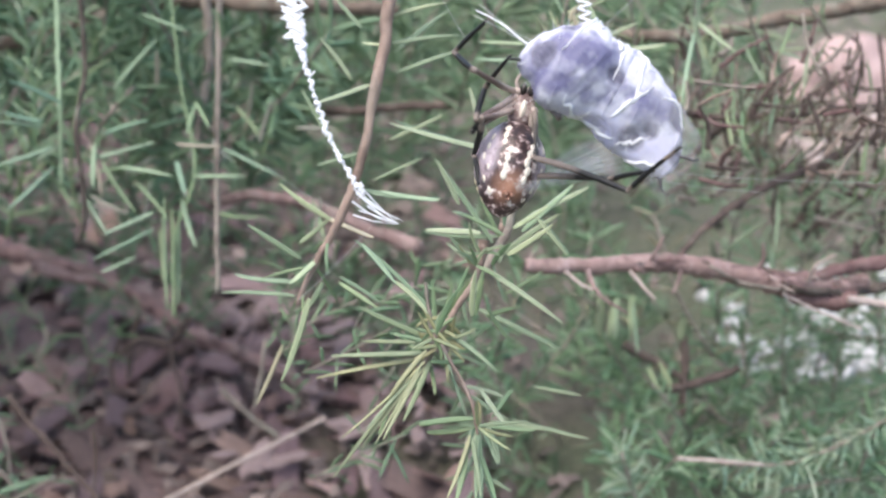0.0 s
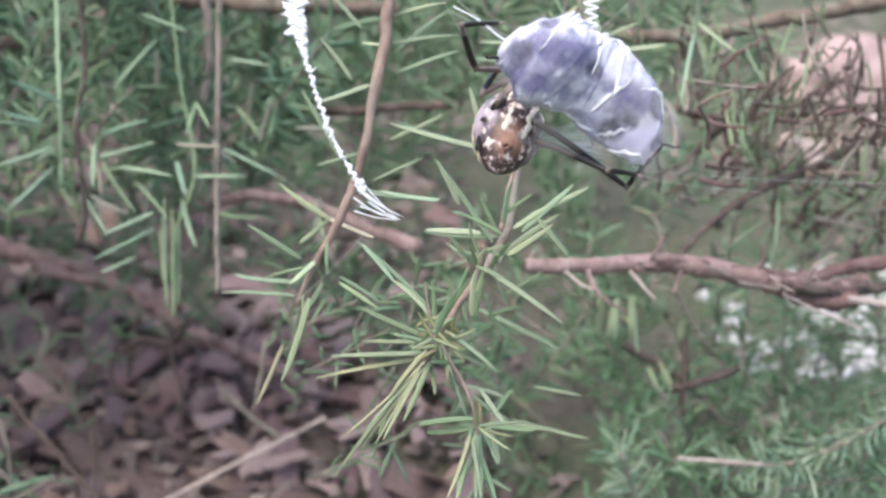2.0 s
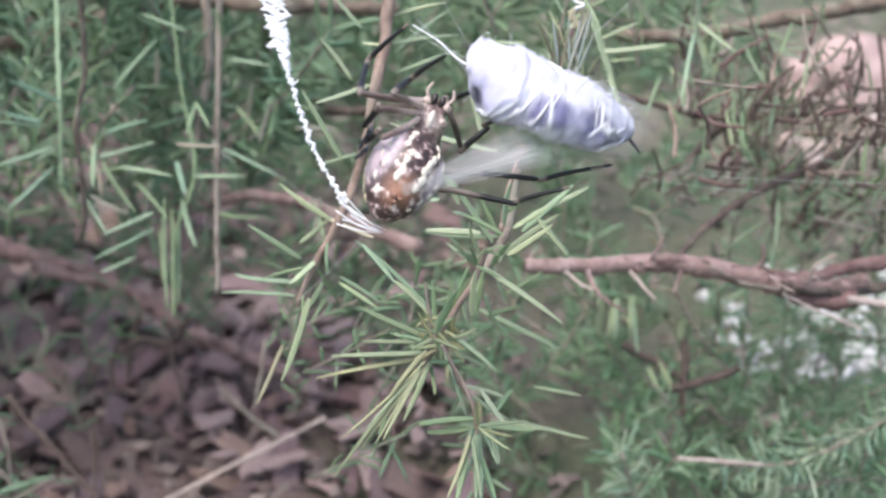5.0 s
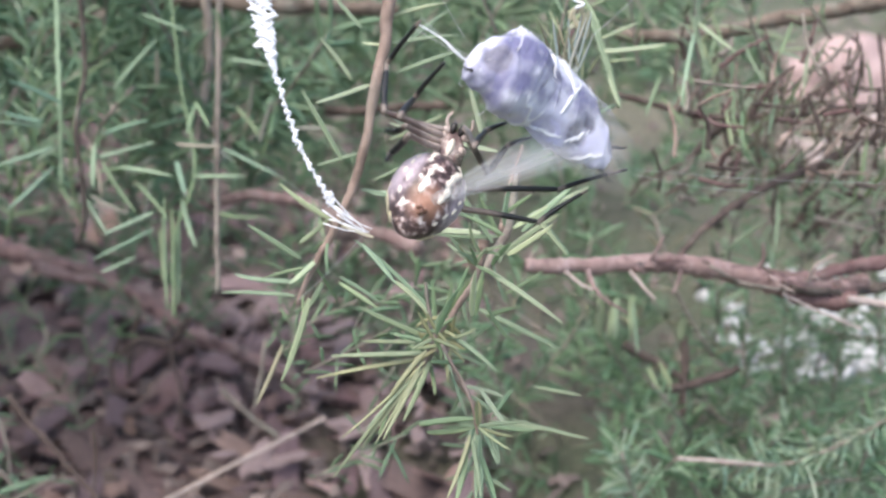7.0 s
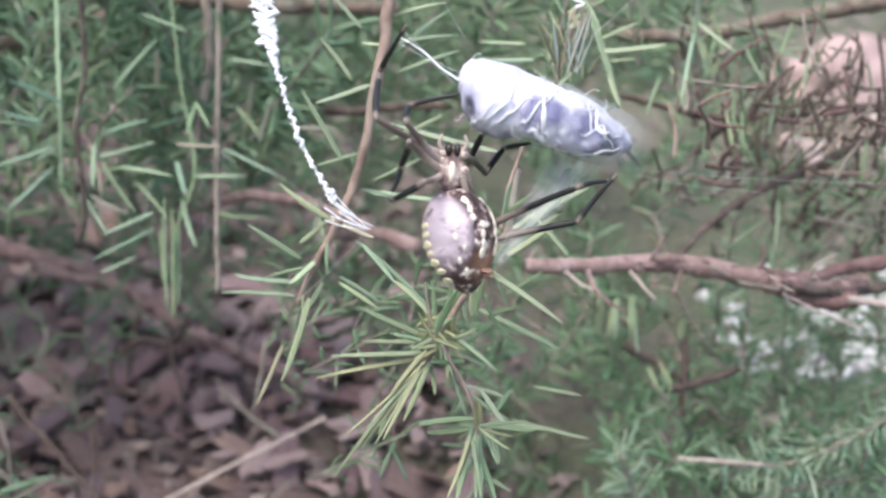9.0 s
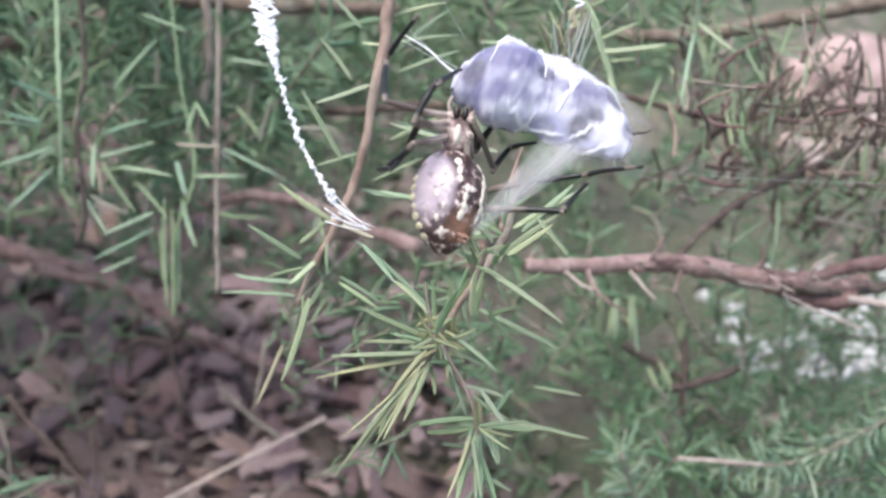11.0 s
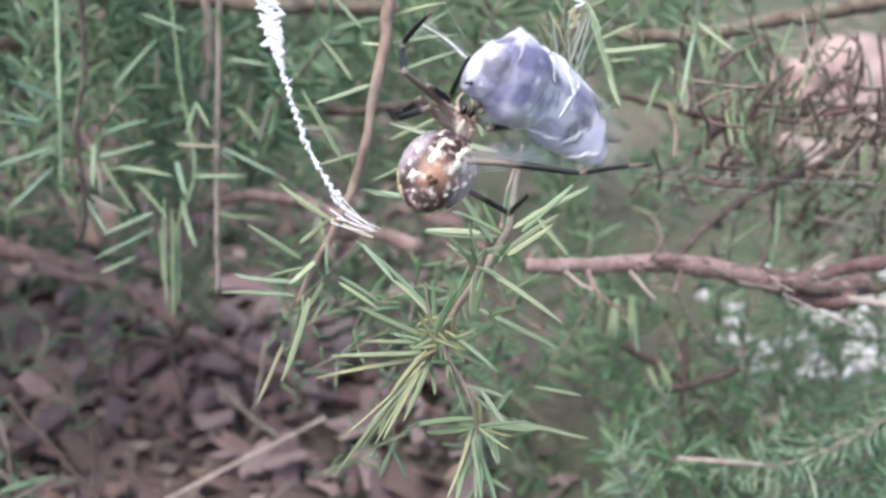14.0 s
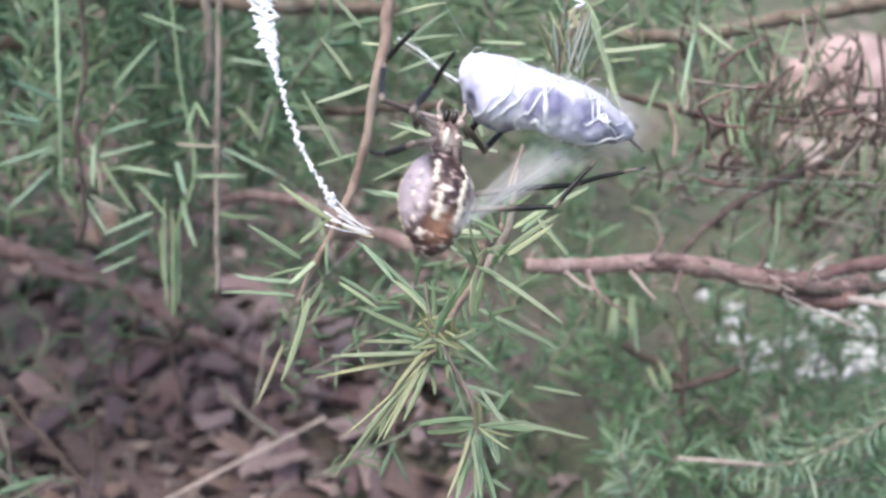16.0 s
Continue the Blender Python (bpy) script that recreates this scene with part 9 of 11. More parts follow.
    walk(legs['d'][0], [(0, pose(-0.0022, 0.0027, 0.002, -7.5, -51.7, -134.8)), (0.5, pose(-0.0022, 0.0027, 0.002, -6.2, -46.3, -130.8)),
        (1, pose(-0.0022, 0.0027, 0.002, -8.2, -30.5, -115.6)), (1.5, pose(-0.0022, 0.0027, 0.002, -13.9, -46.8, -121.5)),
        (2, pose(-0.0022, 0.0027, 0.002, -5.7, -48.5, -101)), (2.5, pose(-0.0022, 0.0027, 0.002, -6.3, 12.5, -117)),
        (3, pose(-0.0022, 0.0027, 0.002, -19.2, -59.8, -115.6)), (3.3, pose(-0.0022, 0.0027, 0.002, -1, -49.6, -95.3)),
        (3.5, pose(-0.0022, 0.0027, 0.002, -5.8, -51.1, -152)), (3.7, pose(-0.0022, 0.0027, 0.002, -2, -15.5, -107.9)),
        (4, pose(-0.0022, 0.0027, 0.002, -8.9, -53.4, -144.5)), (4.2, pose(-0.0022, 0.0027, 0.002, -10.4, -40.9, -134.6)),
        (6.3, pose(-0.0022, 0.0027, 0.002, -6.1, -53.9, -105.8)), (6.5, pose(-0.0022, 0.0027, 0.002, -11.3, -69.6, 178.3)),
        (7, pose(-0.0022, 0.0027, 0.002, -30.2, -57.4, -142.8)), (7.2, pose(-0.0022, 0.0027, 0.002, -6.1, -28.8, -113.3)),
        (7.5, pose(-0.0022, 0.0027, 0.002, -5.4, -50.2, -145.6)), (7.7, pose(-0.0022, 0.0027, 0.002, -2.6, -55.5, -109.7)),
        (8, pose(-0.0022, 0.0027, 0.002, -2.4, -53.5, -134.2)), (8.2, pose(-0.0022, 0.0027, 0.002, -2.6, -49.8, -112.7)),
        (8.5, pose(-0.0022, 0.0027, 0.002, -17.1, -63.7, -143.8)), (8.7, pose(-0.0022, 0.0027, 0.002, -4.4, -67.2, -110.9)),
        (9, pose(-0.0022, 0.0027, 0.002, -5.3, -72.9, -135.7)), (9.2, pose(-0.0022, 0.0027, 0.002, -7, -59.8, -144.9)),
        (11.3, pose(-0.0022, 0.0027, 0.002, -5.9, -57.4, -137.8)), (11.5, pose(-0.0022, 0.0027, 0.002, -2.5, -54.3, -134)),
        (11.7, pose(-0.0022, 0.0027, 0.002, -3.5, -60.5, -119.2)), (12, pose(-0.0022, 0.0027, 0.002, -7.1, -74.3, 169.6)),
        (12.2, pose(-0.0022, 0.0027, 0.002, -4.4, -63.4, 175.6)), (12.5, pose(-0.0022, 0.0027, 0.002, -8.4, -65.5, -143.2)),
        (12.7, pose(-0.0022, 0.0027, 0.002, -12.4, -37.7, -126.3)), (13, pose(-0.0022, 0.0027, 0.002, -27.7, -56.1, -122.1)),
        (13.2, pose(-0.0022, 0.0027, 0.002, -6.2, -38.9, -101.2)), (13.5, pose(-0.0022, 0.0027, 0.002, -24.5, -61, -114)),
        (13.7, pose(-0.0022, 0.0027, 0.002, -17.9, -62.7, -103.8)), (14, pose(-0.0022, 0.0027, 0.002, -46.8, -65.2, -143.7)),
        (14.2, pose(-0.0022, 0.0027, 0.002, -7.6, -35.6, -107.7)), (14.5, pose(-0.0022, 0.0027, 0.002, -6.3, -68.2, -120)),
        (14.7, pose(-0.0022, 0.0027, 0.002, -3.3, -45.7, -122.6)), (15, pose(-0.0022, 0.0027, 0.002, -4.3, -70.2, -133.1)),
        (15.5, pose(-0.0022, 0.0027, 0.002, -0.8, -75.8, -94.8)), (16, pose(-0.0022, 0.0027, 0.002, -9.6, -67.9, -129.4))])
    walk(legs['d'][1], [(0, pose(-0.0075, -0.00265, 0.01154, -12.4, 76.2, -131.3)), (0.5, pose(-0.00769, -0.00365, 0.01079, -10.8, 74.3, -129.4)),
        (1, pose(-0.00672, -0.00675, 0.00816, -14.4, -55.3, -113.1)), (1.5, pose(-0.00655, -0.00438, 0.01087, -26.9, 73.1, -148.2)),
        (2, pose(-0.00374, -0.00521, 0.01109, -21.2, 70.9, -138.8)), (2.5, pose(-0.00759, -0.00787, -0.00063, -7.4, -5.7, -120.4)),
        (3, pose(-0.00484, -0.00282, 0.0125, -14.3, 62.7, -129.9)), (3.3, pose(-0.00292, -0.00515, 0.01125, -9.9, 60.9, -152)),
        (3.5, pose(-0.00894, -0.00089, 0.01145, -6.6, 55.6, -164.3)), (3.7, pose(-0.00579, -0.00845, 0.00524, -9.2, 51.9, -168.6)),
        (4, pose(-0.0081, -0.00151, 0.01175, -9.6, 53.4, -169.8)), (4.2, pose(-0.00865, -0.00384, 0.00996, -14.2, 64.3, -140.3)),
        (6.3, pose(-0.00415, -0.00419, 0.01181, -12, 52, -146.6)), (6.5, pose(-0.00642, 0.00283, 0.01339, -4.7, 50.6, -142)),
        (7, pose(-0.00741, -0.00125, 0.01224, -16, 61.8, -131.4)), (7.2, pose(-0.00642, -0.00708, 0.00785, -14.4, 58.7, -140.3)),
        (7.5, pose(-0.00863, -0.00169, 0.01133, -5.3, 54.4, -145.3)), (7.7, pose(-0.00452, -0.00378, 0.01201, -5.9, 54.8, -153.2)),
        (8, pose(-0.00724, -0.00249, 0.01176, -3.2, 53.1, -166)), (8.2, pose(-0.00523, -0.00453, 0.01128, -6.4, 55.5, -161.1)),
        (8.5, pose(-0.00655, -0.00048, 0.01289, -12.3, 60.3, -150)), (8.7, pose(-0.00388, -0.00169, 0.0132, -5.3, 50.8, -150.9)),
        (9, pose(-0.00476, 0.00021, 0.01362, -2.2, 37.4, -151.8)), (9.2, pose(-0.0072, -0.00081, 0.0125, -5.8, 50.8, -160.9)),
        (11.3, pose(-0.00705, -0.00171, 0.01223, -3.2, 36.8, -131.6)), (11.5, pose(-0.00712, -0.0024, 0.01187, -3.9, 62.6, -156.7)),
        (11.7, pose(-0.00512, -0.00252, 0.01257, -7.8, 69.6, -154.9)), (12, pose(-0.00544, 0.00329, 0.0137, -7.1, 77.9, -144.6)),
        (12.2, pose(-0.00763, 0.00312, 0.01286, -4.1, 63.4, -160.4)), (12.5, pose(-0.00624, -0.00032, 0.01305, -4.4, 35.7, -156.8)),
        (12.7, pose(-0.00789, -0.00505, 0.00943, -14.6, 35.8, -155.8)), (13, pose(-0.00579, -0.00304, 0.01209, -17.3, 36.8, -149.4)),
        (13.2, pose(-0.00404, -0.00658, 0.00963, -16.4, 28.8, -149.7)), (13.5, pose(-0.0046, -0.00269, 0.01263, -12.7, 9.8, -143.1)),
        (13.7, pose(-0.00353, -0.00272, 0.0128, -15.1, 28.4, -152.7)), (14, pose(-0.00632, -0.00032, 0.01303, -19.9, 43, -156.1)),
        (14.2, pose(-0.0052, -0.00672, 0.00907, -19.5, 44.3, -162.8)), (14.5, pose(-0.00446, -0.00122, 0.01328, -5.1, 46.2, -156)),
        (14.7, pose(-0.00677, -0.00445, 0.0107, -5.6, 55.4, -147.3)), (15, pose(-0.00502, -0.00031, 0.01343, -2, 59.7, -121.3)),
        (15.5, pose(-0.00245, -0.00026, 0.01378, -2.8, 60.1, -137)), (16, pose(-0.0051, -0.00083, 0.01326, -5.5, 39.7, -156))])
    walk(legs['d'][2], [(0, pose(-0.00867, -0.00398, 0.00435, -6, -76.4, -97.8)), (0.5, pose(-0.00896, -0.0052, 0.00367, -5, -75.1, -97.5)),
        (1, pose(-0.00838, -0.01062, 0.01424, -3.6, -52.9, -95.9)), (1.5, pose(-0.00838, -0.00552, 0.00379, -9.2, -64.4, -97.8)),
        (2, pose(-0.00556, -0.00681, 0.00411, -7, -63, -96.6)), (2.5, pose(-0.01132, -0.01421, 0.0001, -5.2, -53.6, -98.3)),
        (3, pose(-0.00702, -0.00542, 0.00593, -9, -62.4, -98.9)), (3.3, pose(-0.0061, -0.00684, 0.00479, 0.5, -65.5, -88.6)),
        (3.5, pose(-0.01297, -0.00202, 0.00535, 1.6, -62.5, -81.1)), (3.7, pose(-0.01027, -0.00935, -0.00058, 1, -63.2, -86.7)),
        (4, pose(-0.01244, -0.00229, 0.00581, -6.1, -67.1, -107.5)), (4.2, pose(-0.01112, -0.00588, 0.00329, -3.3, -56.6, -97.6)),
        (6.3, pose(-0.00795, -0.0067, 0.00599, -6.9, -63.8, -101.3)), (6.5, pose(-0.01013, -0.00007, 0.00768, -4, -71.5, -104.5)),
        (7, pose(-0.00972, -0.00388, 0.00572, 7, -61.5, -84.4)), (7.2, pose(-0.00937, -0.00954, 0.00153, -12.7, -72, -96.6)),
        (7.5, pose(-0.01217, -0.00414, 0.00532, -27.9, -83.4, 168)), (7.7, pose(-0.00832, -0.0057, 0.00597, -36.8, -83.8, -165.1)),
        (8, pose(-0.01155, -0.00356, 0.00585, -16.6, -83.4, -144.9)), (8.2, pose(-0.0092, -0.00589, 0.00519, -28.3, -81.6, -151.4)),
        (8.5, pose(-0.00972, -0.00231, 0.00647, -39.3, -77.5, -150.4)), (8.7, pose(-0.00796, -0.00397, 0.00747, -22.7, -79.8, -169.3)),
        (9, pose(-0.00993, -0.00256, 0.00912, -11.9, 80.3, 161)), (9.2, pose(-0.01162, -0.00235, 0.00677, -10.3, -69.2, -145.8)),
        (11.3, pose(-0.01099, -0.00614, 0.0078, -12.7, -76.1, -126.9)), (11.5, pose(-0.01025, -0.00375, 0.00531, -7.3, -77.2, -137.1)),
        (11.7, pose(-0.00746, -0.00361, 0.00564, -10.5, -76.2, -130.7)), (12, pose(-0.00671, 0.00239, 0.00647, -7, -77.3, -133.7)),
        (12.2, pose(-0.01075, 0.00201, 0.00625, -8.9, -78, -148.8)), (12.5, pose(-0.01176, -0.00269, 0.00874, -17.8, -77.1, -149.8)),
        (12.7, pose(-0.01336, -0.00751, 0.0051, -53.8, -72.6, -123.1)), (13, pose(-0.01089, -0.00606, 0.00766, -88.7, -74.1, -120.4)),
        (13.2, pose(-0.00963, -0.00984, 0.00607, -92.6, -73.7, -113.7)), (13.5, pose(-0.01043, -0.00706, 0.01137, -71.7, -73.1, -107.4)),
        (13.7, pose(-0.00931, -0.0057, 0.00928, -82.3, -75, -120)), (14, pose(-0.01126, -0.00251, 0.00798, -68.4, -71.5, -130.7)),
        (14.2, pose(-0.01026, -0.00828, 0.00391, -61.7, -72.1, -130.7)), (14.5, pose(-0.00914, -0.0033, 0.00794, -18.9, -77.6, -159)),
        (14.7, pose(-0.0103, -0.00671, 0.00461, -15.2, -78.4, -124.3)), (15, pose(-0.00695, -0.0035, 0.00704, 0, -73.6, -89.8)),
        (15.5, pose(-0.00515, -0.00278, 0.00737, -9.4, -80.9, 146.8)), (16, pose(-0.0103, -0.00315, 0.00854, -17.1, -74.1, -148.2))])
    walk(legs['e'][0], [(0, pose(0.0024, 0.004, 0.001, 1.1, -30.7, -81.2)), (0.5, pose(0.0024, 0.004, 0.001, 0.8, -32.5, -83.8)),
        (1, pose(0.0024, 0.004, 0.001, 4.2, -33.8, -78.3)), (1.5, pose(0.0024, 0.004, 0.001, 3.8, -34.1, -79.3)),
        (2, pose(0.0024, 0.004, 0.001, 2.4, -36.7, -83.7)), (2.5, pose(0.0024, 0.004, 0.001, 4.6, -34.9, -77.4)),
        (3, pose(0.0024, 0.004, 0.001, 4.9, -31.6, -75.7)), (3.3, pose(0.0024, 0.004, 0.001, 1.2, 40.3, -80.2)),
        (3.5, pose(0.0024, 0.004, 0.001, 0.5, 37.8, -83.5)), (3.7, pose(0.0024, 0.004, 0.001, 0.1, 44.6, -89.5)),
        (4, pose(0.0024, 0.004, 0.001, 0.5, 42.6, -86.4)), (4.2, pose(0.0024, 0.004, 0.001, -0.6, 53.5, -92.5)),
        (6.3, pose(0.0024, 0.004, 0.001, 0.1, 52.7, -89.5)), (6.5, pose(0.0024, 0.004, 0.001, 0.7, 36.8, -82)),
        (7, pose(0.0024, 0.004, 0.001, -0.6, 67.9, -91.4)), (7.2, pose(0.0024, 0.004, 0.001, 1.9, 56.1, -83.4)),
        (7.5, pose(0.0024, 0.004, 0.001, 1.3, 29.8, -73.6)), (7.7, pose(0.0024, 0.004, 0.001, 1.3, 30, -73.6)),
        (8, pose(0.0024, 0.004, 0.001, 0.7, 24.6, -72)), (8.2, pose(0.0024, 0.004, 0.001, 1.2, 31.1, -74.5)),
        (8.5, pose(0.0024, 0.004, 0.001, 1.6, 44.5, -81)), (8.7, pose(0.0024, 0.004, 0.001, 1.2, 31, -74.5)),
        (9, pose(0.0024, 0.004, 0.001, 0.7, 24.6, -72)), (9.2, pose(0.0024, 0.004, 0.001, 0.8, 35.5, -79.8)),
        (11.3, pose(0.0024, 0.004, 0.001, 0.9, 34.4, -78.3)), (11.5, pose(0.0024, 0.004, 0.001, 0.6, 27, -74.1)),
        (11.7, pose(0.0024, 0.004, 0.001, 0.9, 29.7, -74.7)), (12, pose(0.0024, 0.004, 0.001, 0.7, 24.6, -72)),
        (12.2, pose(0.0024, 0.004, 0.001, 0.7, 24.6, -72)), (12.5, pose(0.0024, 0.004, 0.001, 0.8, 35.5, -79.9)),
        (12.7, pose(0.0024, 0.004, 0.001, 0.6, 63.2, -88.4)), (13, pose(0.0024, 0.004, 0.001, -2.6, -39.6, -94.5)),
        (13.2, pose(0.0024, 0.004, 0.001, 0.4, -38.5, -89.3)), (13.5, pose(0.0024, 0.004, 0.001, 5.1, 65.3, -78)),
        (13.7, pose(0.0024, 0.004, 0.001, 6, 64.9, -75.8)), (14, pose(0.0024, 0.004, 0.001, -0.8, -38.4, -91.5)),
        (14.2, pose(0.0024, 0.004, 0.001, 5.5, 66.2, -77.2)), (14.5, pose(0.0024, 0.004, 0.001, 1.3, 29.9, -73.6)),
        (14.7, pose(0.0024, 0.004, 0.001, 1.4, 27.5, -71.3)), (15, pose(0.0024, 0.004, 0.001, 0.8, 17.4, -67.5)),
        (15.5, pose(0.0024, 0.004, 0.001, 0.8, 20, -68.9)), (16, pose(0.0024, 0.004, 0.001, 1, 36.9, -79.7))])
    walk(legs['e'][1], [(0, pose(0.00407, -0.00677, 0.00748, 9.7, -37.9, -14.6)), (0.5, pose(0.00356, -0.00663, 0.00782, 8.7, -34.8, -18.7)),
        (1, pose(0.00454, -0.00632, 0.00805, 12.6, -11.7, -31)), (1.5, pose(0.00436, -0.00632, 0.00811, 12.7, -12.9, -31.2)),
        (2, pose(0.00351, -0.00611, 0.00857, 13.4, 4.2, -17)), (2.5, pose(0.00467, -0.00615, 0.00826, 10.4, -18.1, -48.9)),
        (3, pose(0.00507, -0.00646, 0.00765, 13.5, -22.4, -33.1)), (3.3, pose(0.00405, -0.00553, -0.0072, 5.9, 1, -9.7)),
        (3.5, pose(0.00353, -0.00595, -0.00678, 4.1, -16.3, 8.6)), (3.7, pose(0.00247, -0.00503, -0.0079, 6, -0.2, 2.3)),
        (4, pose(0.00299, -0.00531, -0.00759, 5.4, -2.6, 26.1)), (4.2, pose(0.00207, -0.00353, -0.0092, 9.5, -3.1, 17.7)),
        (6.3, pose(0.00247, -0.00368, -0.00909, 9.5, -3, 17.4)), (6.5, pose(0.00382, -0.00605, -0.0066, 3.9, -21, 23.4)),
        (7, pose(0.00228, -0.00077, -0.01075, 14.8, -6.3, 22.5)), (7.2, pose(0.00322, -0.00303, -0.00952, 11.8, -2, 9.7)),
        (7.5, pose(0.00551, -0.00655, -0.00531, 4.1, -26.8, 22.4)), (7.7, pose(0.0055, -0.00654, -0.00534, 3.8, -1.2, 17.9)),
        (8, pose(0.00596, -0.00697, -0.00427, 2.1, -28.6, 22.8)), (8.2, pose(0.00531, -0.00647, -0.00554, 4.2, -21.2, 11.1)),
        (8.5, pose(0.00381, -0.00493, -0.00789, 7.6, -8.7, 19)), (8.7, pose(0.0053, -0.00647, -0.00554, 4.3, -25.1, 11.4)),
        (9, pose(0.00596, -0.00697, -0.00427, 2.2, -35.3, 26.4)), (9.2, pose(0.00422, -0.00616, -0.00637, 4.1, -25.1, 18.7)),
        (11.3, pose(0.00452, -0.00624, -0.00617, 4, -20.8, 18.8)), (11.5, pose(0.00549, -0.00687, -0.00476, 2.1, -27.4, 19.1)),
        (11.7, pose(0.0053, -0.00662, -0.00529, 3.2, -14.9, 12.6)), (12, pose(0.00596, -0.00697, -0.00427, 2.1, -24.4, 13.7)),
        (12.2, pose(0.00596, -0.00697, -0.00427, 2.3, -34, 16.4)), (12.5, pose(0.00422, -0.00616, -0.00637, 3.7, -1.5, 21.3)),
        (12.7, pose(0.00256, -0.00172, -0.01031, 14.6, -20.8, 7.5)), (13, pose(0.00163, -0.00574, 0.00908, 19.5, -22.5, -2.5)),
        (13.2, pose(0.00253, -0.00592, 0.00889, 18.5, -16.1, -14.7)), (13.5, pose(0.0035, -0.00118, -0.01052, 17.6, -25.3, 1.1)),
        (13.7, pose(0.00372, -0.00121, -0.01049, 15.9, -1.6, 5.6)), (14, pose(0.00214, -0.00593, 0.00888, 17.3, -5.2, 16.3)),
        (14.2, pose(0.00353, -0.00099, -0.0106, 17.3, -22.2, -3.7)), (14.5, pose(0.0055, -0.00654, -0.00532, 4.6, -37.6, 22.4)),
        (14.7, pose(0.006, -0.00665, -0.00486, 5.2, -43.2, 15.3)), (15, pose(0.00704, -0.00717, -0.00279, 2.2, -38.1, 28.4)),
        (15.5, pose(0.00669, -0.00711, -0.00335, 2.4, -35.5, 14.8)), (16, pose(0.00421, -0.00597, -0.00662, 4.6, -1.5, 18.1))])
    walk(legs['e'][2], [(0, pose(0.02139, -0.01128, 0.02144, 5.7, -49.5, 54.4)), (0.5, pose(0.02121, -0.01261, 0.02079, 3.5, -50.4, 61.6)),
        (1, pose(0.0236, -0.01779, 0.01266, 16.3, -65, 46.6)), (1.5, pose(0.0233, -0.01778, 0.0132, 4.1, -67.6, 80)),
        (2, pose(0.02518, -0.01273, 0.00692, 9.9, -68.1, 65.9)), (2.5, pose(0.01886, -0.02243, 0.0153, 7.5, -60.9, -81.8)),
        (3, pose(0.02265, -0.01794, 0.01631, -4.1, -68.5, 99.9)), (3.3, pose(0.02644, -0.00936, -0.0076, 2.9, -32.4, 64.1)),
        (3.5, pose(0.02509, -0.00271, -0.00039, 1, -24.5, 77.1)), (3.7, pose(0.02517, -0.00411, -0.0078, 3.7, -4.8, 52.4)),
        (4, pose(0.02337, 0.00468, -0.00654, 5, -3.4, 33.9)), (4.2, pose(0.02369, 0.00335, -0.00798, 8.3, -5.5, 33.3)),
        (6.3, pose(0.02412, 0.00311, -0.00789, 9.2, -23.5, 28.9)), (6.5, pose(0.02328, 0.00239, 0.00153, 3.5, -11.9, 31.6)),
        (7, pose(0.02315, 0.00787, -0.00827, 12.7, -9.8, 37.2)), (7.2, pose(0.0256, 0.00079, -0.00871, 9.9, -15.3, 34.8)),
        (7.5, pose(0.02426, 0.0012, 0.00492, 5.3, -50.5, 27.8)), (7.7, pose(0.02711, 0.00043, -0.00485, 5.1, -44.7, 21.8)),
        (8, pose(0.02435, 0.00076, 0.00659, 5.2, 67.5, 12)), (8.2, pose(0.02609, -0.0024, 0.00267, 7.6, -59.3, 6.7)),
        (8.5, pose(0.02505, 0.00237, -0.00445, 9.7, -40.3, 16.7)), (8.7, pose(0.02547, -0.00239, 0.00409, 5.6, -47.2, 12.3)),
        (9, pose(0.02256, 0.00128, 0.00886, 3.1, 51.5, 18.2)), (9.2, pose(0.02372, 0.00043, 0.00326, 5.5, -47.2, 17)),
        (11.3, pose(0.02463, 0.00059, 0.00191, 6.3, -51.6, 7)), (11.5, pose(0.02455, -0.00026, 0.00568, 3.9, 58.8, 3.3)),
        (11.7, pose(0.02672, -0.00182, 0.00056, 6.1, -58.7, 5.1)), (12, pose(0.02605, -0.00208, 0.00513, 4.3, 64, 22.2)),
        (12.2, pose(0.02402, -0.00165, 0.00843, 4.1, 61.8, 17.2)), (12.5, pose(0.02538, 0.00208, -0.00579, 4.5, -34.7, 19.6)),
        (12.7, pose(0.02362, 0.00104, -0.00225, 15.3, -39, 22.7)), (13, pose(0.0226, -0.00666, 0.01777, 14.1, 10, 43)),
        (13.2, pose(0.02364, -0.01147, 0.01518, 14.3, 8.5, 41.2)), (13.5, pose(0.02403, -0.0008, -0.00081, 12.8, -9.7, 36.5)),
        (13.7, pose(0.02632, 0.00102, -0.00985, 13.9, -8.1, 29.6)), (14, pose(0.02386, 0.0004, 0.01094, 22.9, -45.7, 12.6)),
        (14.2, pose(0.02452, -0.00233, -0.00201, 20.9, -44.7, 8.8)), (14.5, pose(0.02214, 0.00031, 0.00855, 5.8, 48.6, 22.3)),
        (14.7, pose(0.02198, -0.00229, 0.01069, 12.2, 71.1, 21.1)), (15, pose(0.02276, 0.00132, 0.01123, 13.1, 82.8, -22.5)),
        (15.5, pose(0.02457, -0.00239, 0.00985, 5.8, 69.9, 13.9)), (16, pose(0.0258, 0.00108, -0.00603, 4.6, -19.5, 23.5))])
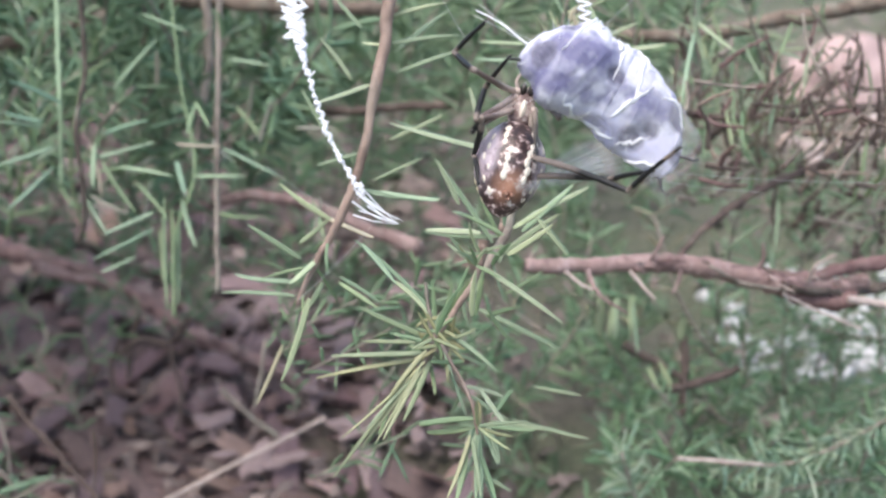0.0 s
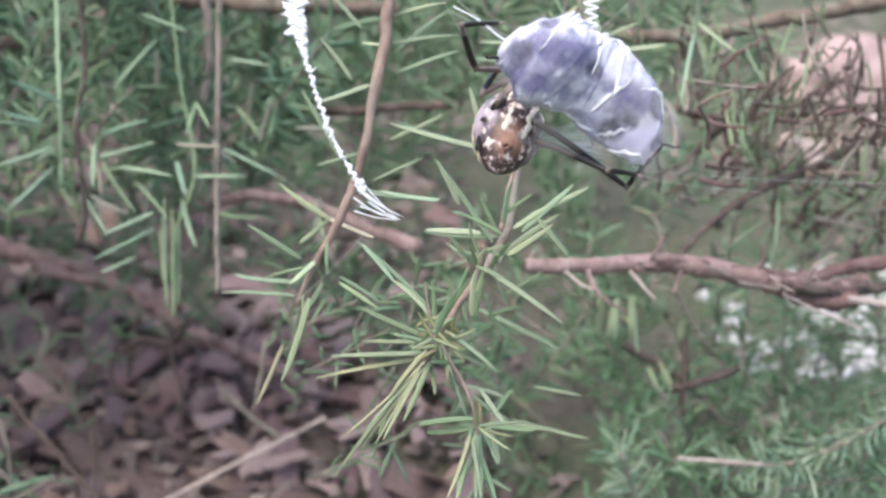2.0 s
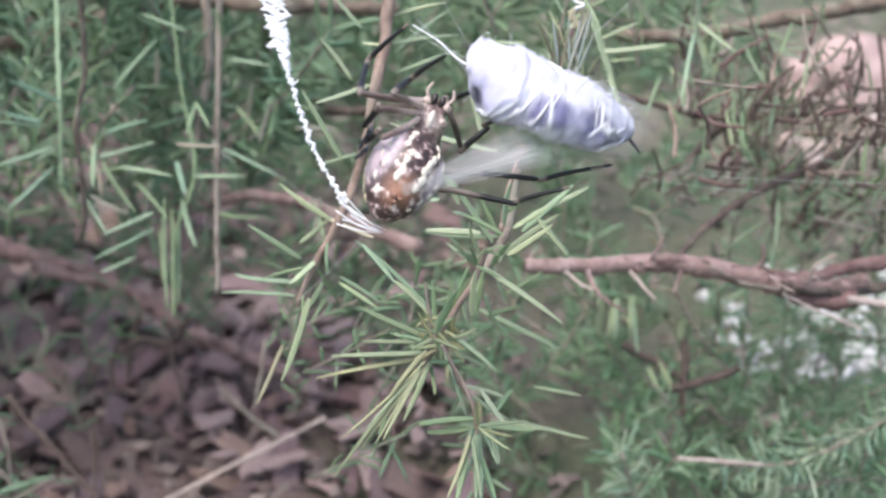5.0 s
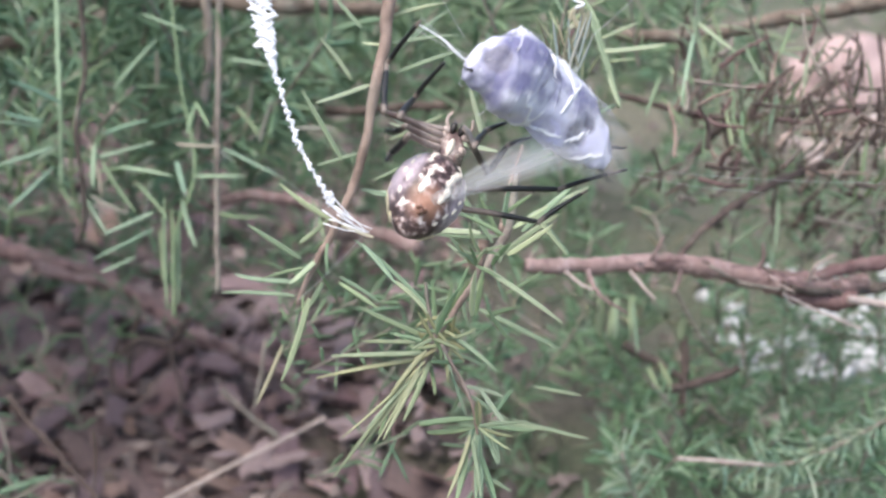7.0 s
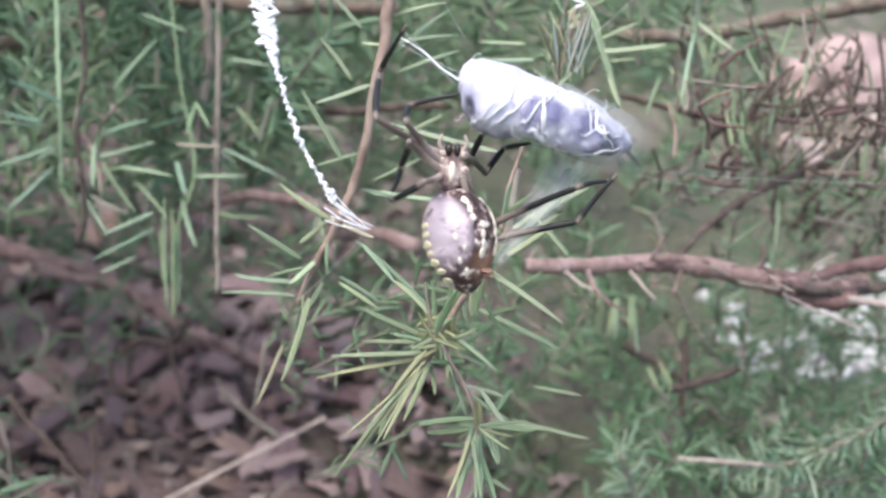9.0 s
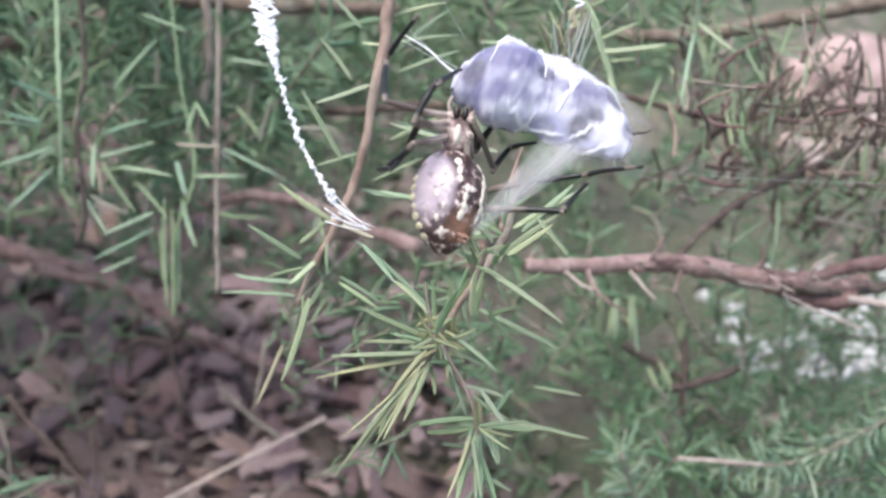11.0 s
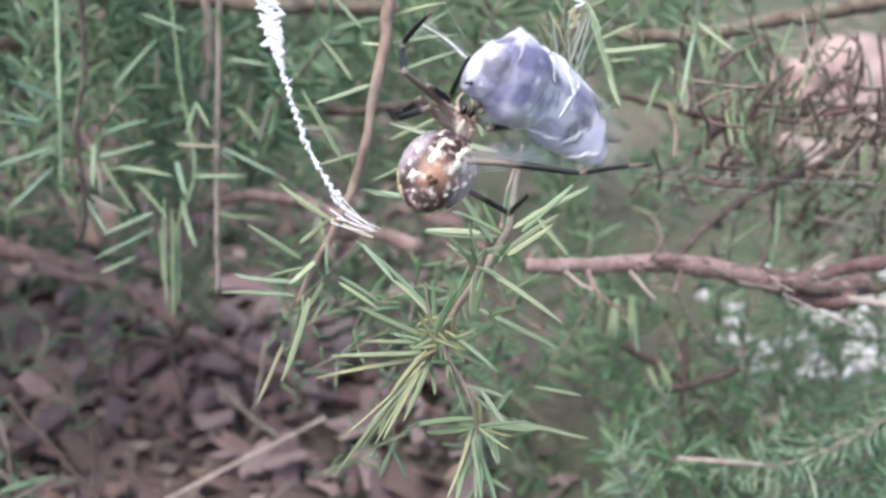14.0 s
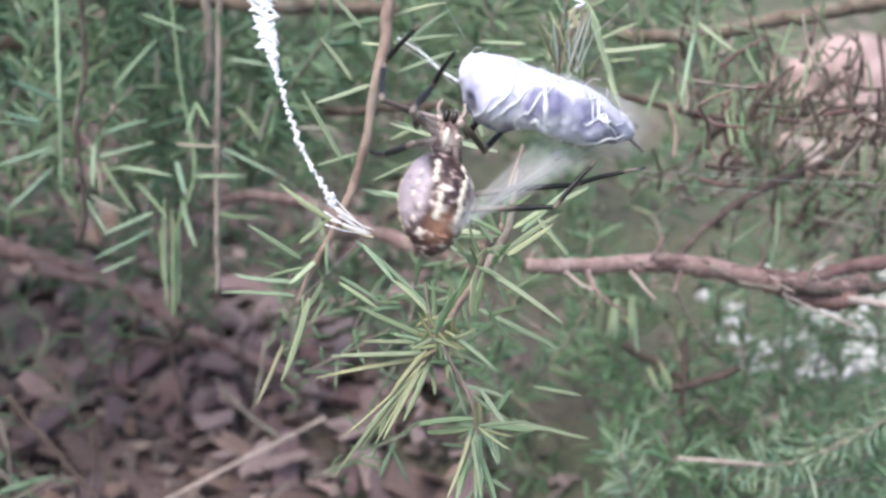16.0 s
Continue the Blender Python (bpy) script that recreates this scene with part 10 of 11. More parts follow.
    walk(legs['f'][0], [(0, pose(0.002, 0.0025, 0.0015, 1.2, -7.8, -78.8)), (0.5, pose(0.002, 0.0025, 0.0015, 1.1, -12, -80.3)),
        (1, pose(0.002, 0.0025, 0.0015, 3.7, -16.9, -76.6)), (1.5, pose(0.002, 0.0025, 0.0015, 3.6, -17.4, -77.1)),
        (2, pose(0.002, 0.0025, 0.0015, 3, -21.1, -79.7)), (2.5, pose(0.002, 0.0025, 0.0015, 4, -18.2, -76)),
        (3, pose(0.002, 0.0025, 0.0015, 4, -14, -75.1)), (3.3, pose(0.002, 0.0025, 0.0015, 1.2, 18.8, -78.8)),
        (3.5, pose(0.002, 0.0025, 0.0015, 0.7, 17.3, -80.7)), (3.7, pose(0.002, 0.0025, 0.0015, 0.7, 28.7, -83.8)),
        (4, pose(0.002, 0.0025, 0.0015, 0.9, 25, -82.1)), (4.2, pose(0.002, 0.0025, 0.0015, 1.1, 39.7, -84.6)),
        (6.3, pose(0.002, 0.0025, 0.0015, 1.4, 38.1, -83.1)), (6.5, pose(0.002, 0.0025, 0.0015, 0.7, 14.4, -79.8)),
        (7, pose(0.002, 0.0025, 0.0015, 3.1, 55.3, -81.2)), (7.2, pose(0.002, 0.0025, 0.0015, 2.5, 40.8, -79.5)),
        (7.5, pose(0.002, 0.0025, 0.0015, 1, 3.9, -75.1)), (7.7, pose(0.002, 0.0025, 0.0015, 1, 3.9, -75.1)),
        (8, pose(0.002, 0.0025, 0.0015, 0.6, 1.9, -74)), (8.2, pose(0.002, 0.0025, 0.0015, 1, 3.9, -75.7)),
        (8.5, pose(0.002, 0.0025, 0.0015, 1.6, 25.5, -79.1)), (8.7, pose(0.002, 0.0025, 0.0015, 1, 3.9, -75.7)),
        (9, pose(0.002, 0.0025, 0.0015, 0.6, 1.9, -74)), (9.2, pose(0.002, 0.0025, 0.0015, 0.8, 8.8, -78.7)),
        (11.3, pose(0.002, 0.0025, 0.0015, 0.8, 3.9, -77.9)), (11.5, pose(0.002, 0.0025, 0.0015, 0.5, 1.9, -75.3)),
        (11.7, pose(0.002, 0.0025, 0.0015, 0.8, 3.1, -75.7)), (12, pose(0.002, 0.0025, 0.0015, 0.6, 1.9, -74)),
        (12.2, pose(0.002, 0.0025, 0.0015, 0.6, 1.9, -74)), (12.5, pose(0.002, 0.0025, 0.0015, 0.8, 8.8, -78.7)),
        (12.7, pose(0.002, 0.0025, 0.0015, 2.7, 49.7, -80.9)), (13, pose(0.002, 0.0025, 0.0015, 3.1, 64.5, -83)),
        (13.2, pose(0.002, 0.0025, 0.0015, 5.3, 61.8, -77.7)), (13.5, pose(0.002, 0.0025, 0.0015, 4.7, 51.1, -75.9)),
        (13.7, pose(0.002, 0.0025, 0.0015, 5, 50.5, -75)), (14, pose(0.002, 0.0025, 0.0015, 4.4, 62.4, -79.9)),
        (14.2, pose(0.002, 0.0025, 0.0015, 5, 52.1, -75.3)), (14.5, pose(0.002, 0.0025, 0.0015, 1, 3.9, -75.1)),
        (14.7, pose(0.002, 0.0025, 0.0015, 1.1, 3.8, -73.8)), (15, pose(0.002, 0.0025, 0.0015, 0.6, 1.9, -71.2)),
        (15.5, pose(0.002, 0.0025, 0.0015, 0.6, 1.9, -72.1)), (16, pose(0.002, 0.0025, 0.0015, 1, 12, -78.6))])
    walk(legs['f'][1], [(0, pose(0.00445, -0.00982, 0.00322, 8.1, -42.5, 3.7)), (0.5, pose(0.00408, -0.00973, 0.00414, 8.2, -43.1, -0.6)),
        (1, pose(0.00481, -0.0093, 0.00518, 16, -36, -32.8)), (1.5, pose(0.00469, -0.0093, 0.00529, 18.3, -40.9, -23.6)),
        (2, pose(0.00411, -0.00914, 0.00606, 16.3, -31.9, -18.2)), (2.5, pose(0.00492, -0.00919, 0.00546, 7.1, -20.1, -64.5)),
        (3, pose(0.00517, -0.00939, 0.00456, 18, -41.4, -29.1)), (3.3, pose(0.00433, -0.00928, -0.00258, 7.2, -33.4, -0.8)),
        (3.5, pose(0.00395, -0.00945, -0.00226, 4.3, -42.3, 34.3)), (3.7, pose(0.0032, -0.00856, -0.00458, 6, -0.3, 3.1)),
        (4, pose(0.00357, -0.00888, -0.00387, 5.8, -1.3, 12.9)), (4.2, pose(0.00291, -0.00721, -0.0066, 9.8, -1.9, 10.6)),
        (6.3, pose(0.00321, -0.00741, -0.00632, 10.8, -28.3, 12.8)), (6.5, pose(0.00417, -0.00959, -0.00165, 4.8, -43.7, 26.3)),
        (7, pose(0.00311, -0.00463, -0.00893, 15.6, -3.7, 12.9)), (7.2, pose(0.00375, -0.00693, -0.00679, 12, 0.1, -0.4)),
        (7.5, pose(0.00525, -0.00973, 0.00065, 4.3, -25.9, 12.7)), (7.7, pose(0.00525, -0.00973, 0.00064, 4, -0.5, 6.7)),
        (8, pose(0.00549, -0.00968, 0.00107, 2.6, -40.8, 6.2)), (8.2, pose(0.00513, -0.00976, 0.00064, 4.9, -37.7, -15.5)),
        (8.5, pose(0.00417, -0.00874, -0.00395, 10.2, -40.6, -22.6)), (8.7, pose(0.00513, -0.00976, 0.00064, 4.8, -34.2, -12)),
        (9, pose(0.00549, -0.00968, 0.00107, 1.9, -0.5, 15.9)), (9.2, pose(0.00446, -0.00979, -0.00044, 3.9, -1.1, 15.2)),
        (11.3, pose(0.00466, -0.00987, 0.00064, 4.6, -30.9, 7.9)), (11.5, pose(0.00522, -0.00976, 0.00107, 2.7, -41.7, 5.9)),
        (11.7, pose(0.00512, -0.00977, 0.00081, 4.2, -41, -10)), (12, pose(0.00549, -0.00968, 0.00107, 2.9, -51.4, -26)),
        (12.2, pose(0.00549, -0.00968, 0.00107, 3.1, -50.3, -6.5)), (12.5, pose(0.00446, -0.00979, -0.00045, 3.8, -1.2, 17.4)),
        (12.7, pose(0.0033, -0.0056, -0.00817, 17.6, -37.9, -2.1)), (13, pose(0.00267, -0.00292, -0.00994, 27.8, -48.8, -15.4)),
        (13.2, pose(0.00328, -0.00335, -0.00968, 22.4, -36.4, -19.9)), (13.5, pose(0.00395, -0.00522, -0.00837, 15.3, -4.8, 16.9)),
        (13.7, pose(0.00409, -0.00528, -0.00829, 19.8, -35.7, -9.3)), (14, pose(0.00303, -0.00328, -0.00974, 25.7, -45.1, -27.7)),
        (14.2, pose(0.00398, -0.00504, -0.0085, 17.2, -33.3, -36.6)), (14.5, pose(0.00525, -0.00973, 0.00064, 4.8, -33.2, 3.9)),
        (14.7, pose(0.00553, -0.00965, 0.00065, 5.9, -47.1, -9.5)), (15, pose(0.00609, -0.0095, 0.00108, 3.1, -51.8, 15.5)),
        (15.5, pose(0.0059, -0.00956, 0.00108, 2.8, -47.4, -18.3)), (16, pose(0.00445, -0.00966, -0.00113, 4.6, -1.3, 15.4))])
    walk(legs['f'][2], [(0, pose(0.01843, -0.00893, 0.01607, 10.6, -58.3, 12.9)), (0.5, pose(0.01798, -0.00987, 0.01713, 15.5, -67.2, -6.3)),
        (1, pose(0.01774, -0.01763, 0.01637, 29.2, -62.7, -49.4)), (1.5, pose(0.01787, -0.01506, 0.01774, 32.9, -64.9, -48.5)),
        (2, pose(0.01945, -0.01418, 0.01611, 29, -60.1, -28.7)), (2.5, pose(0.0126, -0.02531, 0.01201, 28.2, -59.9, -36.8)),
        (3, pose(0.01764, -0.01632, 0.01714, 30.7, -66.2, -60.9)), (3.3, pose(0.02021, -0.0095, 0.00789, 9.2, 50.2, 17.3)),
        (3.5, pose(0.01557, -0.00153, 0.01054, 4.6, 34.6, 22.7)), (3.7, pose(0.02219, -0.00753, -0.00448, 4.9, -3.5, 35.2)),
        (4, pose(0.02211, -0.00464, -0.00342, 4.7, -3.8, 39.1)), (4.2, pose(0.02159, -0.0037, -0.00598, 8.1, -5.8, 35.5)),
        (6.3, pose(0.01954, -0.00371, 0.00269, 8.9, -52.2, 50.4)), (6.5, pose(0.01649, -0.00349, 0.0115, 1.4, 32.4, 73.9)),
        (7, pose(0.02161, -0.0004, -0.00772, 9.3, -13.1, 54.2)), (7.2, pose(0.02277, -0.00708, -0.00682, 8.3, -35.8, 51.7)),
        (7.5, pose(0.02194, -0.00597, 0.00896, 1.4, 46.7, 76.8)), (7.7, pose(0.02414, -0.00751, 0.0008, 2.6, -34.8, 56.8)),
        (8, pose(0.01981, -0.00814, 0.01349, 1.3, 31.4, 56.9)), (8.2, pose(0.01964, -0.01377, 0.01227, 3.9, 43.1, 46.9)),
        (8.5, pose(0.0175, -0.01428, 0.00843, 12, 51.1, 30.5)), (8.7, pose(0.02052, -0.01304, 0.01133, 5, 49.5, 40)),
        (9, pose(0.02379, -0.00448, 0.00126, 1.2, -11, 54)), (9.2, pose(0.02281, -0.0048, -0.00009, 2.7, -38.5, 56.9)),
        (11.3, pose(0.02082, -0.00762, 0.0104, 3.3, 48.5, 59.2)), (11.5, pose(0.01934, -0.0083, 0.01373, 2.1, 52.5, 51.4)),
        (11.7, pose(0.01925, -0.01227, 0.0133, 2.2, 43.3, 61.1)), (12, pose(0.01616, -0.01487, 0.01595, 0.5, 28.7, 76.9)),
        (12.2, pose(0.01755, -0.01106, 0.01572, 0.5, 42.5, 80.4)), (12.5, pose(0.0226, -0.00409, -0.00005, 1.9, -37.2, 66)),
        (12.7, pose(0.0183, -0.00614, 0.00351, 24.8, -74.8, 39.7)), (13, pose(0.01474, -0.00624, 0.00437, 43, -63.1, -43)),
        (13.2, pose(0.01769, -0.00855, 0.0016, 44.6, -68.1, -9.2)), (13.5, pose(0.02208, 0.0003, -0.00679, 11.1, -51.1, 56.1)),
        (13.7, pose(0.01934, -0.00778, 0.0028, 21.6, -66.6, 39.1)), (14, pose(0.01491, -0.00953, 0.00374, 36.7, -79.3, 33.7)),
        (14.2, pose(0.01674, -0.01451, 0.00194, 13.8, -68.5, 59.3)), (14.5, pose(0.02112, -0.00863, 0.01107, 0.6, 30, 82.3)),
        (14.7, pose(0.0183, -0.0118, 0.01458, 0, 41.1, 89.6)), (15, pose(0.01742, -0.00635, 0.01603, 0.4, 59.6, 85.2)),
        (15.5, pose(0.01813, -0.0136, 0.01507, 1.7, 64.3, 70)), (16, pose(0.02278, -0.0046, -0.0007, 2.4, -6.2, 60.2))])
    walk(legs['g'][0], [(0, pose(0.001, 0.0087, 0.001, 42.5, -82.2, -13.7)), (0.5, pose(0.001, 0.0087, 0.001, 29.6, -82.2, -79.9)),
        (1, pose(0.001, 0.0087, 0.001, 11.2, -60.2, -76.8)), (1.5, pose(0.001, 0.0087, 0.001, 31.4, -72.1, -79.6)),
        (2, pose(0.001, 0.0087, 0.001, 28.8, -66.5, -65.1)), (2.5, pose(0.001, 0.0087, 0.001, -5.1, -12, -109.6)),
        (3, pose(0.001, 0.0087, 0.001, 4.1, -65.9, -87)), (3.3, pose(0.001, 0.0087, 0.001, 10.1, 62.9, -31.4)),
        (3.5, pose(0.001, 0.0087, 0.001, 6.5, 76.8, 74.7)), (3.7, pose(0.001, 0.0087, 0.001, 4.6, 63.1, -65.5)),
        (4, pose(0.001, 0.0087, 0.001, -59.6, 87.8, -167.8)), (4.2, pose(0.001, 0.0087, 0.001, -20.6, 81.7, -127.1)),
        (6.3, pose(0.001, 0.0087, 0.001, 14.2, 73.1, -52.5)), (6.5, pose(0.001, 0.0087, 0.001, 22.9, 81.8, -14.7)),
        (7, pose(0.001, 0.0087, 0.001, 17.7, -53.1, -63.9)), (7.2, pose(0.001, 0.0087, 0.001, 6.3, 50.8, -66.1)),
        (7.5, pose(0.001, 0.0087, 0.001, 11.2, 83.1, -59.2)), (7.7, pose(0.001, 0.0087, 0.001, 7.7, 65.4, -29.5)),
        (8, pose(0.001, 0.0087, 0.001, 8, 79.8, -36.7)), (8.2, pose(0.001, 0.0087, 0.001, 4.1, 55.8, -51.5)),
        (8.5, pose(0.001, 0.0087, 0.001, 12.4, 63.2, -34.8)), (8.7, pose(0.001, 0.0087, 0.001, 4.2, 50.5, -45.5)),
        (9, pose(0.001, 0.0087, 0.001, 6.1, 76.3, -38.2)), (9.2, pose(0.001, 0.0087, 0.001, 3.1, 56.1, -62.2)),
        (11.3, pose(0.001, 0.0087, 0.001, 3.8, 61.4, -59.6)), (11.5, pose(0.001, 0.0087, 0.001, 1.9, 64.1, -63.9)),
        (11.7, pose(0.001, 0.0087, 0.001, 3.2, 57.9, -55.1)), (12, pose(0.001, 0.0087, 0.001, 4.9, 72.8, -39)),
        (12.2, pose(0.001, 0.0087, 0.001, 9.3, 81.5, -37.9)), (12.5, pose(0.001, 0.0087, 0.001, 16.4, 76.1, 1.9)),
        (12.7, pose(0.001, 0.0087, 0.001, -0.7, -60.4, -90.8)), (13, pose(0.001, 0.0087, 0.001, 32.2, -67.5, -80.2)),
        (13.2, pose(0.001, 0.0087, 0.001, 12.8, -51.4, -74.6)), (13.5, pose(0.001, 0.0087, 0.001, 130.7, -80.8, -66.3)),
        (13.7, pose(0.001, 0.0087, 0.001, 39.4, -66, -57.8)), (14, pose(0.001, 0.0087, 0.001, 25.6, -69.1, -85.3)),
        (14.2, pose(0.001, 0.0087, 0.001, 6, -44.6, -79.2)), (14.5, pose(0.001, 0.0087, 0.001, 12.6, 71.6, 22.7)),
        (14.7, pose(0.001, 0.0087, 0.001, 3.2, 75.5, -75.4)), (15, pose(0.001, 0.0087, 0.001, 6.8, 79.2, -43.5)),
        (15.5, pose(0.001, 0.0087, 0.001, 4.3, 75.3, -53.1)), (16, pose(0.001, 0.0087, 0.001, 13.7, 74.8, -28.9))])
    walk(legs['g'][1], [(0, pose(0.00268, 0.00829, 0.01356, 6.9, 57.4, 57.6)), (0.5, pose(0.0013, 0.00701, 0.01356, 6.5, 58.7, 61.5)),
        (1, pose(0.00244, 0.00256, 0.012, 13.1, 51.4, 65.4)), (1.5, pose(0.0017, 0.00487, 0.01307, 12.7, 53.1, 68)),
        (2, pose(0.00312, 0.00412, 0.01263, 10.6, 53.6, 72.5)), (2.5, pose(-0.00316, -0.00299, 0.00363, 16.3, -68.3, 50)),
        (3, pose(0.00127, 0.00353, 0.01258, 9.7, 42.4, 66.2)), (3.3, pose(0.00593, 0.00569, -0.01029, 2.1, -37.1, 72.8)),
        (3.5, pose(0.00176, 0.0115, -0.01134, 0.5, -45.7, 84.2)), (3.7, pose(0.00338, 0.00348, -0.01031, 0.8, -48.9, 84.3)),
        (4, pose(0.00053, 0.0086, -0.01167, 2, -43.8, 75)), (4.2, pose(-0.0001, 0.00724, -0.01155, 3, -36.9, 74.6)),
        (6.3, pose(0.00324, 0.00578, -0.01114, 1.4, -52, 83.9)), (6.5, pose(0.00275, 0.00824, -0.01155, 1, -46.4, 79.1)),
        (7, pose(0.00435, 0.00186, 0.01114, 3.8, 44.3, 83.1)), (7.2, pose(0.00425, 0.00138, -0.00883, 3.6, -47.8, 75.8)),
        (7.5, pose(0.00179, 0.00738, -0.01159, 1.9, -28.2, 65)), (7.7, pose(0.0056, 0.0061, -0.01052, 2.7, -39.9, 57.7)),
        (8, pose(0.00281, 0.00735, -0.01148, 2, -46.3, 43.6)), (8.2, pose(0.00543, 0.00313, -0.00949, 3.9, -50.8, 49.3)),
        (8.5, pose(0.0057, 0.00544, -0.01031, 5.3, -53.7, 62.8)), (8.7, pose(0.00666, 0.00294, -0.00878, 2.5, 44.3, 65.6)),
        (9, pose(0.00336, 0.00685, -0.01132, 1.1, -45.5, 66.4)), (9.2, pose(0.00429, 0.00244, -0.00952, 1.6, -50.5, 73.6)),
        (11.3, pose(0.00408, 0.00346, -0.01013, 3.8, -56, 55.1)), (11.5, pose(0.00344, 0.00372, -0.0104, 2.1, -54.3, 50)),
        (11.7, pose(0.00486, 0.00317, -0.00974, 3.7, -56.2, 47.6)), (12, pose(0.00391, 0.00634, -0.01111, 2.4, -54.3, 43.5)),
        (12.2, pose(0.00248, 0.00755, -0.01154, 2.3, -53.4, 44.7)), (12.5, pose(0.00404, 0.0088, -0.01131, 3.8, -54.6, 53.6)),
        (12.7, pose(0.00091, 0.00244, 0.01203, 25.7, 61.4, 54.6)), (13, pose(0.00183, 0.00391, 0.01271, 29.4, 57.9, 59.2)),
        (13.2, pose(0.0031, 0.00107, 0.01091, 30.2, 57.9, 57.6)), (13.5, pose(0.00182, 0.00684, 0.01352, 31.4, 61, 52.5)),
        (13.7, pose(0.00375, 0.00433, 0.01258, 31.4, 60.9, 52.1)), (14, pose(0.00137, 0.00418, 0.01284, 29.2, 57.7, 59.1)),
        (14.2, pose(0.00269, -0.00016, 0.00991, 24.5, 58.8, 61.1)), (14.5, pose(0.00469, 0.01024, -0.01103, 3.5, -52.8, 55.2)),
        (14.7, pose(0.0018, 0.00564, -0.01128, 3.4, -52, 55.4)), (15, pose(0.00273, 0.00706, -0.01145, 1.7, -48.6, 54.5)),
        (15.5, pose(0.00293, 0.00613, -0.01127, 1.7, -47.9, 53.2)), (16, pose(0.00391, 0.0071, -0.01124, 3.2, -49.3, 61.8))])
    walk(legs['g'][2], [(0, pose(0.00512, 0.01214, 0.00644, 4.3, -38.1, 53.2)), (0.5, pose(0.0034, 0.01087, 0.00634, 3.7, -40.3, 60)),
        (1, pose(0.00464, 0.00735, 0.00539, 9.5, -47.4, 56)), (1.5, pose(0.00361, 0.00957, 0.0063, 8, -48.9, 62.2)),
        (2, pose(0.00463, 0.0089, 0.00583, 5.2, -50.1, 72.4)), (2.5, pose(-0.00115, -0.00059, 0.01148, 15.9, -79.6, 62.8)),
        (3, pose(0.00378, 0.00925, 0.00688, 1.8, -46.2, 83.7)), (3.3, pose(0.00793, 0.01213, -0.00519, 12.2, 64.4, 40.2)),
        (3.5, pose(0.00236, 0.01736, -0.00529, 6.8, 54.2, -0.7)), (3.7, pose(0.00394, 0.00901, -0.00394, 11.1, 59.2, 29.3)),
        (4, pose(0.00211, 0.01449, -0.00582, 7.5, -65.2, 52)), (4.2, pose(0.0017, 0.01376, -0.00647, 14.6, -52.4, 16.3)),
        (6.3, pose(0.00379, 0.01096, -0.00448, 17.1, -62.6, 24)), (6.5, pose(0.00385, 0.01397, -0.00543, 5.9, 55.9, 39)),
        (7, pose(0.00508, 0.00787, 0.00524, 13.2, 39, 59.5)), (7.2, pose(0.00564, 0.00689, -0.00257, 17.5, 52.7, 43.4)),
        (7.5, pose(0.00493, 0.01413, -0.00759, 7.8, -60.2, 8.3)), (7.7, pose(0.00906, 0.01158, -0.0051, 7.7, 59.7, 19.6)),
        (8, pose(0.00703, 0.01138, -0.00537, 4.1, 61.4, 12.7)), (8.2, pose(0.00891, 0.00718, -0.00294, 7.7, 59.3, 18.5)),
        (8.5, pose(0.00799, 0.00989, -0.0035, 12.8, 53.6, 29.8)), (8.7, pose(0.00916, 0.00845, -0.01469, 5.3, -46.7, 20.4)),
        (9, pose(0.00573, 0.01228, -0.00529, 3.2, 51.8, 10.7)), (9.2, pose(0.00581, 0.0076, -0.003, 6.3, 52, 21)),
        (11.3, pose(0.00679, 0.00734, -0.00312, 7.8, 59.2, 10.6)), (11.5, pose(0.00661, 0.0075, -0.00354, 4, 60.3, 1.3)),
        (11.7, pose(0.00803, 0.00664, -0.00271, 6.6, 60.9, 3.2)), (12, pose(0.00749, 0.00974, -0.00425, 4.2, 61.6, -4)),
        (12.2, pose(0.00606, 0.01109, -0.00476, 3.9, 59.4, -7.1)), (12.5, pose(0.00695, 0.01274, -0.00442, 7.1, 55.7, 0.8)),
        (12.7, pose(0.00325, 0.00574, 0.0046, 17.6, 43.2, 37.2)), (13, pose(0.00413, 0.00777, 0.00555, 20.3, 37.4, 40.5)),
        (13.2, pose(0.00552, 0.00487, 0.00375, 21.6, 38.5, 36.2)), (13.5, pose(0.00431, 0.01009, 0.00612, 20.6, 41.2, 30.8)),
        (13.7, pose(0.00627, 0.00757, 0.00519, 20.9, 41.5, 29.4)), (14, pose(0.00368, 0.00806, 0.00569, 21.2, 38.2, 37.8)),
        (14.2, pose(0.00481, 0.00368, 0.00268, 19.2, 40, 37.5)), (14.5, pose(0.00761, 0.01444, -0.0043, 7.2, 56.7, 15.6)),
        (14.7, pose(0.00476, 0.00992, -0.00462, 6.9, 56.7, 25.1)), (15, pose(0.00598, 0.01161, -0.00511, 3, 55.2, 33.5)),
        (15.5, pose(0.00632, 0.01066, -0.00499, 3.7, 59.1, 22.4)), (16, pose(0.00652, 0.01195, -0.00482, 9, 59, 24.3))])
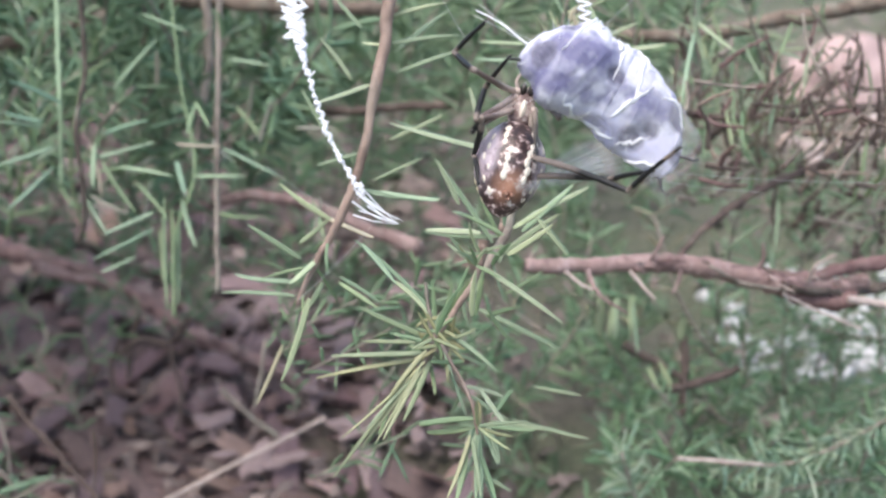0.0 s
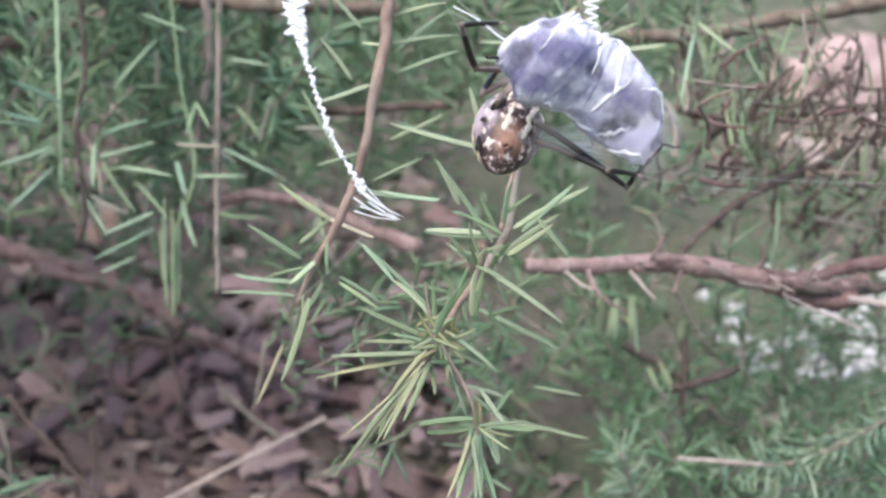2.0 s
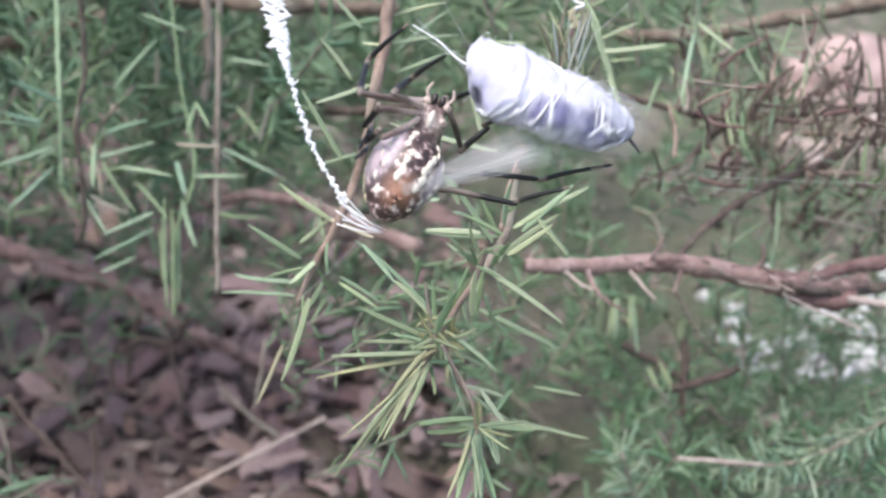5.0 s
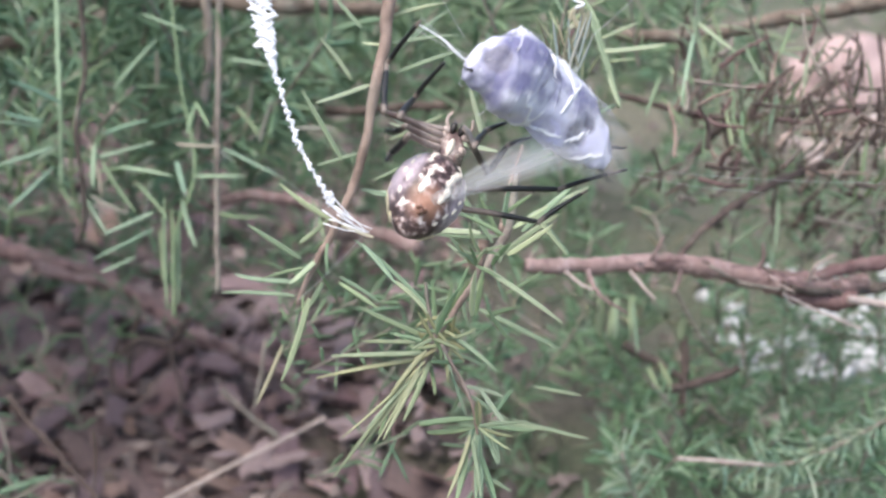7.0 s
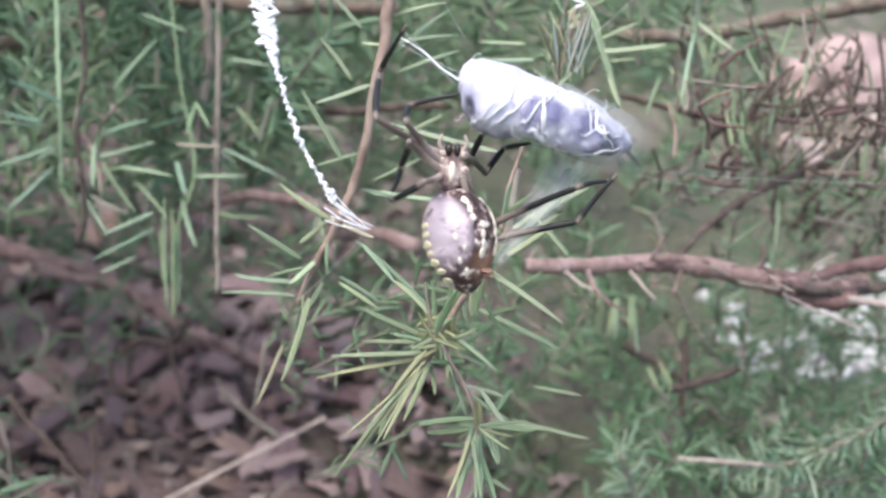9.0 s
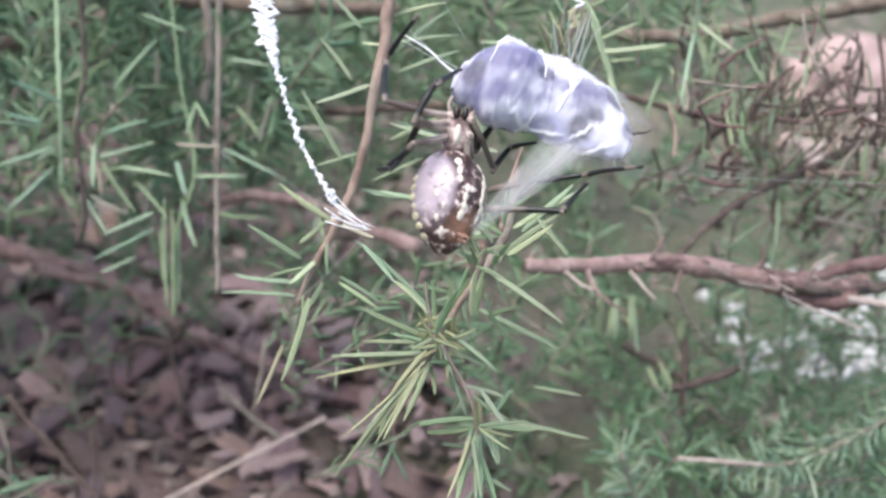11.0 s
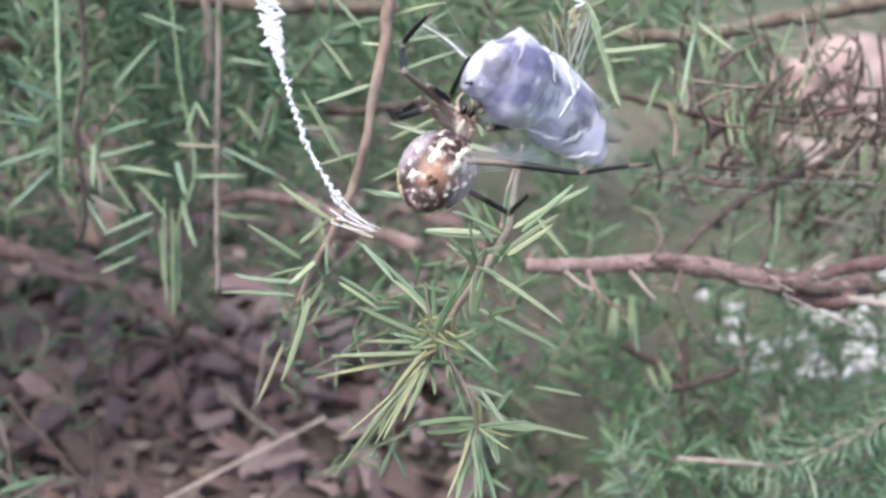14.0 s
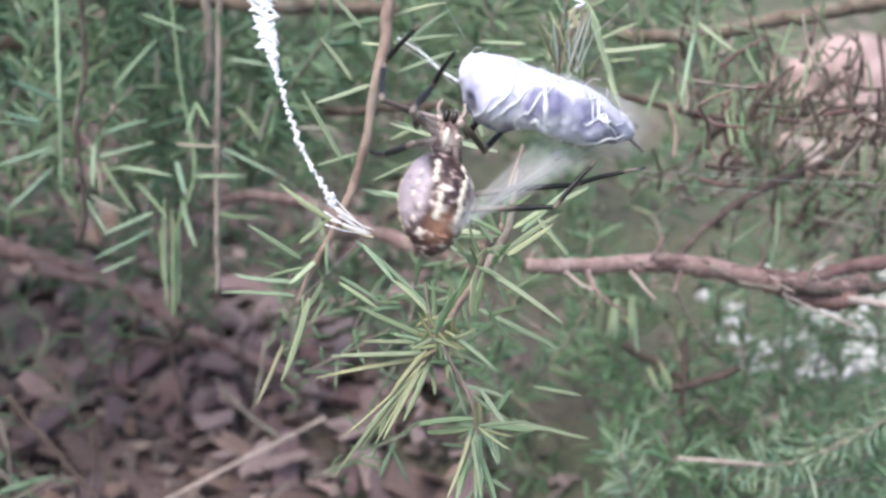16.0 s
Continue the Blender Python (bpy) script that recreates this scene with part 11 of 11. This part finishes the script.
    walk(legs['h'][0], [(0, pose(0.0022, 0.007, 0.001, 6.8, -51.2, -50)), (0.5, pose(0.0022, 0.007, 0.001, 6.5, -55.7, -57.8)),
        (1, pose(0.0022, 0.007, 0.001, 9, -34.4, -63.8)), (1.5, pose(0.0022, 0.007, 0.001, 19.2, -55.9, -57.2)),
        (2, pose(0.0022, 0.007, 0.001, 21.5, -53.2, -43.1)), (2.5, pose(0.0022, 0.007, 0.001, -1.9, -9, -97.3)),
        (3, pose(0.0022, 0.007, 0.001, 9.9, -42.3, -65.7)), (3.3, pose(0.0022, 0.007, 0.001, 4.7, 25.9, -43.8)),
        (3.5, pose(0.0022, 0.007, 0.001, 11.5, 72.5, -19.5)), (3.7, pose(0.0022, 0.007, 0.001, 3.6, 30, -56.8)),
        (4, pose(0.0022, 0.007, 0.001, 15.5, 74.3, -31.4)), (4.2, pose(0.0022, 0.007, 0.001, 17.2, 69.1, -37.1)),
        (6.3, pose(0.0022, 0.007, 0.001, 10.7, 50.8, -39.8)), (6.5, pose(0.0022, 0.007, 0.001, 7.6, 63.6, -26)),
        (7, pose(0.0022, 0.007, 0.001, 22.6, 53.6, -16.8)), (7.2, pose(0.0022, 0.007, 0.001, 6.4, 10.2, -57.8)),
        (7.5, pose(0.0022, 0.007, 0.001, 7.8, 69.8, -40.6)), (7.7, pose(0.0022, 0.007, 0.001, 4.4, 41.7, -32.3)),
        (8, pose(0.0022, 0.007, 0.001, 2.6, 55.3, -40.2)), (8.2, pose(0.0022, 0.007, 0.001, 2.8, 15.2, -46.7)),
        (8.5, pose(0.0022, 0.007, 0.001, 8.2, 37.4, -30.4)), (8.7, pose(0.0022, 0.007, 0.001, 3.2, 21.9, -40.1)),
        (9, pose(0.0022, 0.007, 0.001, 4.1, 65, -26)), (9.2, pose(0.0022, 0.007, 0.001, 3.5, 42.7, -48.3)),
        (11.3, pose(0.0022, 0.007, 0.001, 2.8, 33.2, -53.2)), (11.5, pose(0.0022, 0.007, 0.001, 1.3, 37.5, -58.4)),
        (11.7, pose(0.0022, 0.007, 0.001, 2, 21, -54.1)), (12, pose(0.0022, 0.007, 0.001, 1.9, 47.8, -48.8)),
        (12.2, pose(0.0022, 0.007, 0.001, 2.6, 62, -50.5)), (12.5, pose(0.0022, 0.007, 0.001, 7.4, 60.9, -20.3)),
        (12.7, pose(0.0022, 0.007, 0.001, 25, 74.6, -38.7)), (13, pose(0.0022, 0.007, 0.001, 35.3, -60.9, -57.7)),
        (13.2, pose(0.0022, 0.007, 0.001, 14.7, -40, -62)), (13.5, pose(0.0022, 0.007, 0.001, 52.3, -69.7, -47.5)),
        (13.7, pose(0.0022, 0.007, 0.001, 22.3, -51.6, -50.1)), (14, pose(0.0022, 0.007, 0.001, 27, -57.4, -62.5)),
        (14.2, pose(0.0022, 0.007, 0.001, 12.7, 55.7, -53.8)), (14.5, pose(0.0022, 0.007, 0.001, 8.5, 62.1, -0.7)),
        (14.7, pose(0.0022, 0.007, 0.001, 4, 63.5, -59.8)), (15, pose(0.0022, 0.007, 0.001, 3.8, 67.2, -38.4)),
        (15.5, pose(0.0022, 0.007, 0.001, 2.8, 62, -45.5)), (16, pose(0.0022, 0.007, 0.001, 7.9, 58.6, -25.1))])
    walk(legs['h'][1], [(0, pose(0.00687, 0.00142, 0.01006, 1.9, 42.7, 78.1)), (0.5, pose(0.00569, 0.00145, 0.0106, 2.4, 49.9, 76.9)),
        (1, pose(0.00644, -0.0016, 0.00757, 16.9, -69.3, 49.7)), (1.5, pose(0.00573, 0.00152, 0.01062, 32.2, -75.8, 26.7)),
        (2, pose(0.00728, 0.00224, 0.01031, 42.2, -76.6, 9.4)), (2.5, pose(0.00074, -0.00439, 0.00282, 31.8, -69.8, 12.1)),
        (3, pose(0.00573, -0.00083, 0.00883, 16.3, -69.1, 50.8)), (3.3, pose(0.00975, -0.00024, -0.00408, 2.8, 30.8, 67.6)),
        (3.5, pose(0.00549, 0.00583, -0.01009, 1.6, 22.3, 69.6)), (3.7, pose(0.00771, -0.00143, -0.00481, 2.9, 28.9, 66.6)),
        (4, pose(0.00488, 0.00536, -0.01019, 3.6, 9.4, 53.8)), (4.2, pose(0.0055, 0.0045, -0.00986, 7.4, -34.1, 48.6)),
        (6.3, pose(0.00785, 0.0023, -0.008, 3.3, 23.2, 73.9)), (6.5, pose(0.00685, 0.00474, -0.00941, 1.6, 26.2, 69.1)),
        (7, pose(0.00881, 0.005, -0.00835, 4, -38, 76.4)), (7.2, pose(0.0083, -0.00268, -0.00106, 3.8, 25.5, 75.3)),
        (7.5, pose(0.00524, 0.0044, -0.00991, 1.8, -3.6, 63.8)), (7.7, pose(0.00954, 0.00237, -0.00673, 1.8, 27.2, 67.7)),
        (8, pose(0.00725, 0.00273, -0.00856, 0.9, 39.1, 69.8)), (8.2, pose(0.0099, -0.00116, -0.00204, 1.8, 44.5, 72.8)),
        (8.5, pose(0.01016, 0.00233, -0.00606, 2.6, 32.5, 75.3)), (8.7, pose(0.01045, 0.00005, -0.00333, 2.3, 38.8, 65.2)),
        (9, pose(0.00662, 0.00484, -0.00953, 1.2, 27.2, 57.1)), (9.2, pose(0.00788, 0.00063, -0.00689, 1.9, 30.1, 66.4)),
        (11.3, pose(0.00802, -0.00079, -0.00537, 2.1, 32.7, 65)), (11.5, pose(0.00703, -0.00085, -0.00608, 1.2, 33.4, 59.6)),
        (11.7, pose(0.00857, -0.00178, -0.00317, 2, 36.8, 61)), (12, pose(0.00734, 0.00113, -0.00762, 1.3, 30.8, 57.1)),
        (12.2, pose(0.00567, 0.00278, -0.00926, 1.5, 32.6, 52.6)), (12.5, pose(0.00751, 0.00504, -0.00915, 3, 35.9, 54.7)),
        (12.7, pose(0.00462, 0.00507, -0.0102, 12.4, -50.5, 46.8)), (13, pose(0.00522, 0.00223, 0.01116, 27, 50.3, 42.8)),
        (13.2, pose(0.00638, -0.00085, 0.00848, 26, 49.2, 43.5)), (13.5, pose(0.00493, 0.00402, 0.0119, 25, 52.1, 40.4)),
        (13.7, pose(0.00684, 0.00146, 0.01011, 23.4, 50.5, 42.7)), (14, pose(0.00509, 0.00145, 0.0108, 21, 46.2, 53.5)),
        (14.2, pose(0.00607, 0.00171, -0.0086, 15.5, -52.4, 42.3)), (14.5, pose(0.00764, 0.00693, -0.00927, 3, 35.4, 54.4)),
        (14.7, pose(0.00481, 0.00252, -0.0094, 2.8, 35.1, 56.9)), (15, pose(0.00574, 0.0042, -0.00971, 1.3, 34.2, 57.3)),
        (15.5, pose(0.00603, 0.00311, -0.00926, 1.5, 37, 54.4)), (16, pose(0.00768, 0.00443, -0.00892, 2.9, 35.9, 62.6))])
    walk(legs['h'][2], [(0, pose(0.008, 0.00674, 0.00505, 5.8, -38.3, 36.9)), (0.5, pose(0.00677, 0.00609, 0.00494, 5.8, -40.6, 38.9)),
        (1, pose(0.00813, 0.00039, 0.01449, 28.4, -62.2, -1.3)), (1.5, pose(0.00735, 0.00233, 0.01779, 31.3, -64.1, -7.5)),
        (2, pose(0.00897, 0.00252, 0.0175, 33.5, -65.8, -9.7)), (2.5, pose(0.00323, -0.00385, 0.00976, 33.1, -64.4, -16.7)),
        (3, pose(0.0074, 0.00121, 0.01574, 32.9, -67.4, 0.1)), (3.3, pose(0.01217, 0.00563, -0.00787, 8.4, -54.7, 29.4)),
        (3.5, pose(0.00788, 0.01224, -0.01289, 6, -55.9, 27.6)), (3.7, pose(0.01028, 0.00452, -0.00838, 8.2, -53.9, 30.3)),
        (4, pose(0.00919, 0.01125, -0.0114, 7.8, -48.7, 24.8)), (4.2, pose(0.00956, 0.0091, -0.00572, 14.7, -53.6, 18)),
        (6.3, pose(0.00974, 0.00883, -0.01092, 15.1, -58.2, 25.5)), (6.5, pose(0.00922, 0.01094, -0.01267, 6.1, -56, 26.4)),
        (7, pose(0.01018, 0.01067, -0.0038, 32, -64.2, 4.8)), (7.2, pose(0.00999, 0.00378, -0.00424, 14.3, 46.4, 46.1)),
        (7.5, pose(0.0085, 0.01102, -0.00945, 7.2, -58.2, 13.6)), (7.7, pose(0.01204, 0.00845, -0.01011, 6.5, -55.5, 17.6)),
        (8, pose(0.00924, 0.00812, -0.01323, 3.1, -53.5, 18.6)), (8.2, pose(0.01146, 0.00388, -0.00722, 6, 52.1, 27.7)),
        (8.5, pose(0.01174, 0.00836, -0.01004, 13.3, -57, 14.9)), (8.7, pose(0.01287, 0.00529, -0.00796, 6.5, 53.9, 21.5)),
        (9, pose(0.01019, 0.01036, -0.01292, 3.5, -56, 4.2)), (9.2, pose(0.01044, 0.00649, -0.0106, 7, -56.7, 10.9)),
        (11.3, pose(0.01065, 0.00486, -0.00936, 7, -56.7, 9.7)), (11.5, pose(0.01016, 0.00447, -0.01015, 3.5, -56.2, 7.5)),
        (11.7, pose(0.01144, 0.0034, -0.0076, 5.5, 55.2, 16.5)), (12, pose(0.01078, 0.00646, -0.01141, 3.6, -56, 4.7)),
        (12.2, pose(0.00945, 0.00773, -0.01325, 3.4, -53.8, 2.6)), (12.5, pose(0.01097, 0.00993, -0.01349, 6.2, -50.9, 6.7)),
        (12.7, pose(0.00783, 0.00849, -0.00449, 23, -51.9, -12.9)), (13, pose(0.00868, 0.00544, 0.00547, 21.2, 38.1, 37.5)),
        (13.2, pose(0.00989, 0.00247, 0.00288, 21.8, 38.6, 34.8)), (13.5, pose(0.00839, 0.00696, 0.00606, 20.2, 40.6, 32.2)),
        (13.7, pose(0.0103, 0.00465, 0.0044, 20, 40.3, 32.4)), (14, pose(0.00814, 0.00557, 0.00546, 19.2, 36, 43.2)),
        (14.2, pose(0.00941, 0.00475, -0.00274, 22.7, 46.8, 34.6)), (14.5, pose(0.01115, 0.01183, -0.01356, 5.3, -47.7, 23.4)),
        (14.7, pose(0.00811, 0.0076, -0.01365, 5, -47.1, 27.8)), (15, pose(0.00904, 0.00935, -0.01388, 2.3, -44, 33.1)),
        (15.5, pose(0.00947, 0.00791, -0.01372, 2.7, -49.8, 26.3)), (16, pose(0.01043, 0.00975, -0.01326, 7.2, -55.2, 25.3))])


motions()
